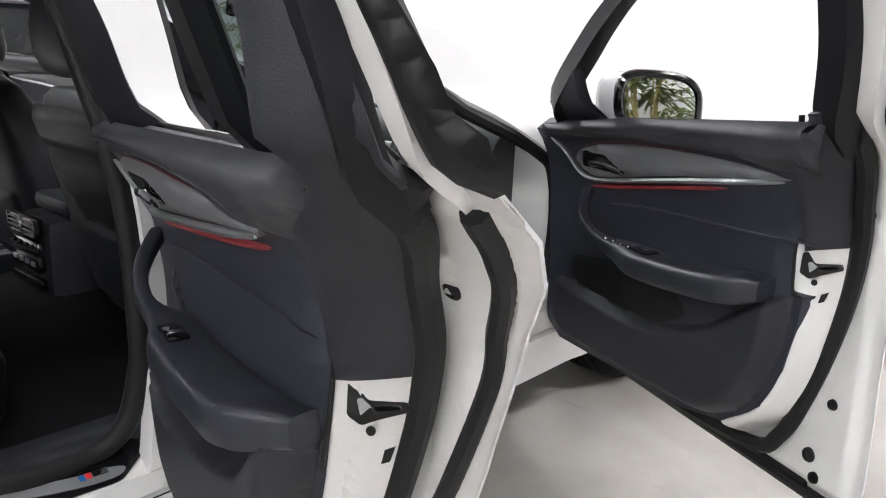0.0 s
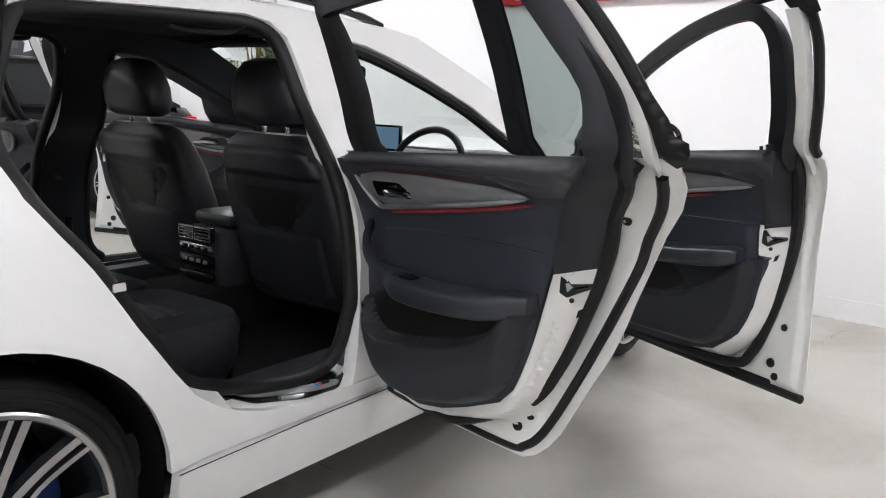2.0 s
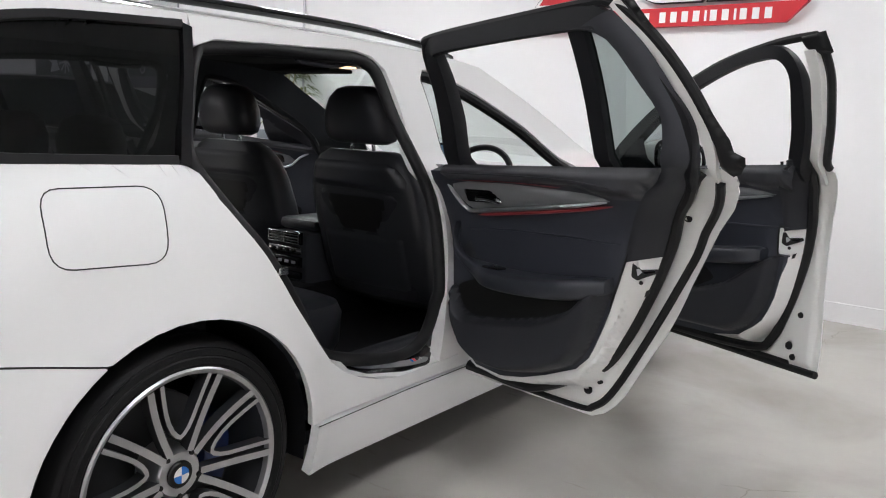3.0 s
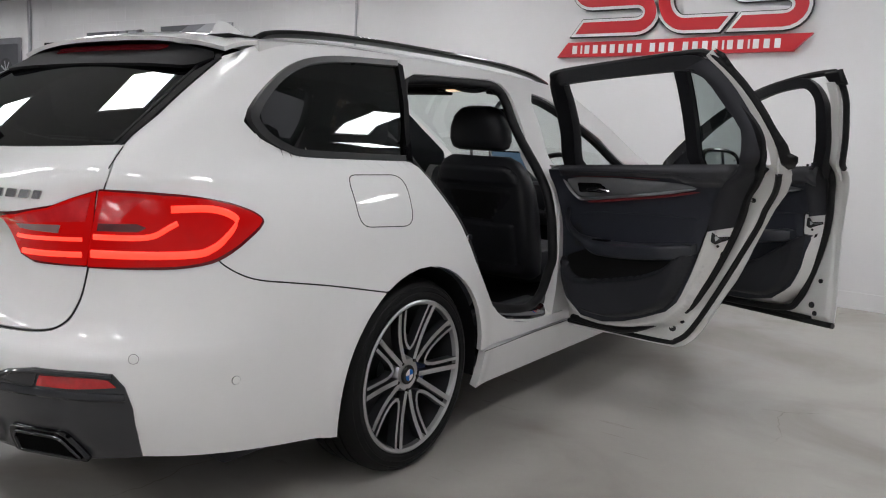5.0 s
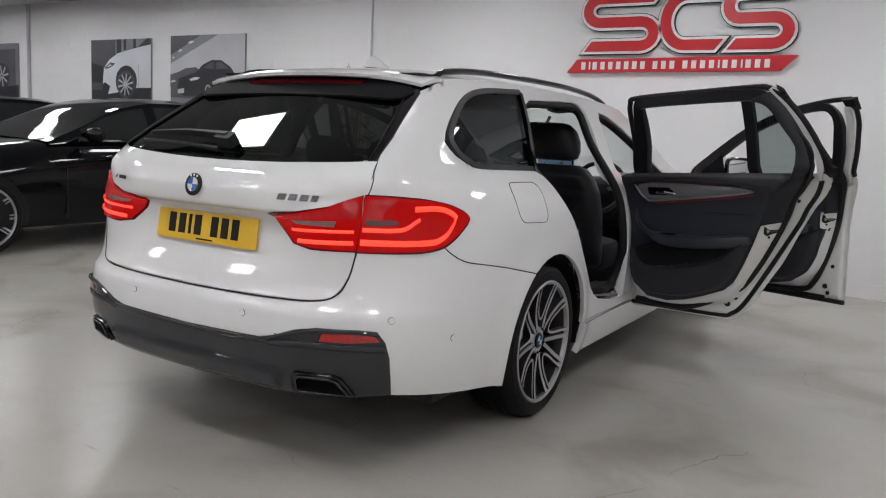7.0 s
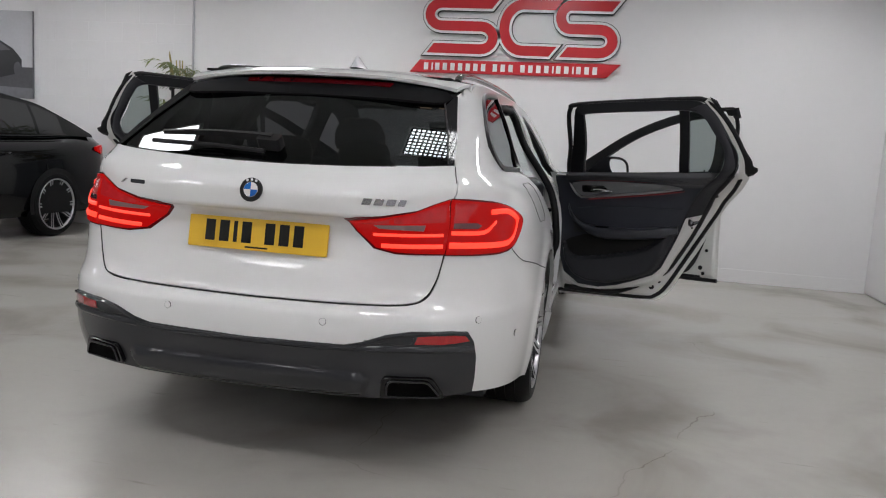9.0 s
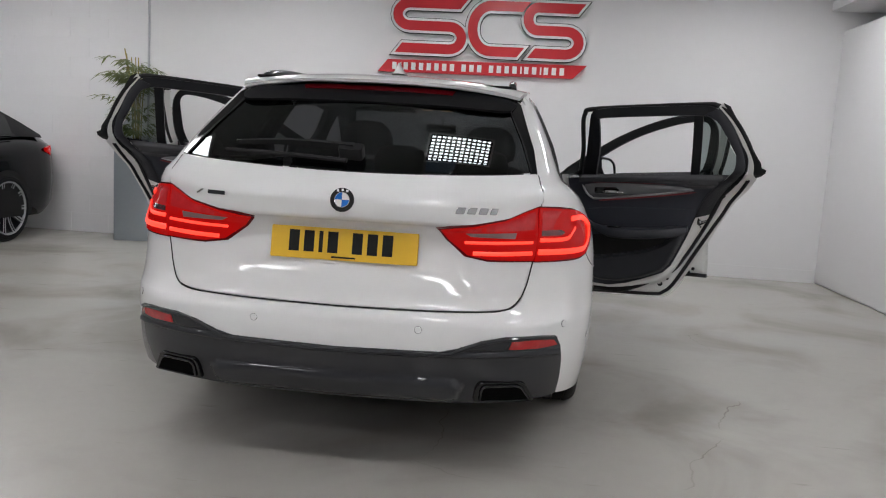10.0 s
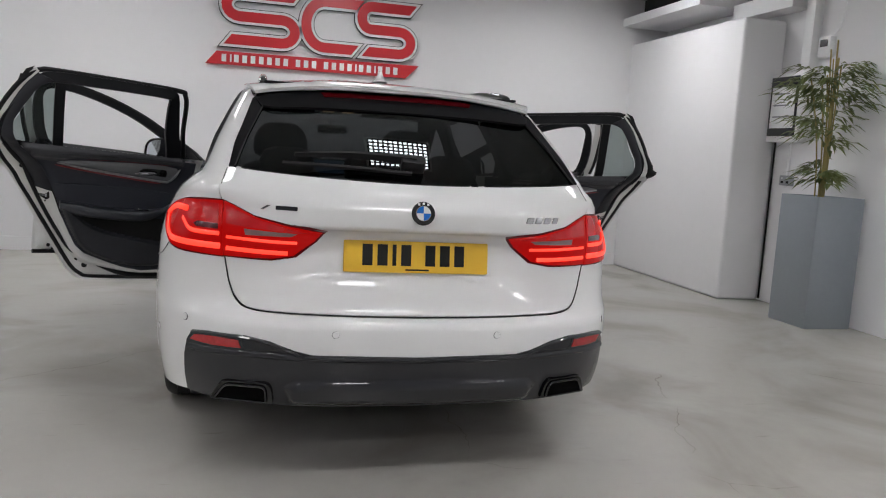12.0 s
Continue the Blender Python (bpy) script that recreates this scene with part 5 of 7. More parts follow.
def plaque_rim(name, s, z, outline, r, mat, parent, label="", mirror=1, d=0.0):
    """A round bead along a flat outline fixed on the body at (s, z)."""
    e = 0.01
    p = Vector(skin(s, z))
    du = (Vector(skin(s + e, z)) - Vector(skin(s - e, z))).normalized()
    n = du.cross(Vector(skin(s, z + e)) - Vector(skin(s, z - e))).normalized()
    dv = n.cross(du)
    line = [p + du * u + dv * v + n * d for u, v in outline]
    return tube(name, [(q.x * mirror, q.y, q.z) for q in line], r, mat, parent, closed=True, k=8, label=label, up=(n.x * mirror, n.y, n.z))


def circle(r, n=28, cu=0.0, cv=0.0, a0=0.0, a1=2 * math.pi):
    return [(cu + r * math.cos(a0 + (a1 - a0) * i / n), cv + r * math.sin(a0 + (a1 - a0) * i / n)) for i in range(n)]


def rect(w, h, cu=0.0, cv=0.0, r=0.0):
    q = [(cu - w / 2, cv - h / 2), (cu + w / 2, cv - h / 2), (cu + w / 2, cv + h / 2), (cu - w / 2, cv + h / 2)]
    return rounded(q, r, 4) if r else q


S_SEAM, S_TIP = at_rear(0.66, 0.98), at_side(-0.645, 0.912)


def lamp_s(t):
    return S_SEAM + (S_TIP - S_SEAM) * t


def lamp_in(z, d=0.0):
    """The lamp's inner edge beside the tailgate."""
    return at_rear(0.662 - 0.006 * step(0.9, 0.8, z) + d, z)


for m in (1, -1):
    lamp = panel("tail_lamp", rounded([(lamp_in(0.792), 0.792), (lamp_in(0.86), 0.86), (lamp_in(0.93), 0.93), (lamp_in(0.986), 0.986), (lamp_s(0.25), 0.985), (lamp_s(0.55), 0.976), (lamp_s(0.80), 0.955), (lamp_s(0.94), 0.932), (lamp_s(1.0), 0.910), (lamp_s(0.95), 0.888), (lamp_s(0.76), 0.835), (lamp_s(0.62), 0.806), (lamp_s(0.42), 0.793)], [0.003, 0.0, 0.0, 0.003] + [0.04] * 9, 4),
                 0.025, lifted(0.003, m), M_BRAKE, car, 0.02, "lit red tail lamp wrapping round the rear corner", flip=m < 0)
    panel("lens", rounded([(lamp_in(0.797, 0.001), 0.797), (lamp_in(0.86, 0.001), 0.86), (lamp_in(0.93, 0.001), 0.93), (lamp_in(0.982, 0.001), 0.982), (lamp_s(0.25), 0.978), (lamp_s(0.55), 0.969), (lamp_s(0.79), 0.948), (lamp_s(0.92), 0.927), (lamp_s(0.975), 0.909), (lamp_s(0.93), 0.892), (lamp_s(0.74), 0.841), (lamp_s(0.60), 0.813), (lamp_s(0.42), 0.801)], [0.003, 0.0, 0.0, 0.003] + [0.04] * 9, 4),
          0.025, lifted(0.009, m), M_LAMPRED, lamp, 0.008, "red lens", flip=m < 0)
    inner_lamp = rears([(0.653, 0.794), (0.659, 0.984), (0.62, 0.968), (0.56, 0.940), (0.45, 0.917), (0.318, 0.900), (0.35, 0.858), (0.42, 0.802), (0.50, 0.790)])
    gate_lamp = panel("tailgate_lamp", inner_lamp, 0.025, lifted(0.003, m), M_BRAKE, car, 0.02, "lit red tailgate lamp tapering inwards", flip=m < 0)
    panel("lens", rears([(0.6525, 0.799), (0.6565, 0.981), (0.61, 0.960), (0.55, 0.932), (0.45, 0.910), (0.335, 0.896), (0.36, 0.860), (0.43, 0.808), (0.50, 0.798)]), 0.025, lifted(0.009, m), M_LAMPRED, gate_lamp, 0.008, "red lens", flip=m < 0)
    panel("upper_lens", rears([(0.647, 0.905), (0.648, 0.968), (0.60, 0.946), (0.55, 0.926), (0.45, 0.906), (0.36, 0.893), (0.44, 0.893), (0.55, 0.897)]), 0.03, lifted(0.0105, m), M_LAMPBASE, gate_lamp, 0.003, "dark red upper lens", flip=m < 0)
    panel("reversing_lens", rears([(0.585, 0.873), (0.59, 0.893), (0.52, 0.890), (0.42, 0.888), (0.44, 0.874)]), 0.03, lifted(0.011, m), M_LAMPCLEAR, gate_lamp, 0.003, "greyish clear reversing lens", flip=m < 0)
    panel("upper_lens", [(lamp_in(0.90, 0.01), 0.90), (lamp_in(0.972, 0.01), 0.972), (lamp_s(0.20), 0.971), (lamp_s(0.28), 0.966), (lamp_s(0.20), 0.945), (lamp_s(0.12), 0.92), (lamp_s(0.09), 0.90)], 0.03, lifted(0.0105, m), M_LAMPBASE, lamp, 0.003, "dark red upper lens", flip=m < 0)
    for line, r in (([(lamp_s(0.40), 0.937), (lamp_s(0.62), 0.938), (lamp_s(0.74), 0.925), (lamp_s(0.78), 0.905), (lamp_s(0.70), 0.870), (lamp_s(0.60), 0.842), (lamp_s(0.45), 0.829), (lamp_in(0.829, 0.008), 0.829)], 0.010),
                    ([(lamp_s(0.42), 0.905), (lamp_s(0.36), 0.893), (lamp_s(0.28), 0.876), (lamp_s(0.18), 0.870), (lamp_in(0.87, 0.008), 0.870)], 0.007)):
        tube("light_bar", [lifted(0.0115, m)(s, z) for s, z in smooth_line(line, 5)], r, M_LAMPGLOW, lamp, k=8, sx=0.3, sy=1.0, up=(0.15, 0.1, 1), label="glowing light bar")
    for line, r in ((rears([(0.645, 0.862), (0.55, 0.858), (0.42, 0.852)]), 0.005), (rears([(0.645, 0.825), (0.55, 0.821), (0.45, 0.816)]), 0.007)):
        tube("light_bar", [lifted(0.0115, m)(s, z) for s, z in smooth_line(line, 5)], r, M_LAMPGLOW, gate_lamp, k=8, sx=0.3, sy=1.0, up=(0, 0.1, 1), label="glowing light bar")
    panel("bumper_reflector", rears([(0.590, 0.503), (0.600, 0.529), (0.68, 0.533), (0.738, 0.531), (0.754, 0.509), (0.68, 0.503)]), 0.03, lifted(0.010, m), M_REFLECTOR, car, 0.006, "red bumper reflector", flip=m < 0)
    seam("insert_crease", smooth_line(rears([(0.43, 0.508), (0.50, 0.500), (0.575, 0.500), (0.592, 0.535)]), 5), M_INK, car, 0.0015, m, d=0.0075)
    tube("insert_ledge", [lifted(0.007, m)(q, z) for q, z in smooth_line(rears([(0.40, 0.478), (0.52, 0.484), (0.66, 0.486), (0.765, 0.482)]), 5)], 0.009, M_DARK, car, k=8, sx=0.8, sy=1.3, up=(0, 0.2, 1))
    # exhaust tip: trapezoid in a dark surround, the hollow's shade a flat black plate
    s = at_rear(0.58, 0.352)
    ex = plaque("exhaust_surround", s, 0.352, rounded([(-0.102, -0.044), (0.122, -0.044), (0.074, 0.032), (0.052, 0.041), (-0.090, 0.041), (-0.102, 0.018)], 0.012, 4), 0.016, M_PIANO, car, "gloss black exhaust surround", m, -0.002)
    tip_line = rounded([(-0.080, -0.035), (0.102, -0.035), (0.060, 0.021), (0.042, 0.028), (-0.074, 0.028), (-0.083, 0.012)], 0.010, 4)
    plaque("exhaust_mouth", s, 0.352, tip_line, 0.003, M_VOID, ex, "", m, 0.013)
    plaque_rim("exhaust_tip", s, 0.352, tip_line, 0.0045, M_EXHAUST, ex, "dark chrome exhaust tip", m, 0.017)
    panel("clear_lens", [(lamp_in(0.884, 0.012), 0.884), (lamp_in(0.902, 0.012), 0.902), (lamp_s(0.19), 0.903), (lamp_s(0.24), 0.894), (lamp_s(0.19), 0.884)], 0.03, lifted(0.011, m), M_LAMPDIM, lamp, 0.003, "smoked clear lens", flip=m < 0)
    for x, z in ((0.285, 0.556), (0.778, 0.577)):
        plaque("parking_sensor", at_rear(x, z), z, circle(0.0125, 20), 0.002, M_PLASTIC, car, "", m)
        plaque("parking_sensor_face", at_rear(x, z), z, circle(0.0116, 20), 0.003, M_WHITE, car, "", m)
    plaque("parking_sensor", at_side(-0.753, 0.494), 0.494, circle(0.012, 20), 0.002, M_PLASTIC, car, "", m)
    plaque("parking_sensor_face", at_side(-0.753, 0.494), 0.494, circle(0.0112, 20), 0.003, M_WHITE, car, "", m)
    # shut lines
    seam("shut_line", rears([(0.655, 1.09), (0.671, 1.04), (0.671, 0.985)]), M_INK, car, 0.0016, m)
    seam("shut_line", rears([(0.655, 0.80)] + smooth_line([(0.648, 0.76), (0.635, 0.703), (0.607, 0.649), (0.55, 0.6265), (0.4, 0.6185), (0.2, 0.6145), (0.0, 0.6125)], 6)), M_INK, car, 0.0022, m)
    seam("shut_line", sides(smooth_line([(-0.80, 0.84), (-0.775, 0.80), (-0.70, 0.759), (-0.58, 0.7365), (-0.45, 0.714), (-0.213, 0.666)], 6)), M_INK, car, 0.0022, m)
    seam("shut_line", sides([(0.40, 0.353), (0.8, 0.353), (1.2, 0.353)]), M_INK, car, 0.0015, m, d=0.012)
    # window frames of the quarter glass
    panel("quarter_window", sides(QWIN), 0.06, lifted(-0.004, m), M_PRIVACY, car, 0, "dark tinted quarter window", flip=m < 0)
    ring = smooth_line(QWIN, 5)
    bm = bmesh.new()
    fn = lifted(0.001, m)
    ring = [(y + (-0.20 - y) * g, z + (1.24 - z) * g) for k, (y, z) in enumerate(ring) for g in [0.04 + 0.05 * math.exp(-((k / len(ring) - 0.38) / 0.15) ** 2)]]
    sweep(bm, [fn(at_side(y, z), z) for y, z in ring], [(-0.013, -0.004), (0.013, -0.004), (0.010, 0.006), (-0.010, 0.006)], up=(m, 0, 0.3), scale=lambda t: 1 + 0.6 * math.exp(-((t - 0.38) / 0.15) ** 2))
    bmesh.ops.recalc_face_normals(bm, faces=bm.faces)
    part("quarter_window_trim", bm, M_SATIN, car, "satin black window surround")
    bm = bmesh.new()
    sweep(bm, [fn(at_side(y, z), z) for y, z in [(0.10, 1.06), (0.135, 1.16), (0.175, 1.27), (0.222, 1.41)]], [(-0.016, -0.02), (0.016, -0.02), (0.014, 0.005), (-0.014, 0.005)], up=(m, 0, 0.3))
    bmesh.ops.recalc_face_normals(bm, faces=bm.faces)
    part("rear_pillar_trim", bm, M_PIANO, car)
    # door opening seals
    fn2 = lifted(-0.028, m)
    upper = [(0.985, 0.68), (0.99, 0.95), (0.992, 1.2), (0.97, 1.35), (0.93, 1.39), (0.86, 1.403), (0.55, 1.395), (0.30, 1.377), (0.238, 1.35), (0.166, 1.2), (0.142, 1.09), (0.162, 0.98), (0.245, 0.852), (0.332, 0.715)]
    lower = [(0.882, 0.405, 0.605), (0.865, 0.455, 0.545), (0.847, 0.53, 0.502), (0.842, 0.66, 0.464), (0.858, 0.80, 0.442), (0.852, 0.91, 0.444), (0.866, 0.965, 0.49), (0.885, 0.985, 0.59)]
    tube("opening_seal", smooth_line([fn2(at_side(y, z), z) for y, z in upper] + [(m * x, y, z) for x, y, z in lower], 5, True), 0.021, M_RUBBER, car, closed=True, k=10, up=(m, 0, 0), label="black rubber door opening seal")
    loop = [(1.20, 0.56), (1.26, 0.46), (1.34, 0.437), (2.1, 0.437), (2.25, 0.48), (2.32, 0.60), (2.33, 0.85), (2.28, 0.92), (2.1, 1.02), (1.8, 1.18), (1.5, 1.30), (1.32, 1.355), (1.20, 1.368), (1.175, 1.33), (1.185, 1.1), (1.205, 0.95)]
    tube("opening_seal", [fn2(at_side(y, z), z) for y, z in smooth_line(loop, 4, True)], 0.021, M_RUBBER, car, closed=True, k=8, up=(m, 0, 0), label="black rubber door opening seal")
    # roof rail
    line = [(0.885, -0.40, -0.004), (0.885, -0.33, 0.014), (0.89, -0.1, 0.024), (0.90, 0.5, 0.030), (0.905, 1.0, 0.030), (0.91, 1.32, 0.022), (0.91, 1.48, 0.0)]
    tube("roof_rail", [(m * roof_fn(u, y)[0], y, roof_fn(u, y)[2] + d) for u, y, d in smooth_line(line, 6)], 0.016, M_GLOSSBLACK, car, k=10, sx=1.0, sy=0.85, label="gloss black roof rail")
    # front door-gap hinge plate on the pillar and striker
    plaque("door_hinge", at_side(1.085, 0.62), 0.62, rect(0.05, 0.04, 0, 0, 0.006), 0.03, M_WHITE_IN, car, "", m)
    plaque("door_check", at_side(1.085, 0.80), 0.80, rect(0.05, 0.022, 0, 0, 0.006), 0.045, M_INK, car, "", m)
    plaque("striker", at_side(0.285, 0.80), 0.80, rect(0.03, 0.02, 0, 0, 0.005), 0.02, M_CHROME, car, "chrome door striker", m, -0.02)
    # sill plate
    def sill_fn(y, v, m=m, d=0.0):
        return m * (0.915 - 0.165 * v + 0.003), y, 0.400 + 0.086 * v + d
    panel("sill_top", [(0.55, 0.35), (0.60, 0.15), (0.68, 0.04), (0.76, 0), (1.10, 0), (1.10, 0.40), (1.0, 0.42), (0.83, 0.38), (0.66, 0.46), (0.56, 0.50)], 0.06, sill_fn, M_WHITE_IN, car, 0, flip=m < 0)
    panel("sill_inner", [(0.44, 0.3), (0.54, 0.42), (0.66, 0.42), (0.83, 0.34), (1.0, 0.38), (1.12, 0.3), (1.12, 1.2), (0.44, 1.2)], 0.06, lambda y, v, m=m: (m * (0.915 - 0.165 * v), y, 0.404 + 0.080 * v - 0.06 * step(0.5, 1.2, v)), M_PLASTIC, car, 0, "black plastic inner sill", flip=m < 0)
    for name, outline, mat, lift, label in (("sill_plate", rounded([(0.582, 0.84), (0.605, 0.53), (0.667, 0.26), (0.808, 0.05), (0.929, 0.02), (1.003, 0.30), (0.99, 0.45), (0.83, 0.40), (0.66, 0.50), (0.60, 0.70)], 0.03), M_GLOSSBLACK, 0.005, "black sill plate"),
                                            ("sill_strip", smooth_line([(0.618, 0.56), (0.678, 0.34), (0.822, 0.130), (0.917, 0.07), (0.945, 0.14), (0.915, 0.20), (0.833, 0.25), (0.69, 0.46), (0.635, 0.60)], 4, True), M_BLADE, 0.008, "satin grey sill strip")):
        panel(name, outline, 0.04, lambda y, v, m=m, q=lift: sill_fn(y, v, m, q), mat, car, 0.004, label, flip=m < 0)
    for k, (c, w) in enumerate(((M_BLUE, 0.010), (M_RED, 0.010), (M_CHROME, 0.028))):
        y0 = 0.862 + (0.0, 0.012, 0.024)[k]
        panel("sill_emblem", [(y0, 0.14), (y0 + w, 0.13), (y0 + w, 0.20), (y0, 0.21)], 0.02, lambda y, v, m=m: sill_fn(y, v, m, 0.0105), c, car, 0, flip=m < 0)
    # painted return between the rear edge of the opening and its seal
    edge_a = [[curve([(i / 5, p[j]) for i, p in enumerate([(0.912, 0.275, 0.78), (0.917, 0.33, 0.69), (0.920, 0.394, 0.60), (0.922, 0.454, 0.523), (0.921, 0.505, 0.485), (0.920, 0.56, 0.456)])]) for j in range(3)],
              [curve([(i / 5, p[j]) for i, p in enumerate([(0.865, 0.295, 0.77), (0.865, 0.347, 0.685), (0.858, 0.405, 0.60), (0.850, 0.460, 0.545), (0.846, 0.51, 0.515), (0.842, 0.56, 0.496)])]) for j in range(3)]]
    panel("sill_return", [(0, 0), (1, 0), (1, 1), (0, 1)], 0.12, lambda t, s, m=m: (m * (edge_a[0][0](t) * (1 - s) + edge_a[1][0](t) * s), edge_a[0][1](t) * (1 - s) + edge_a[1][1](t) * s, edge_a[0][2](t) * (1 - s) + edge_a[1][2](t) * s), M_WHITE_IN, car, 0.004, flip=m < 0)

flap = rounded([(-0.288, 1.024), (-0.012, 1.022), (-0.044, 0.860), (-0.304, 0.872)], 0.05, 5)
flap = [p for k, p in enumerate(flap) for p in ([p] if k % 6 != 5 else [p, tuple((a + b) / 2 for a, b in zip(p, flap[(k + 1) % len(flap)]))])]
seam("fuel_flap", sides(flap + flap[:2]), M_INK, car, 0.0015)

# spoiler, brake light, wiper, fin
band = [(0.0, 1.330), (0.3, 1.327), (0.50, 1.318), (0.536, 1.322), (0.556, 1.346), (0.53, 1.366), (0.3, 1.402), (0.0, 1.408)]
out = rears(band) + rears([(-x, z) for x, z in reversed(band[1:-1])])
panel("spoiler_underside", out, 0.04, lifted(0.004), M_MATT, car, 0.01, "black spoiler underside")
bl = [(0.0, 1.379), (0.2, 1.377), (0.30, 1.373), (0.31, 1.388), (0.2, 1.395), (0.0, 1.397)]
out = rears(bl) + rears([(-x, z) for x, z in reversed(bl[1:-1])])
panel("high_brake_light", out, 0.04, lifted(0.008), M_BRAKE, car, 0.004, "long dark red high brake light")


def spoiler_fn(u, v):
    """The white lip: carries the roof on and turns down at its rear edge."""
    x, y, z = roof_fn(u, -0.445)
    k = abs(u) ** 3
    x1, y1, z1 = x * (1 - 0.05 * v), -0.578 + 0.030 * u * u, 1.424 - 0.044 * k
    return x1, y + (y1 - y) * v, z + 0.001 + (z1 - z) * max(0, v) ** 1.8
panel("spoiler", [(-0.985, 0), (0.985, 0), (0.985, 1), (-0.985, 1)], 0.05, spoiler_fn, [M_WHITE, M_MATT], car, 0.014, "white roof spoiler lip", flip=True)
arm = [lifted(0.035)(at_rear(x, z), z) for x, z in smooth_line([(0.0, 1.122), (-0.08, 1.127), (-0.25, 1.131), (-0.43, 1.122)], 5)]
bm = bmesh.new()
sweep(bm, arm, [(-0.011, -0.014), (0.011, -0.014), (0.008, 0.012), (-0.008, 0.014)], up=(0, -0.6, 0.8), scale=lambda t: 1.25 - 0.75 * t)
bmesh.ops.recalc_face_normals(bm, faces=bm.faces)
wiper = part("wiper_arm", bm, M_RUBBER, car, "black rear wiper")
plaque("wiper_pivot", at_rear(-0.005, 1.118), 1.118, rounded([(-0.05, -0.02), (0.035, -0.025), (0.04, 0.02), (-0.05, 0.026)], 0.012), 0.045, M_RUBBER, wiper)
tube("wiper_blade", [lifted(0.012)(at_rear(x, z), z) for x, z in smooth_line([(-0.02, 1.094), (-0.25, 1.104), (-0.47, 1.108)], 5)], 0.009, M_RUBBER, wiper, k=6)
bm = bmesh.new()
loft(bm, [superellipse(0, -0.06 + 0.02 * t, roof_fn(0, 0)[2] - 0.004 + h, w, l, 2.2, 20) for t, h, w, l in ((0, 0, 0.035, 0.10), (0, 0.012, 0.024, 0.085), (-1, 0.035, 0.011, 0.055), (-1.8, 0.052, 0.004, 0.022))])
part("roof_aerial", bm, M_WHITE, car, "white shark-fin aerial")

# plate, badges
pz = 0.812
plate = plaque("number_plate", 0.0, pz, rect(0.52, 0.111, 0, 0, 0.006), 0.006, M_PLATE, car, "yellow number plate with plain dark bars", 1, 0.012)
x = -0.195
for k in range(7):
    w = 0.036 if k not in (2,) else 0.014
    plaque("plate_bar", 0.0, pz, rect(w, 0.074, x + w / 2, 0.006), 0.002, M_INK, plate, "", 1, 0.0178)
    x += w + 0.017 + (0.034 if k == 3 else 0)
plaque("plate_line", 0.0, pz, rect(0.085, 0.006, 0.0, -0.045), 0.001, M_INK, plate, "", 1, 0.0178)
bz = 0.974
badge = plaque("round_badge", 0.0, bz, circle(0.041, 40), 0.006, M_INK, car, "round enamel badge in black, blue and white", 1, 0.0)
plaque("badge_ring", 0.0, bz, circle(0.0265, 36), 0.002, M_CHROME, badge, "", 1, 0.0058)
for k in range(4):
    a = math.pi / 2 * k
    plaque("badge_quarter", 0.0, bz, [(0, 0)] + circle(0.0245, 10, a0=a, a1=a + math.pi / 2 * 1.1)[:10] + [(0.0245 * math.cos(a + math.pi / 2), 0.0245 * math.sin(a + math.pi / 2))], 0.001, M_BLUE if k % 2 else M_ENAMEL, badge, "", 1, 0.0078)
for k in range(3):
    plaque("badge_mark", 0.0, bz, rect(0.008, 0.008, -0.016 + 0.016 * k, 0.031 + (0.003 if k == 1 else 0)), 0.001, M_ENAMEL, badge, "", 1, 0.0058)
x = 0.385
for k, w in enumerate((0.030, 0.030, 0.030, 0.024)):
    z = bz - 0.012
    outl = rounded([(-w / 2 - 0.004, -0.011), (w / 2 - 0.004, -0.011), (w / 2 + 0.004, 0.011), (-w / 2 + 0.004, 0.011)], 0.003, 3)
    plaque("model_badge", at_rear(x + w / 2, z), z, outl, 0.004, M_BADGE, car, "silver model badge", 1)
    plaque("model_badge_slot", at_rear(x + w / 2, z), z, rect(w * 0.5, 0.005, 0.002, 0.005), 0.001, M_ALLOYDARK, car, "", 1, 0.0035)
    x += w + 0.008
plaque("drive_badge", at_rear(-0.47, bz), bz - 0.004, rect(0.075, 0.014, 0.012, 0, 0.003), 0.003, M_DARK, car, "small dark drive badge", 1)
plaque("drive_badge_mark", at_rear(-0.525, bz), bz - 0.004, [(-0.02, -0.008), (-0.008, -0.008), (0.018, 0.008), (0.004, 0.008)], 0.003, M_CHROME, car, "", 1)
# diffuser accents on the dark insert
for z, x0, x1, r in ((0.345, -0.30, 0.30, 0.008), (0.462, -0.40, 0.40, 0.006)):
    tube("diffuser_ridge", [lifted(0.006)(at_rear(x0 + (x1 - x0) * i / 20, z), z + 0.012 * (abs(i - 10) / 10) ** 3) for i in range(21)], r, M_DARK, car, k=8, up=(0, 0, 1), sx=1.2, sy=0.8)

# ---- inside of the car ----
box("cabin_floor", (0, 1.35, 0.315), (1.62, 2.2, 0.09), M_CARPET, car, 0.02, "black carpeted cabin floor")
box("load_floor", (0, -0.30, 0.56), (1.15, 1.2, 0.06), M_CARPET, car, 0.02, "black load floor")
box("tunnel", (0, 1.6, 0.42), (0.28, 1.4, 0.2), M_CARPET, car, 0.05)
box("firewall", (0, 2.62, 0.66), (1.4, 0.05, 0.62), M_PLASTIC, car, 0.01)
for m in (1, -1):
    box("cabin_side", (m * 0.78, 1.35, 0.37), (0.08, 2.2, 0.13), M_PLASTIC, car, 0.03)
    box("load_side", (m * 0.70, -0.34, 0.78), (0.12, 1.05, 0.52), M_CLOTH, car, 0.04)


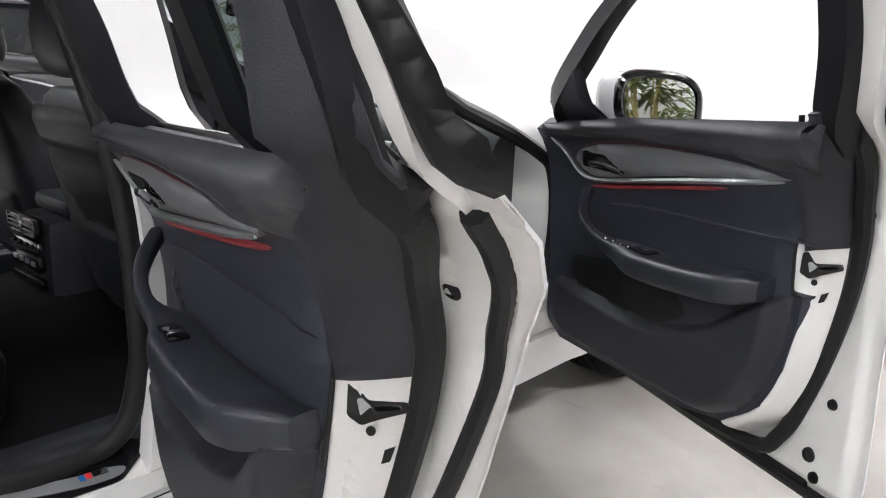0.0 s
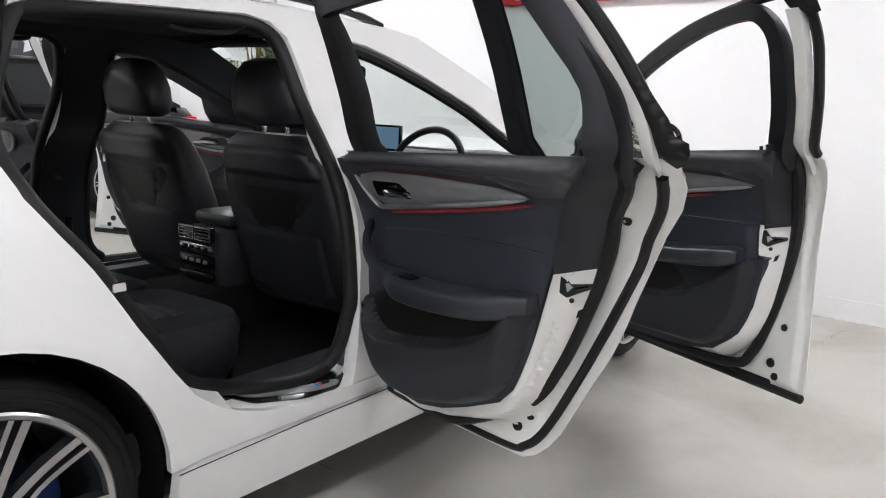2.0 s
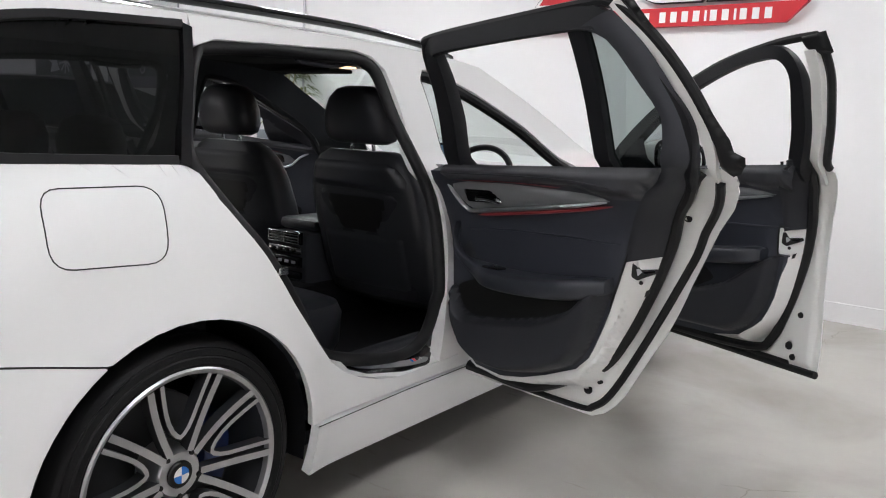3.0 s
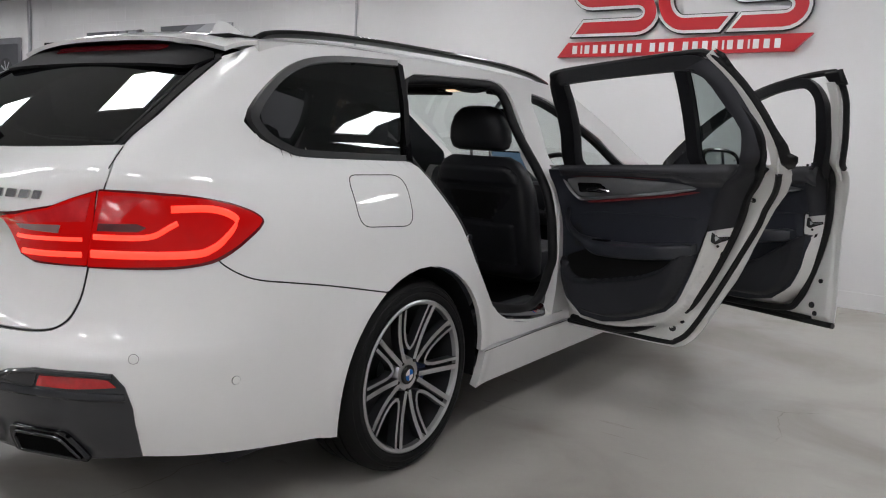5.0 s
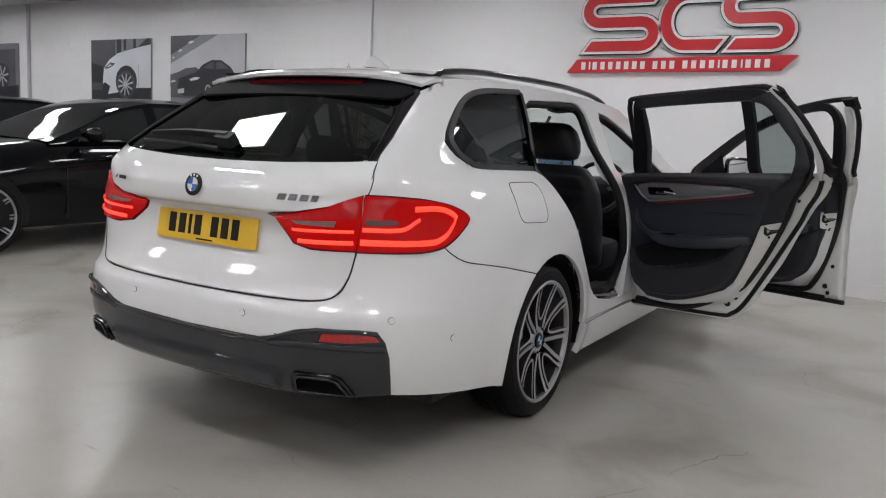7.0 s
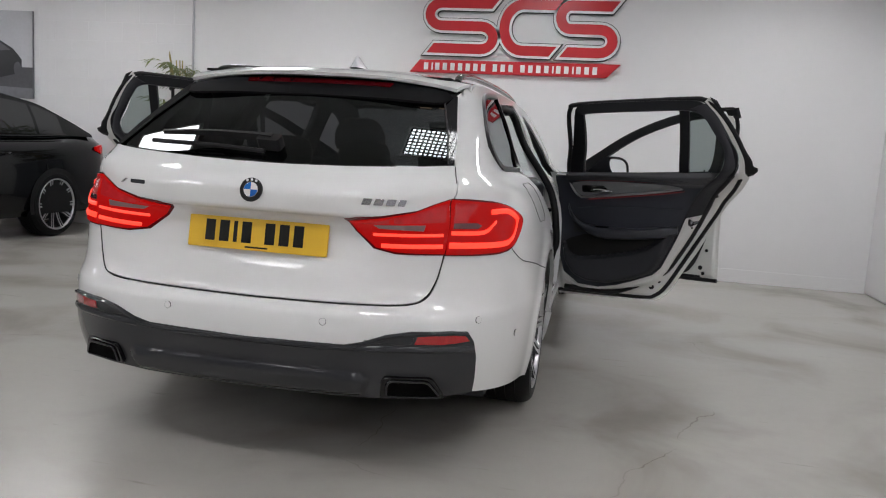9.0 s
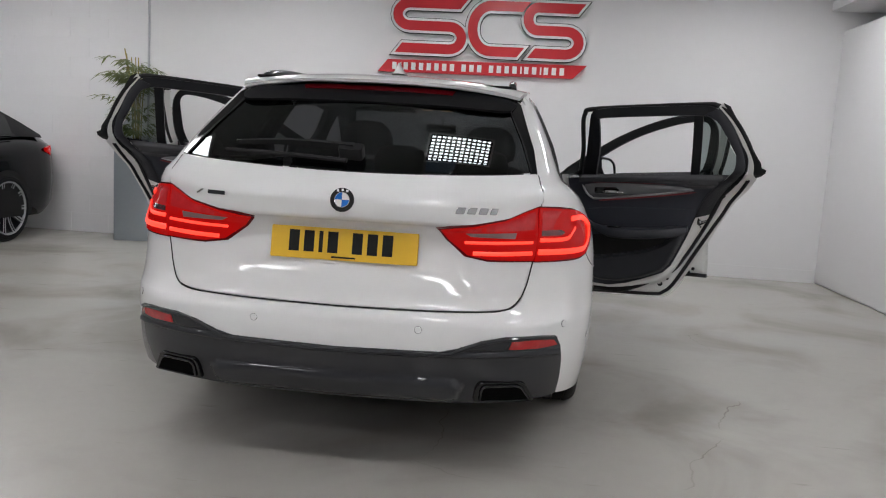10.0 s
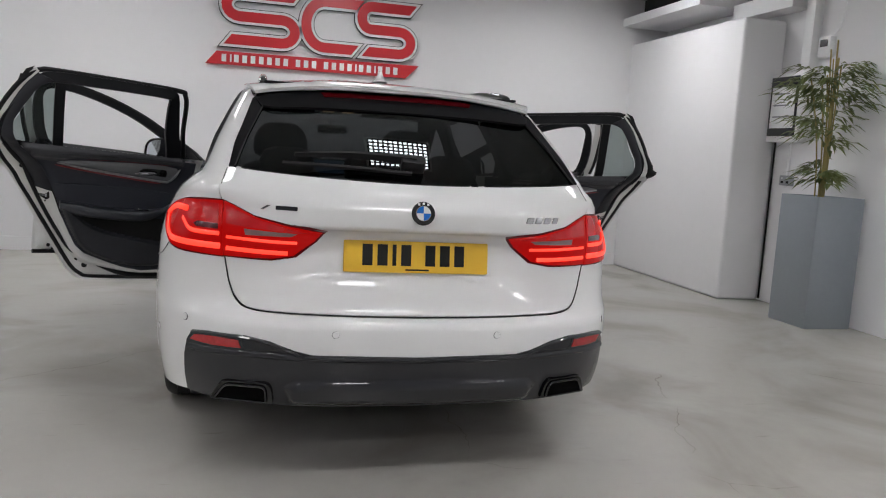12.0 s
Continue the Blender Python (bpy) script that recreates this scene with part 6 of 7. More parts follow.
def seat_ring(cx, cy, z, sx, sy, n=3.2, k=28):
    return superellipse(cx, cy, z, sx, sy, n, k)


def front_seat(parent, cx):
    seat = new("front_seat", None)
    seat.parent = parent
    seat["label"] = "black leather front seat"
    bm = bmesh.new()
    loft(bm, [seat_ring(cx, 1.335 - 0.30 * (z - 0.5), z, sx, sy) for z, sx, sy in ((0.47, 0.235, 0.05), (0.50, 0.268, 0.08), (0.60, 0.280, 0.095), (0.80, 0.284, 0.098), (0.92, 0.276, 0.09), (1.0, 0.25, 0.08), (1.05, 0.21, 0.064), (1.075, 0.16, 0.044))])
    part("backrest", bm, M_LEATHER, seat)
    # hard back with a map pocket and a black pad drawn as a recess
    def back(u, v):
        return cx + u, 1.335 - 0.30 * (v - 0.5) - 0.087 + 0.05 * (abs(u) / 0.26) ** 4, v

    def back_pad(name, outline, lift, mat, soft, label=""):
        inside = outline_distance(outline)

        def fn(u, v):
            x, y, z = back(u, v)
            return x, y - lift * math.sqrt(max(0, step(-0.0005, soft, inside(u, v)))), z
        panel(name, outline, 0.02, fn, mat, seat, 0.0, label)
    back_pad("upper_back", rounded([(-0.245, 0.925), (0.245, 0.925), (0.235, 0.985), (0.19, 1.035), (-0.19, 1.035), (-0.235, 0.985)], 0.04), 0.018, M_LEATHER, 0.03)
    back_pad("back_shell", rounded([(-0.24, 0.50), (0.24, 0.50), (0.25, 0.90), (0.16, 0.935), (-0.16, 0.935), (-0.25, 0.90)], 0.06), 0.010, M_PLASTIC, 0.02)
    # stands slightly proud of the shell; only its black colour suggests depth
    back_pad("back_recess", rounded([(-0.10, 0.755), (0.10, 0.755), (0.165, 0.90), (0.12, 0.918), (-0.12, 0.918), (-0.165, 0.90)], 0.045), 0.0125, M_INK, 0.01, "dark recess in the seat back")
    back_pad("map_pocket", rounded([(-0.205, 0.535), (0.205, 0.535), (0.215, 0.765), (-0.215, 0.765)], 0.03), 0.024, M_LEATHER, 0.02, "leather map pocket")
    bm = bmesh.new()
    loft(bm, [superellipse(cx, 1.60, z, sx, sy, 3.2, 28) for z, sx, sy in ((0.44, 0.22, 0.24), (0.48, 0.25, 0.27), (0.56, 0.255, 0.275), (0.60, 0.235, 0.255), (0.615, 0.18, 0.2))])
    part("cushion", bm, M_LEATHER, seat)
    bm = bmesh.new()
    loft(bm, [superellipse(cx, 1.155 - 0.1 * (z - 1.1) , z, sx, sy, 2.7, 28) for z, sx, sy in ((1.100, 0.12, 0.04), (1.115, 0.150, 0.068), (1.15, 0.162, 0.082), (1.21, 0.160, 0.082), (1.265, 0.138, 0.072), (1.30, 0.10, 0.055), (1.312, 0.055, 0.03))])
    part("headrest", bm, M_LEATHER, seat)
    for dx in (-0.055, 0.055):
        tube("headrest_post", [(cx + dx, 1.165, 1.04), (cx + dx, 1.155, 1.11)], 0.0075, M_CHROME, seat, k=12, label="chrome headrest post")
    return seat


for cx in (0.385, -0.385):
    front_seat(car, cx)

bench = new("rear_bench", None)
bench.parent = car
bench["label"] = "black leather rear bench"
for cx, w in ((0.40, 0.235), (-0.40, 0.235), (0.0, 0.165)):
    bm = bmesh.new()
    loft(bm, [superellipse(cx, 0.60, z, sx, sy, 4.0, 32) for z, sx, sy in ((0.38, w - 0.02, 0.24), (0.44, w, 0.275), (0.54, w + 0.002, 0.285), (0.575, w - 0.012, 0.27), (0.59, w - 0.05, 0.235))])
    part("cushion", bm, M_LEATHER, bench)
    bm = bmesh.new()
    loft(bm, [superellipse(cx, 0.20 - 0.30 * (z - 0.6), z, w + d, t, 4.0, 28) for z, d, t in ((0.54, -0.02, 0.06), (0.58, 0, 0.08), (0.85, 0, 0.08), (0.98, -0.015, 0.065), (1.01, -0.05, 0.045))])
    part("backrest", bm, M_LEATHER, bench)
    if w > 0.2:
        for k in range(5):
            tube("pleat", [(cx - 0.14, 0.46 + 0.055 * k, 0.592), (cx + 0.14, 0.46 + 0.055 * k, 0.592)], 0.012, M_LEATHER, bench, k=8, sx=1.6, sy=0.5)
    bm = bmesh.new()
    loft(bm, [superellipse(cx, 0.07, z, sx, sy, 2.8, 24) for z, sx, sy in ((1.02, 0.09, 0.03), (1.04, 0.125, 0.05), (1.10, 0.13, 0.055), (1.15, 0.11, 0.045), (1.17, 0.06, 0.025))])
    part("headrest", bm, M_LEATHER, bench)

console = new("centre_console", None)
console.parent = car
bm = bmesh.new()
add_box(bm, (0, 1.50, 0.60), (0.22, 0.72, 0.24), 0.03)
part("console_body", bm, M_PLASTIC, console)
bm = bmesh.new()
add_box(bm, (0, 1.40, 0.745), (0.215, 0.42, 0.05), 0.02)
part("armrest", bm, M_LEATHER, console)
for row, (zc, hh) in enumerate(((0.70, 0.055), (0.648, 0.03), (0.60, 0.045), (0.545, 0.03))):
    bm = bmesh.new()
    add_box(bm, (0, 1.128, zc), (0.19, 0.02, hh), 0.006)
    panel_ob = part("rear_panel", bm, M_CHROME if row == 1 else M_GLOSSBLACK, console, "chrome climate panel" if row == 1 else "gloss black rear panel")
    if row == 0:
        for cx in (-0.047, 0.047):
            bm = bmesh.new()
            for a, b, c, d in ((0, 0.022, 0.088, 0.004), (0, -0.022, 0.088, 0.004), (0.042, 0, 0.004, 0.044), (-0.042, 0, 0.004, 0.044)):
                add_box(bm, (cx + a, 1.116, zc + b), (c, 0.006, d), 0.001)
            part("vent_frame", bm, M_CHROME, panel_ob)
            for k in range(3):
                box("vent_slat", (cx, 1.117, zc - 0.012 + 0.012 * k), (0.078, 0.006, 0.003), M_ALLOYDARK, panel_ob, 0.001)
    if row in (1, 2):
        for k in range(4):
            box("button", (-0.06 + 0.04 * k, 1.1165, zc), (0.022, 0.005, 0.012), M_GLOSSBLACK if row == 1 else M_ALU, panel_ob, 0.002)

# dashboard, wheel, screen
bm = bmesh.new()
loft(bm, [[(x, 2.42 + 0.5 * c * (0.42 - 0.08 * abs(x)), 0.80 + 0.17 * s + (0.025 * math.exp(-((x - 0.37) / 0.16) ** 2) if s > 0 else 0)) for c, s in [(math.copysign(abs(math.cos(2 * math.pi * i / 20)) ** 0.6, math.cos(2 * math.pi * i / 20)), math.copysign(abs(math.sin(2 * math.pi * i / 20)) ** 0.6, math.sin(2 * math.pi * i / 20))) for i in range(20)]]
          for x in [-0.70 + 1.4 * k / 16 for k in range(17)]])
part("dashboard", bm, M_LEATHER, car, "black leather dashboard")
bm = bmesh.new()
add_box(bm, (0.0, 2.10, 1.035), (0.27, 0.02, 0.115), 0.008)
screen = part("display", bm, M_GLOSSBLACK, car, "wide display on the dashboard")
box("display_image", (0.0, 2.088, 1.035), (0.25, 0.004, 0.095), M_SCREEN, screen, 0.001)
wheel_c, tip = Vector((0.37, 1.97, 0.92)), Euler((radians(66), 0, 0)).to_matrix()
ring = [tuple(wheel_c + tip @ Vector((0.183 * math.cos(2 * math.pi * i / 40), 0.183 * math.sin(2 * math.pi * i / 40), 0))) for i in range(40)]
steering = tube("steering_wheel", ring, 0.015, M_LEATHER, car, closed=True, k=10, label="black leather steering wheel", up=(0, -0.9, 0.4))
bm = bmesh.new()
loft(bm, [[tuple(wheel_c + tip @ Vector((x * k, y * k, d))) for x, y in rounded([(-0.07, -0.05), (0.07, -0.05), (0.08, 0.04), (-0.08, 0.04)], 0.03)] for k, d in ((0.9, -0.05), (1.0, -0.02), (0.9, 0.0), (0.6, 0.012))])
part("airbag_cover", bm, M_PLASTIC, steering)
for a, b in (((-0.18, 0.0), (-0.06, 0.0)), ((0.06, 0.0), (0.18, 0.0)), ((0.0, -0.18), (0.0, -0.04))):
    tube("wheel_spoke", [tuple(wheel_c + tip @ Vector((*a, -0.012))), tuple(wheel_c + tip @ Vector((*b, -0.012)))], 0.012, M_ALU, steering, k=8)
bm = bmesh.new()
add_box(bm, (0.0, 1.86, 1.305), (0.22, 0.03, 0.062), 0.02, pose(0, 0, 0, -8, 0, 12))
part("inside_mirror", bm, M_GLOSSBLACK, car, "black interior mirror")
tube("mirror_stem", [(0, 1.88, 1.32), (0, 1.94, 1.375)], 0.012, M_PLASTIC, car)
for m in (1, -1):
    box("sun_visor", (m * 0.36, 1.60, 1.405), (0.40, 0.16, 0.018), M_CLOTH, car, 0.008)
    bm = bmesh.new()
    sweep(bm, smooth_line([(m * 0.60, 0.62, 1.385), (m * 0.565, 0.66, 1.36), (m * 0.565, 0.82, 1.36), (m * 0.60, 0.86, 1.385)], 5), ring_profile(0.009, 8))
    part("grab_handle", bm, M_PLASTIC, car)
box("roof_console", (0, 1.56, 1.432), (0.24, 0.22, 0.03), M_PLASTIC, car, 0.01)
for dx in (-0.065, 0.065):
    box("reading_lamp", (dx, 1.54, 1.414), (0.07, 0.045, 0.008), M_WARM, car, 0.003, "lit warm reading lamp")
box("headliner", (0, 0.45, 1.425), (1.06, 1.9, 0.01), M_CLOTH, car, 0.003, "black cloth headliner")

# ---- wall sign ----
sign = new("wall_sign", None)
tagged(sign, "raised red and white logo sign with a lettered strip", "sign")


def band_outline(line, half, cut=0.0):
    pts = [Vector(p) for p in line]
    left, right = [], []
    for i, p in enumerate(pts):
        a, b = pts[max(0, i - 1)], pts[min(len(pts) - 1, i + 1)]
        t = (b - a).normalized()
        n = Vector((-t.y, t.x))
        left.append(p + n * half)
        right.append(p - n * half)
    # slanted ends
    for side, sgn in ((left, 1), (right, -1)):
        for i in (0, -1):
            side[i] = side[i] + Vector(((side[i].y - pts[i].y) * 0.75, 0))
    return left, right


def band(name, line, half, grow, y0, y1, mat, label=""):
    pts = [Vector(p) for p in line]
    for i, j in ((0, 1), (-1, -2)):
        pts[i] = pts[i] + (pts[i] - pts[j]).normalized() * grow * 1.3
    left, right = band_outline(pts, half + grow)
    bm = bmesh.new()
    rows = [[bm.verts.new((q.x, y, q.y)) for q in side] for side, y in ((left, y0), (left, y1), (right, y1), (right, y0))]
    n = len(left)
    for a, b in ((0, 1), (1, 2), (2, 3), (3, 0)):
        for i in range(n - 1):
            bm.faces.new((rows[a][i], rows[a][i + 1], rows[b][i + 1], rows[b][i]))
    for i in (0, n - 1):
        bm.faces.new([r[i] for r in rows])
    bmesh.ops.recalc_face_normals(bm, faces=bm.faces)
    part(name, bm, mat, sign, label, smooth=False)


def bend(cx, cz, rx, rz, a0, a1, n=10):
    return [(cx + rx * math.cos(radians(a0 + (a1 - a0) * i / n)), cz + rz * math.sin(radians(a0 + (a1 - a0) * i / n))) for i in range(n + 1)]


ZB, ZM, ZT = 2.195, 2.425, 2.655
strokes = [[(-0.12, ZT), (-0.4, ZT)] + bend(-0.68, (ZT + ZM) / 2, 0.13, 0.115, 90, 270) + [(-0.4, ZM)] + bend(-0.26, (ZM + ZB) / 2, 0.13, 0.115, 90, -90) + [(-0.5, ZB), (-0.79, ZB)],
           [(0.53, ZT), (0.35, ZT)] + bend(0.17, (ZT + ZB) / 2, 0.19, 0.23, 90, 270, 16) + [(0.30, ZB), (0.49, ZB)],
           [(1.09, ZT), (0.85, ZT)] + bend(0.65, (ZT + ZM) / 2, 0.10, 0.115, 90, 270) + [(0.8, ZM)] + bend(0.95, (ZM + ZB) / 2, 0.13, 0.115, 90, -90) + [(0.8, ZB), (0.60, ZB)]]
for line in strokes:
    band("black_outline", line, 0.052, 0.030, WALL_Y - 0.012, WALL_Y - 0.045, M_INK)
    band("white_border", line, 0.052, 0.023, WALL_Y - 0.046, WALL_Y - 0.053, M_SIGNWHITE)
    band("red_band", line, 0.050, 0.0, WALL_Y - 0.054, WALL_Y - 0.060, M_RED)
bm = bmesh.new()
prism(bm, [(-1.0, 1.94), (1.045, 1.955), (1.18, 2.092), (-0.895, 2.07)], lambda u, v, d: (u, WALL_Y - 0.012 - d, v), 0.045)
part("red_strip", bm, M_RED, sign, "red slanted strip", smooth=False)
x = -0.845
for word in (9, 3, 11):
    for k in range(word):
        w = 0.046 if (word, k) not in ((9, 1), (11, 4), (11, 7)) else 0.016
        zc = 2.012 + 0.008 * x
        bm = bmesh.new()
        add_box(bm, (x + w / 2, WALL_Y - 0.0595, zc), (w, 0.004, 0.074), 0.001)
        part("letter_bar", bm, M_SIGNWHITE, sign, smooth=False)
        x += w + (0.0355 if w > 0.02 else 0.0235)
    x += 0.042
for px in (-0.6, 0.2, 0.9):
    bm = bmesh.new()
    add_box(bm, (px, WALL_Y - 0.006, 2.02), (0.03, 0.014, 0.03))
    part("fixing", bm, M_INK, sign, smooth=False)
    bm = bmesh.new()
    add_box(bm, (px - 0.1, WALL_Y - 0.006, ZB), (0.03, 0.014, 0.03))
    part("fixing", bm, M_INK, sign, smooth=False)

# ---- pictures on the wall ----
M_PHOTO = material("grey_photo_print", (0.22, 0.22, 0.24), 0.45, var=0.35, scale=1.2)
M_PHOTODARK = material("dark_photo_print", (0.03, 0.03, 0.034), 0.4, var=0.3, scale=3)
M_PHOTOLIGHT = material("pale_photo_print", (0.5, 0.5, 0.53), 0.45, var=0.12, scale=2)


def picture(x0, x1, z0, z1, shapes, label):
    ob = new("wall_picture", None)
    ob.location = (0, 0, 0)
    tagged(ob, label, "picture", "pictures along the wall")
    bm = bmesh.new()
    add_box(bm, ((x0 + x1) / 2, WALL_Y - 0.0145, (z0 + z1) / 2), (x1 - x0, 0.025, z1 - z0), 0.002)
    part("print", bm, M_PHOTO, ob)
    for k, (outline, mat) in enumerate(shapes):
        bm = bmesh.new()
        prism(bm, [(x0 + (x1 - x0) * u, z0 + (z1 - z0) * v) for u, v in outline], lambda u, v, d: (u, WALL_Y - 0.0272 - 0.0008 * k - d, v), 0.0006)
        part("printed_shape", bm, mat, ob, smooth=False)


def spokes(cu, cv, r, n, half, squash=0.8):
    """Outlines of the wheel spokes in a print."""
    out = []
    for k in range(n):
        a = 2 * math.pi * k / n + 0.2
        c, s = math.cos(a), math.sin(a)
        out.append([(cu + (x * c - y * s) * squash, cv + x * s + y * c) for x, y in ((0.02, -half), (r, -half * 1.5), (r, half * 1.5), (0.02, half))])
    return out


def oval(ru, rv, cu, cv, n=24):
    return [(cu + ru * math.cos(2 * math.pi * i / n), cv + rv * math.sin(2 * math.pi * i / n)) for i in range(n)]


D, G, L = M_PHOTODARK, M_PHOTO, M_PHOTOLIGHT
M_PHOTOMID = material("mid_grey_photo_print", (0.09, 0.09, 0.10), 0.45, var=0.4, scale=2.0)
M_PHOTOWHITE = material("white_photo_print", (0.68, 0.69, 0.74), 0.45, var=0.08, scale=2.0)
front = [([(0, 0), (1, 0), (1, 0.30), (0, 0.24)], D), ([(0, 0.24), (0, 1), (0.42, 1), (0.42, 0.6), (0.22, 0.45), (0.2, 0.24)], M_PHOTOMID),
         ([(0.0, 0.35), (0.0, 0.66), (0.2, 0.60), (0.21, 0.35)], D), ([(0.44, 0.78), (0.44, 1), (0.52, 1), (0.52, 0.82)], D), ([(0.56, 0.84), (0.56, 1), (0.60, 1), (0.60, 0.84)], D),
         ([(0.72, 0.86), (0.72, 1), (0.76, 1), (0.76, 0.87)], D),
         ([(0.20, 0.22), (0.21, 0.46), (0.23, 0.58), (0.32, 0.70), (0.46, 0.79), (0.66, 0.84), (0.84, 0.88), (1, 0.91), (1, 0.28), (0.80, 0.28), (0.42, 0.20), (0.30, 0.18)], M_PHOTOWHITE),
         ([(0.20, 0.21), (0.29, 0.17), (0.33, 0.30), (0.24, 0.36), (0.20, 0.33)], D), ([(0.235, 0.58), (0.34, 0.66), (0.42, 0.645), (0.36, 0.59), (0.26, 0.555)], M_PHOTOMID), ([(0.27, 0.585), (0.34, 0.635), (0.36, 0.61)], M_PHOTOWHITE),
         ([(0.80, 0.88), (0.94, 1.0), (1, 1), (1, 0.91)], D), ([(0.80, 0.30), (0.80, 0.62), (0.805, 0.62), (0.805, 0.30)], G),
         (oval(0.175, 0.235, 0.605, 0.375), D), (oval(0.148, 0.20, 0.60, 0.325), M_PHOTOMID), (oval(0.125, 0.172, 0.60, 0.325), D)]
front += [(o, L) for o in spokes(0.60, 0.325, 0.165, 10, 0.011, 0.74)] + [(oval(0.022, 0.03, 0.60, 0.325), L)]
picture(-8.95, -7.54, 1.45, 2.44, front, "grey photo print of a pale car's front wheel")
cars = [([(0, 0), (1, 0), (1, 0.36), (0, 0.36)], M_PHOTOMID), ([(0, 0.0), (1, 0.0), (1, 0.12), (0, 0.16)], G), ([(0, 0.62), (0.66, 1), (0, 1)], G), ([(0, 0.74), (0.42, 1), (0, 1)], M_PHOTOMID),
        ([(0.24, 0.90), (0.29, 0.93), (0.33, 0.915), (0.28, 0.885)], M_PHOTOWHITE), ([(0.10, 0.79), (0.14, 0.82), (0.17, 0.805), (0.13, 0.775)], M_PHOTOWHITE), ([(0.02, 0.70), (0.05, 0.72), (0.06, 0.705), (0.03, 0.69)], M_PHOTOWHITE),
        ([(0.66, 1), (0, 0.62), (0.0, 0.36), (1, 0.36), (1, 1)], L),
        ([(0.0, 0.30), (0.0, 0.47), (0.12, 0.51), (0.22, 0.56), (0.36, 0.57), (0.42, 0.52), (0.46, 0.40), (0.3, 0.28)], M_PHOTOMID),
        ([(0.10, 0.24), (0.12, 0.42), (0.24, 0.46), (0.36, 0.50), (0.46, 0.61), (0.58, 0.665), (0.70, 0.66), (0.82, 0.57), (0.90, 0.45), (0.90, 0.36), (0.84, 0.28), (0.60, 0.20), (0.40, 0.18), (0.2, 0.18)], D),
        ([(0.46, 0.56), (0.56, 0.635), (0.60, 0.63), (0.60, 0.54)], M_PHOTOMID), ([(0.63, 0.63), (0.70, 0.635), (0.80, 0.55), (0.63, 0.54)], M_PHOTOMID),
        ([(0.27, 0.41), (0.36, 0.44), (0.42, 0.43), (0.38, 0.40), (0.29, 0.385)], M_PHOTOWHITE), ([(0.01, 0.385), (0.07, 0.40), (0.08, 0.37), (0.01, 0.36)], L), ([(0.11, 0.27), (0.20, 0.285), (0.20, 0.22), (0.11, 0.21)], L),
        (oval(0.058, 0.12, 0.53, 0.25), D), (oval(0.042, 0.088, 0.53, 0.25), L), (oval(0.030, 0.066, 0.53, 0.25), M_PHOTOMID), (oval(0.035, 0.08, 0.865, 0.34), M_PHOTOMID)]
picture(-7.11, -5.63, 1.44, 2.46, cars, "grey photo print of dark cars in a showroom")
picture(-12.6, -10.95, 1.45, 2.44, [([(0, 0), (1, 0), (1, 0.30), (0, 0.22)], D), ([(0.1, 0.25), (0.1, 0.9), (0.95, 0.9), (0.95, 0.3)], M_PHOTOMID), (oval(0.14, 0.22, 0.7, 0.45), D)] + [(o, L) for o in spokes(0.7, 0.45, 0.18, 8, 0.012, 0.66)], "dark photo print of a wheel")


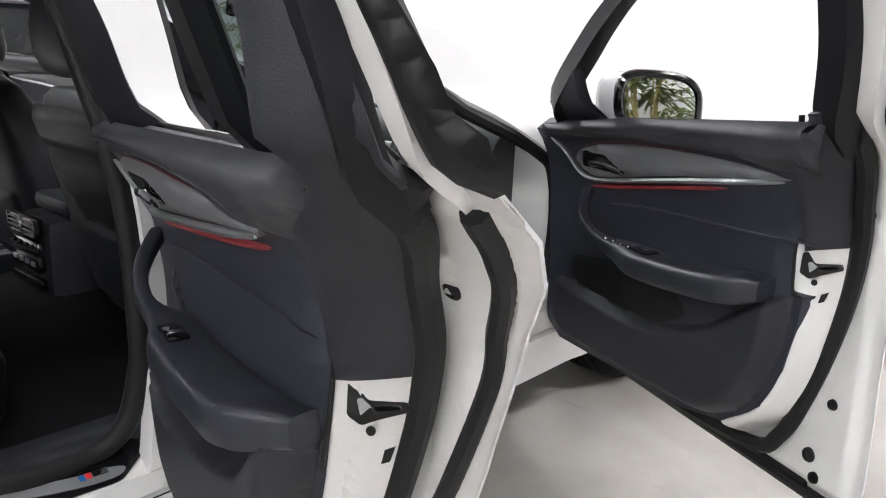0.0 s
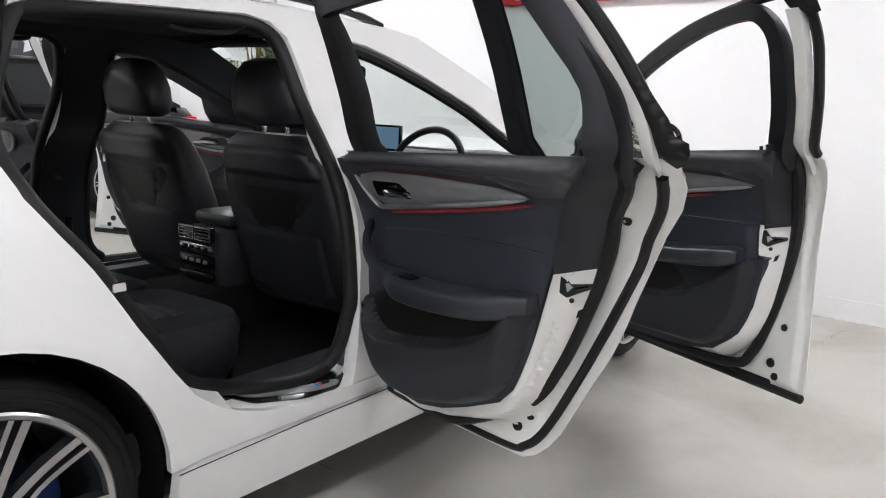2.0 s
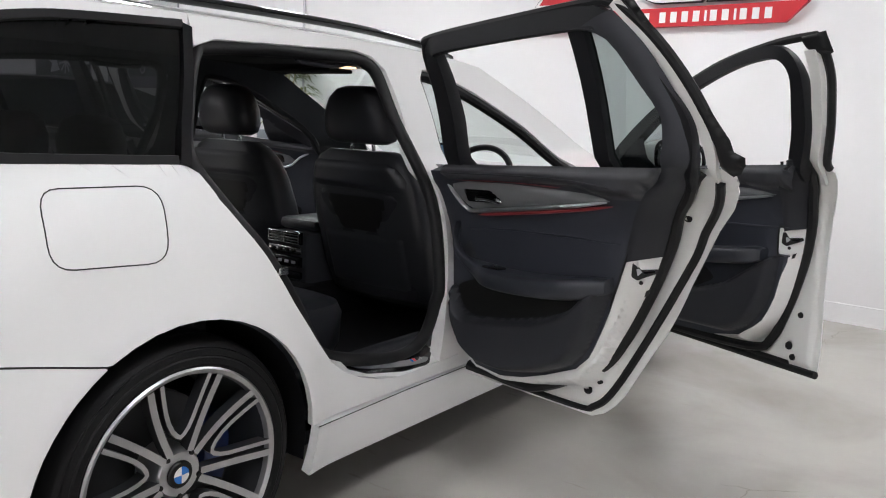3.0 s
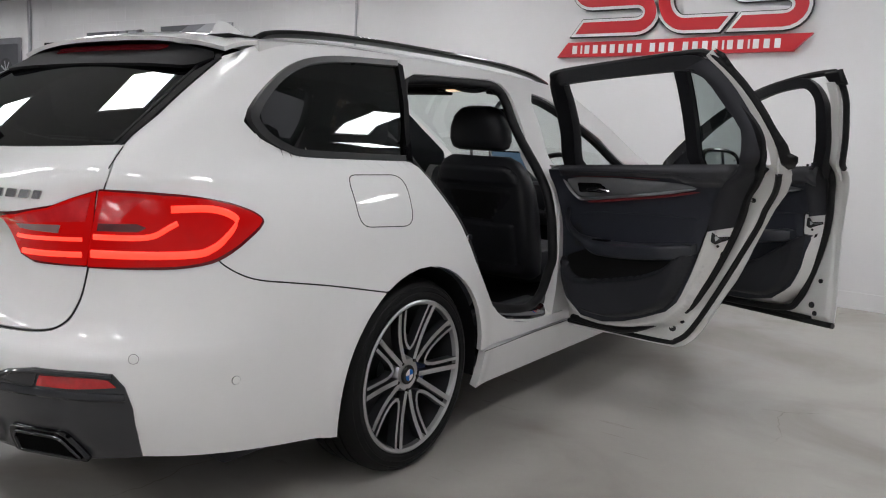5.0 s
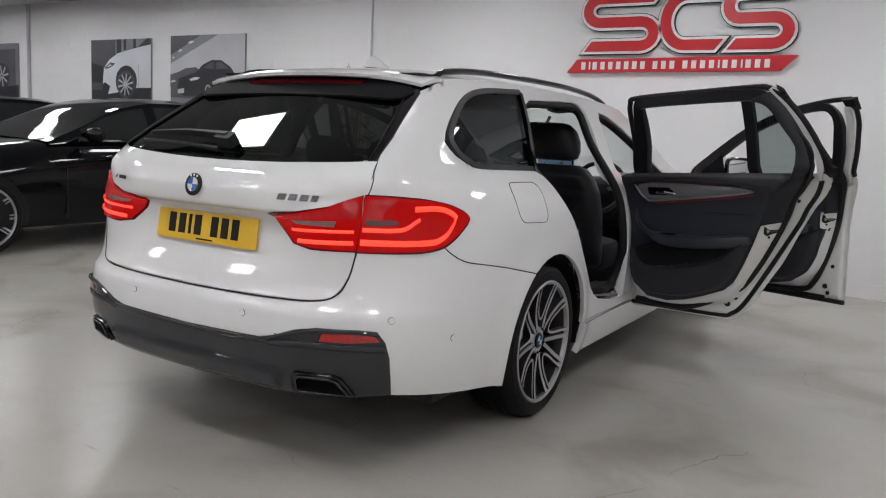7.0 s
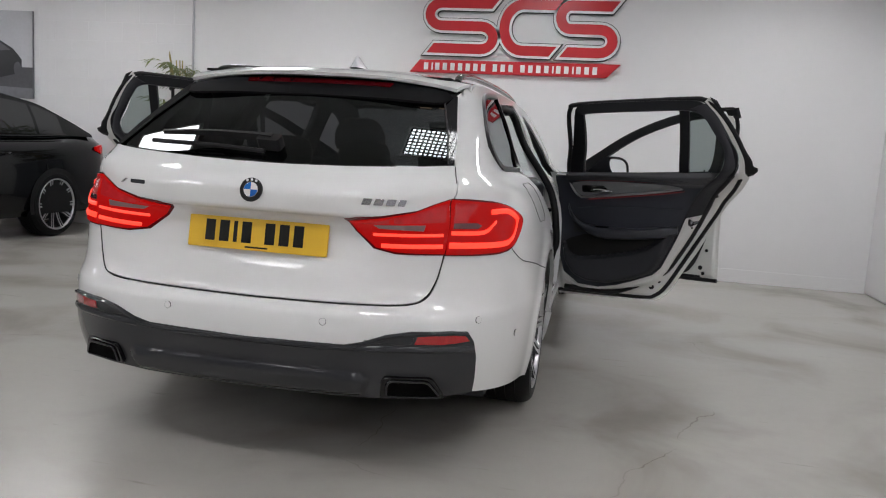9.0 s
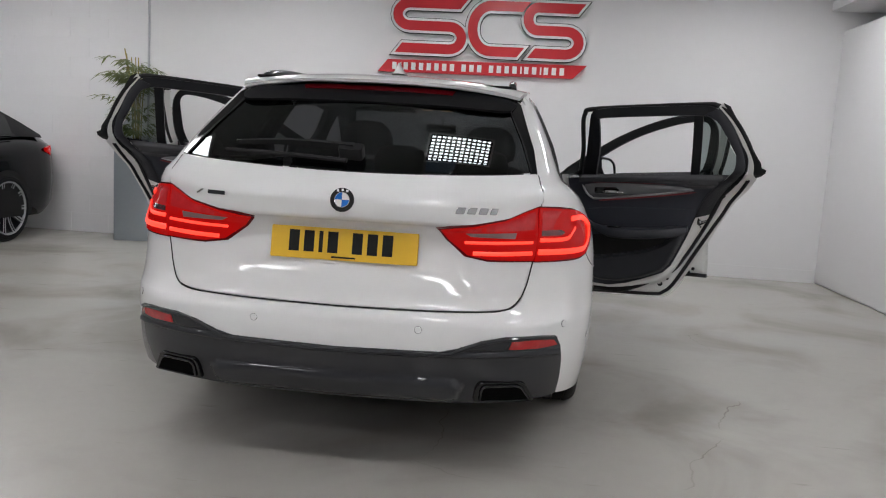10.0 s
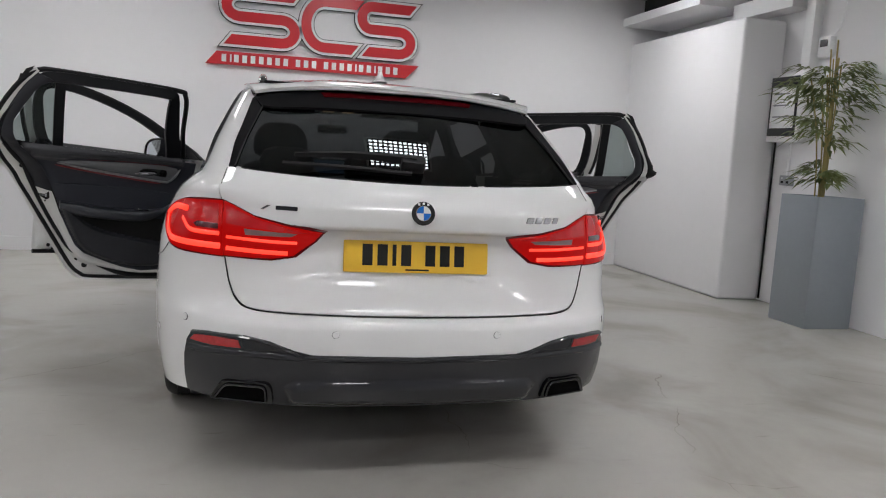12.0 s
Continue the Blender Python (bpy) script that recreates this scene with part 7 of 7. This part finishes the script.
# ---- planters with bamboo ----
def planter(cx, cy, size, height, turn, seed, canes, spread, label):
    rng = random.Random(seed)
    ob = new("planter", None)
    ob.matrix_basis = pose(cx, cy, 0, 0, 0, turn)
    tagged(ob, label, "planter", "planters with bamboo")
    bm = bmesh.new()
    h = size / 2
    out = [(-h, -h), (h, -h), (h, h), (-h, h)]
    rings = [[(x * k, y * k, z) for x, y in rounded(out, 0.012, 3)] for k, z in ((0.985, 0.0), (1.0, 0.02), (1.0, height), (0.94, height), (0.93, height - 0.12))]
    loft(bm, rings)
    part("pot", bm, M_POT, ob, "tall square silver-grey pot")
    box("soil", (0, 0, height - 0.1), (size * 0.9, size * 0.9, 0.04), M_SOIL, ob, 0.01)
    plant = new("bamboo_plant", None)
    plant.matrix_basis = pose(cx, cy, 0, 0, 0, turn)
    tagged(plant, "artificial bamboo with thin yellow-green canes", "plant", "bamboo plants")
    leaves = bmesh.new()
    for c in range(canes):
        a, r = rng.uniform(0, 6.28), rng.uniform(0.01, 0.07)
        top = rng.uniform(0.70, 1.0) * spread[1]
        lean = rng.uniform(0.03, 0.16)
        line = [(r * math.cos(a) + lean * math.cos(a) * t * t, r * math.sin(a) + lean * math.sin(a) * t * t, height - 0.1 + (top + 0.1) * t) for t in [i / 6 for i in range(7)]]
        tube("cane", line, 0.0062, M_CANE, plant, k=6)
        for q in range(rng.randint(6, 8)):
            t = rng.choice((0.25, 0.45, 0.6, 0.7, 0.78, 0.85, 0.92, 1.0)) + rng.uniform(-0.04, 0.0)
            p = Vector(line[min(6, int(t * 6))])
            ang, reach = rng.uniform(0, 6.28), spread[0] * rng.uniform(0.45, 1.0) * (0.55 if t < 0.5 else 1)
            rise, out = rng.uniform(0.02, 0.13), Vector((math.cos(ang), math.sin(ang), 0))
            count = rng.randint(9, 13)
            for w in range(count):
                f = 0.22 + 0.78 * w / (count - 1)
                b = p + out * (reach * f) + Vector((0, 0, rise * math.sin(2.2 * f) * 1.2))
                turn_by = (0 if w == count - 1 else (1 if w % 2 else -1) * rng.uniform(0.35, 0.95))
                la = ang + turn_by
                ll, lw = rng.uniform(0.11, 0.19) * (0.75 + 0.25 * f), rng.uniform(0.010, 0.0165)
                d = Vector((math.cos(la), math.sin(la), rng.uniform(-0.45, 0.20))).normalized()
                s = d.cross(Vector((0, 0, 1))).normalized()
                u = s.cross(d)
                mid = b + d * ll * 0.4 + u * 0.006
                v = [leaves.verts.new(b), leaves.verts.new(mid + s * lw - u * 0.003), leaves.verts.new(b + d * ll - Vector((0, 0, ll * 0.22))), leaves.verts.new(mid - s * lw - u * 0.003), leaves.verts.new(mid + u * 0.003)]
                for tri in ((0, 1, 4), (1, 2, 4), (2, 3, 4), (3, 0, 4)):
                    leaves.faces.new([v[k] for k in tri])
    lv = part("leaves", leaves, M_LEAF, plant, "narrow green bamboo leaves", smooth=False)
    lv["kind"] = "stuff"


planter(3.862, 1.505, 0.43, 1.03, 0, 5, 10, (0.38, 1.26), "tall silver-grey planter beside the white side wall")
planter(-3.54, 4.34, 0.40, 1.04, 14, 8, 9, (0.38, 1.06), "tall silver-grey planter against the showroom wall")

# ---- right side of the room ----
bm = bmesh.new()
add_box(bm, ((3.68 + WALL_E) / 2, (2.49 + WALL_Y) / 2, 1.2785), (WALL_E - 3.68, WALL_Y - 2.49, 2.557), 0.03, segments=3)
partition = tagged(part("wall_partition", bm, M_WALL), "smooth white boxed-in partition lower than the ceiling", "partition", kind="structure")
slab("trim_ledge", (3.55, 3.05, 2.74), (WALL_E, WALL_Y, 2.83), M_WALL, "white ledge above the partition", "ledge")
# no hollow here: a solid slab whose dark paint gives the recess its shade
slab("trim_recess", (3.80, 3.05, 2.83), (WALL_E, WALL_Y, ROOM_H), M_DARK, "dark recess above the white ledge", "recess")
slab("trim_beam", (3.92, 2.2, 2.62), (WALL_E, 3.05, 2.76), M_WALL, "white boxed beam end on the side wall", "beam")
notice = new("wall_cabinet", None)
notice.location = (WALL_E, 2.30, 1.77)
tagged(notice, "white wall cabinet with a dark framed front panel", "cabinet")
box("cabinet_body", (-0.05, 0, 0), (0.10, 0.44, 0.60), M_SIGNWHITE, notice, 0.008)
box("front_panel", (-0.103, 0, 0.01), (0.008, 0.36, 0.52), M_DARK, notice, 0.003, "dark front panel")
box("front_sheet", (-0.108, 0, 0.0), (0.004, 0.31, 0.36), M_SIGNWHITE, notice, 0.001, "white printed sheet")
for k in range(3):
    box("printed_bar", (-0.1105, 0.02, 0.12 - 0.1 * k), (0.001, 0.2, 0.012), M_PHOTO, notice, 0.0)
thermo = new("wall_controller", None)
thermo.location = (WALL_E, 1.93, 2.26)
tagged(thermo, "small white wall controller with dark display", "controller")
box("controller_body", (-0.03, 0, 0), (0.06, 0.14, 0.17), M_SIGNWHITE, thermo, 0.008)
box("controller_display", (-0.062, 0, 0.03), (0.004, 0.09, 0.06), M_DARK, thermo, 0.002)
sock = new("wall_socket", None)
sock.location = (WALL_E, 2.25, 1.13)
tagged(sock, "grey metal double wall socket", "socket")
box("socket_plate", (-0.02, 0, 0), (0.04, 0.15, 0.09), M_ALU, sock, 0.005)
for dy in (-0.035, 0.035):
    box("socket_switch", (-0.042, dy, 0.02), (0.006, 0.018, 0.014), M_SIGNWHITE, sock, 0.002)
    box("socket_holes", (-0.0415, dy, -0.015), (0.004, 0.03, 0.02), M_INK, sock, 0.001)
tagged(tube("conduit", [(WALL_E - 0.02, 2.25, 1.17), (WALL_E - 0.02, 2.25, 1.47)], 0.010, M_SIGNWHITE), "white plastic conduit above the socket", "conduit")
bm = bmesh.new()
add_box(bm, (WALL_E - 0.045, 2.10, 2.56), (0.09, 0.11, 1.0), 0.006)
tagged(part("cable_trunking", bm, M_SIGNWHITE), "white vertical cable trunking on the side wall", "trunking")
tagged(tube("cable", smooth_line([(WALL_E - 0.012, 1.83, 3.04), (WALL_E - 0.014, 1.78, 2.7), (WALL_E - 0.014, 1.80, 2.45), (WALL_E - 0.014, 1.88, 2.36)], 6), 0.005, M_SIGNWHITE), "thin loose white cable on the wall", "cable")
tagged(tube("cable", [(WALL_E - 0.012, 2.47, 0.02), (WALL_E - 0.012, 2.47, 1.47)], 0.009, M_INK), "black cable running down the wall corner", "cable")
tagged(tube("conduit", [(-3.55, WALL_Y - 0.014, 0.0), (-3.55, WALL_Y - 0.014, ROOM_H)], 0.013, M_PHOTOLIGHT), "thin grey vertical conduit on the wall", "conduit")
tagged(tube("conduit", [(-10.63, WALL_Y - 0.03, 0.0), (-10.63, WALL_Y - 0.03, ROOM_H)], 0.03, M_PHOTOLIGHT), "grey vertical pipe on the wall", "conduit")
slab("baseboard", (-3.52, WALL_Y - 0.012, 0.0), (3.68, WALL_Y, 0.13), M_WALL, "low white skirting along the wall", "skirting")


# ---- black saloon cars ----
def saloon(name_label):
    """A black saloon, front towards -y, its rear axle at y = 0 and front axle at y = -2.975."""
    ob = new("saloon_car", None)
    tagged(ob, name_label, "car", "parked black cars")
    wid = curve([(-3.85, 0.62), (-3.6, 0.84), (-3.0, 0.915), (-1.5, 0.925), (0.0, 0.93), (0.6, 0.90), (0.9, 0.83), (1.05, 0.70)])
    top = curve([(-3.85, 0.66), (-3.5, 0.80), (-2.7, 0.93), (-2.2, 0.985), (0.0, 1.03), (0.5, 1.06), (0.95, 1.045), (1.05, 0.98)])
    low = curve([(-3.85, 0.28), (-3.4, 0.22), (0.7, 0.22), (1.05, 0.34)])
    rings = []
    for i in range(41):
        y = -3.85 + 4.9 * i / 40
        w, t, b = wid(y), top(y), low(y)
        q = [(0.0, b), (0.9 * w, b), (0.97 * w, b + 0.08), (0.995 * w, b + 0.25), (w, (b + t) * 0.52), (0.985 * w, t - 0.19), (0.93 * w, t - 0.085), (0.80 * w, t - 0.012), (0.5 * w, t + 0.012), (0.0, t + 0.02)]
        rings.append([(x, y, z) for x, z in q] + [(-x, y, z) for x, z in reversed(q[1:-1])])
    bm = bmesh.new()
    loft(bm, rings)
    part("body", bm, M_BLACKPAINT, ob, "gloss black body")
    # greenhouse
    ridge = curve([(-2.35, 0.97), (-1.9, 1.16), (-1.45, 1.36), (-1.0, 1.44), (-0.5, 1.455), (0.0, 1.40), (0.4, 1.25), (0.8, 1.06)])
    rings = []
    for i in range(73):
        y = -2.3 + 3.08 * i / 72
        t, base = ridge(y), top(y) - 0.02
        wb, wt = 0.78, 0.78 - 0.36 * max(0.02, t - base) ** 0.9
        q = [(wb, base), (wb * 0.93 + wt * 0.07, base + (t - base) * 0.1), (wb * 0.55 + wt * 0.45, base + (t - base) * 0.5), (wb * 0.1 + wt * 0.9, base + (t - base) * 0.84), (wt, base + (t - base) * 0.93), (wt * 0.8, t), (0, t + 0.02)]
        rings.append([(x, y, z) for x, z in q] + [(-x, y, z) for x, z in reversed(q[:-1])])
    bm = bmesh.new()
    loft(bm, rings, cap=False)
    for f in bm.faces:
        c = f.calc_center_median()
        low, tall = top(c.y) - 0.02, ridge(c.y) - top(c.y) + 0.02
        side = abs(f.normal.x) > 0.4 and 0.08 < (c.z - low) / max(tall, 0.05) < 0.86 and tall > 0.12
        pillar = abs(c.y + 1.13) < 0.05 or abs(c.y + 0.06) < 0.03 or c.y > 0.32 or c.y < -1.95
        screen_pane = abs(f.normal.x) < 0.4 and (c.y < -1.42 or c.y > 0.05)
        f.material_index = 1 if (side and not pillar) or screen_pane else 0
    part("greenhouse", bm, [M_BLACKPAINT, M_PANE], ob, "gloss black roof and tinted windows")
    for m in (1, -1):
        for wy in (0.0, -2.975):
            wheel(ob, (m * 0.948, wy, 0.337), m)
            bm = bmesh.new()
            va = [(m * 0.933, wy + 0.375 * math.cos(radians(a)), 0.337 + 0.375 * math.sin(radians(a))) for a in range(-14, 195, 8)]
            bm.faces.new([bm.verts.new(p) for p in va])
            part("wheel_arch", bm, M_INK, ob)
        for y0 in (-0.72, -1.80):
            tube("door_handle", [(m * 0.935, y0 + 0.09, 0.86), (m * 0.950, y0 + 0.05, 0.862), (m * 0.950, y0 - 0.05, 0.862), (m * 0.935, y0 - 0.09, 0.86)], 0.011, M_GLOSSBLACK, ob)
        for y0, y1 in ((-0.12, 0.0), (-1.12, -1.14), (-2.22, -2.20)):
            tube("shut_line", [(m * (wid(y0) + 0.001), y0 if z > 0.7 else y0, z) for z in (0.3, 0.5, 0.62, 0.75)], 0.003, M_INK, ob, k=5)
        bm = bmesh.new()
        loft(bm, [[(m * x, -1.98 + 0.06 * k * c, 1.06 + 0.075 * k * s) for c, s in [(math.cos(2 * math.pi * i / 14), math.sin(2 * math.pi * i / 14)) for i in range(14)]] for x, k in ((0.80, 0.3), (0.88, 0.45), (0.93, 0.9), (1.02, 1.0), (1.07, 0.75), (1.085, 0.4))])
        part("door_mirror", bm, M_BLACKPAINT, ob, "black door mirror")
        bm = bmesh.new()
        loft(bm, [[(m * (wid(y) * (0.99 if y < 0.9 else 0.985) + 0.004), y, z0 + hh * math.sin(2 * math.pi * i / 10)) if i % 2 == 0 else (m * (wid(y) * 0.96), y, z0 + hh * math.sin(2 * math.pi * i / 10)) for i in range(10)] for y, z0, hh in ((0.72, 0.915, 0.02), (0.85, 0.905, 0.055), (0.98, 0.895, 0.06))])
        part("tail_lamp", bm, M_LAMPRED, ob, "red tail lamp")
        tube("window_line", [(m * (0.80), y, top(y) + 0.004) for y in (-2.0, -1.4, -0.8, -0.2, 0.3)], 0.009, M_GLOSSBLACK, ob)
    return ob


black = saloon("black saloon car parked beside the white estate")
black.matrix_basis = pose(-5.36, 3.46, 0, 0, 0, 0)
tagged(copy_thing(black, pose(-8.35, 3.40, 0, 0, 0, 0)), "second black saloon car parked further along the wall")

# ---- painted blockwork on the left part of the wall ----
bm = bmesh.new()
add_box(bm, (0, 0, 0), (0.4375, 0.008, 0.2125), 0.0015, segments=1)
block_mesh = bpy.data.meshes.new("block")
bm.to_mesh(block_mesh)
bm.free()
block_mesh.materials.append(M_BLOCK)
wall_ob = bpy.data.objects["wall_north"]
for row in range(14):
    for col in range(21):
        x = -3.80 - 0.44 * col - (0.22 if row % 2 else 0)
        if x > -13:
            b = new("block", block_mesh)
            b.parent = wall_ob
            b.location = (x, WALL_Y + 0.0024 - 0.0006 * random.random(), 0.108 + 0.215 * row)
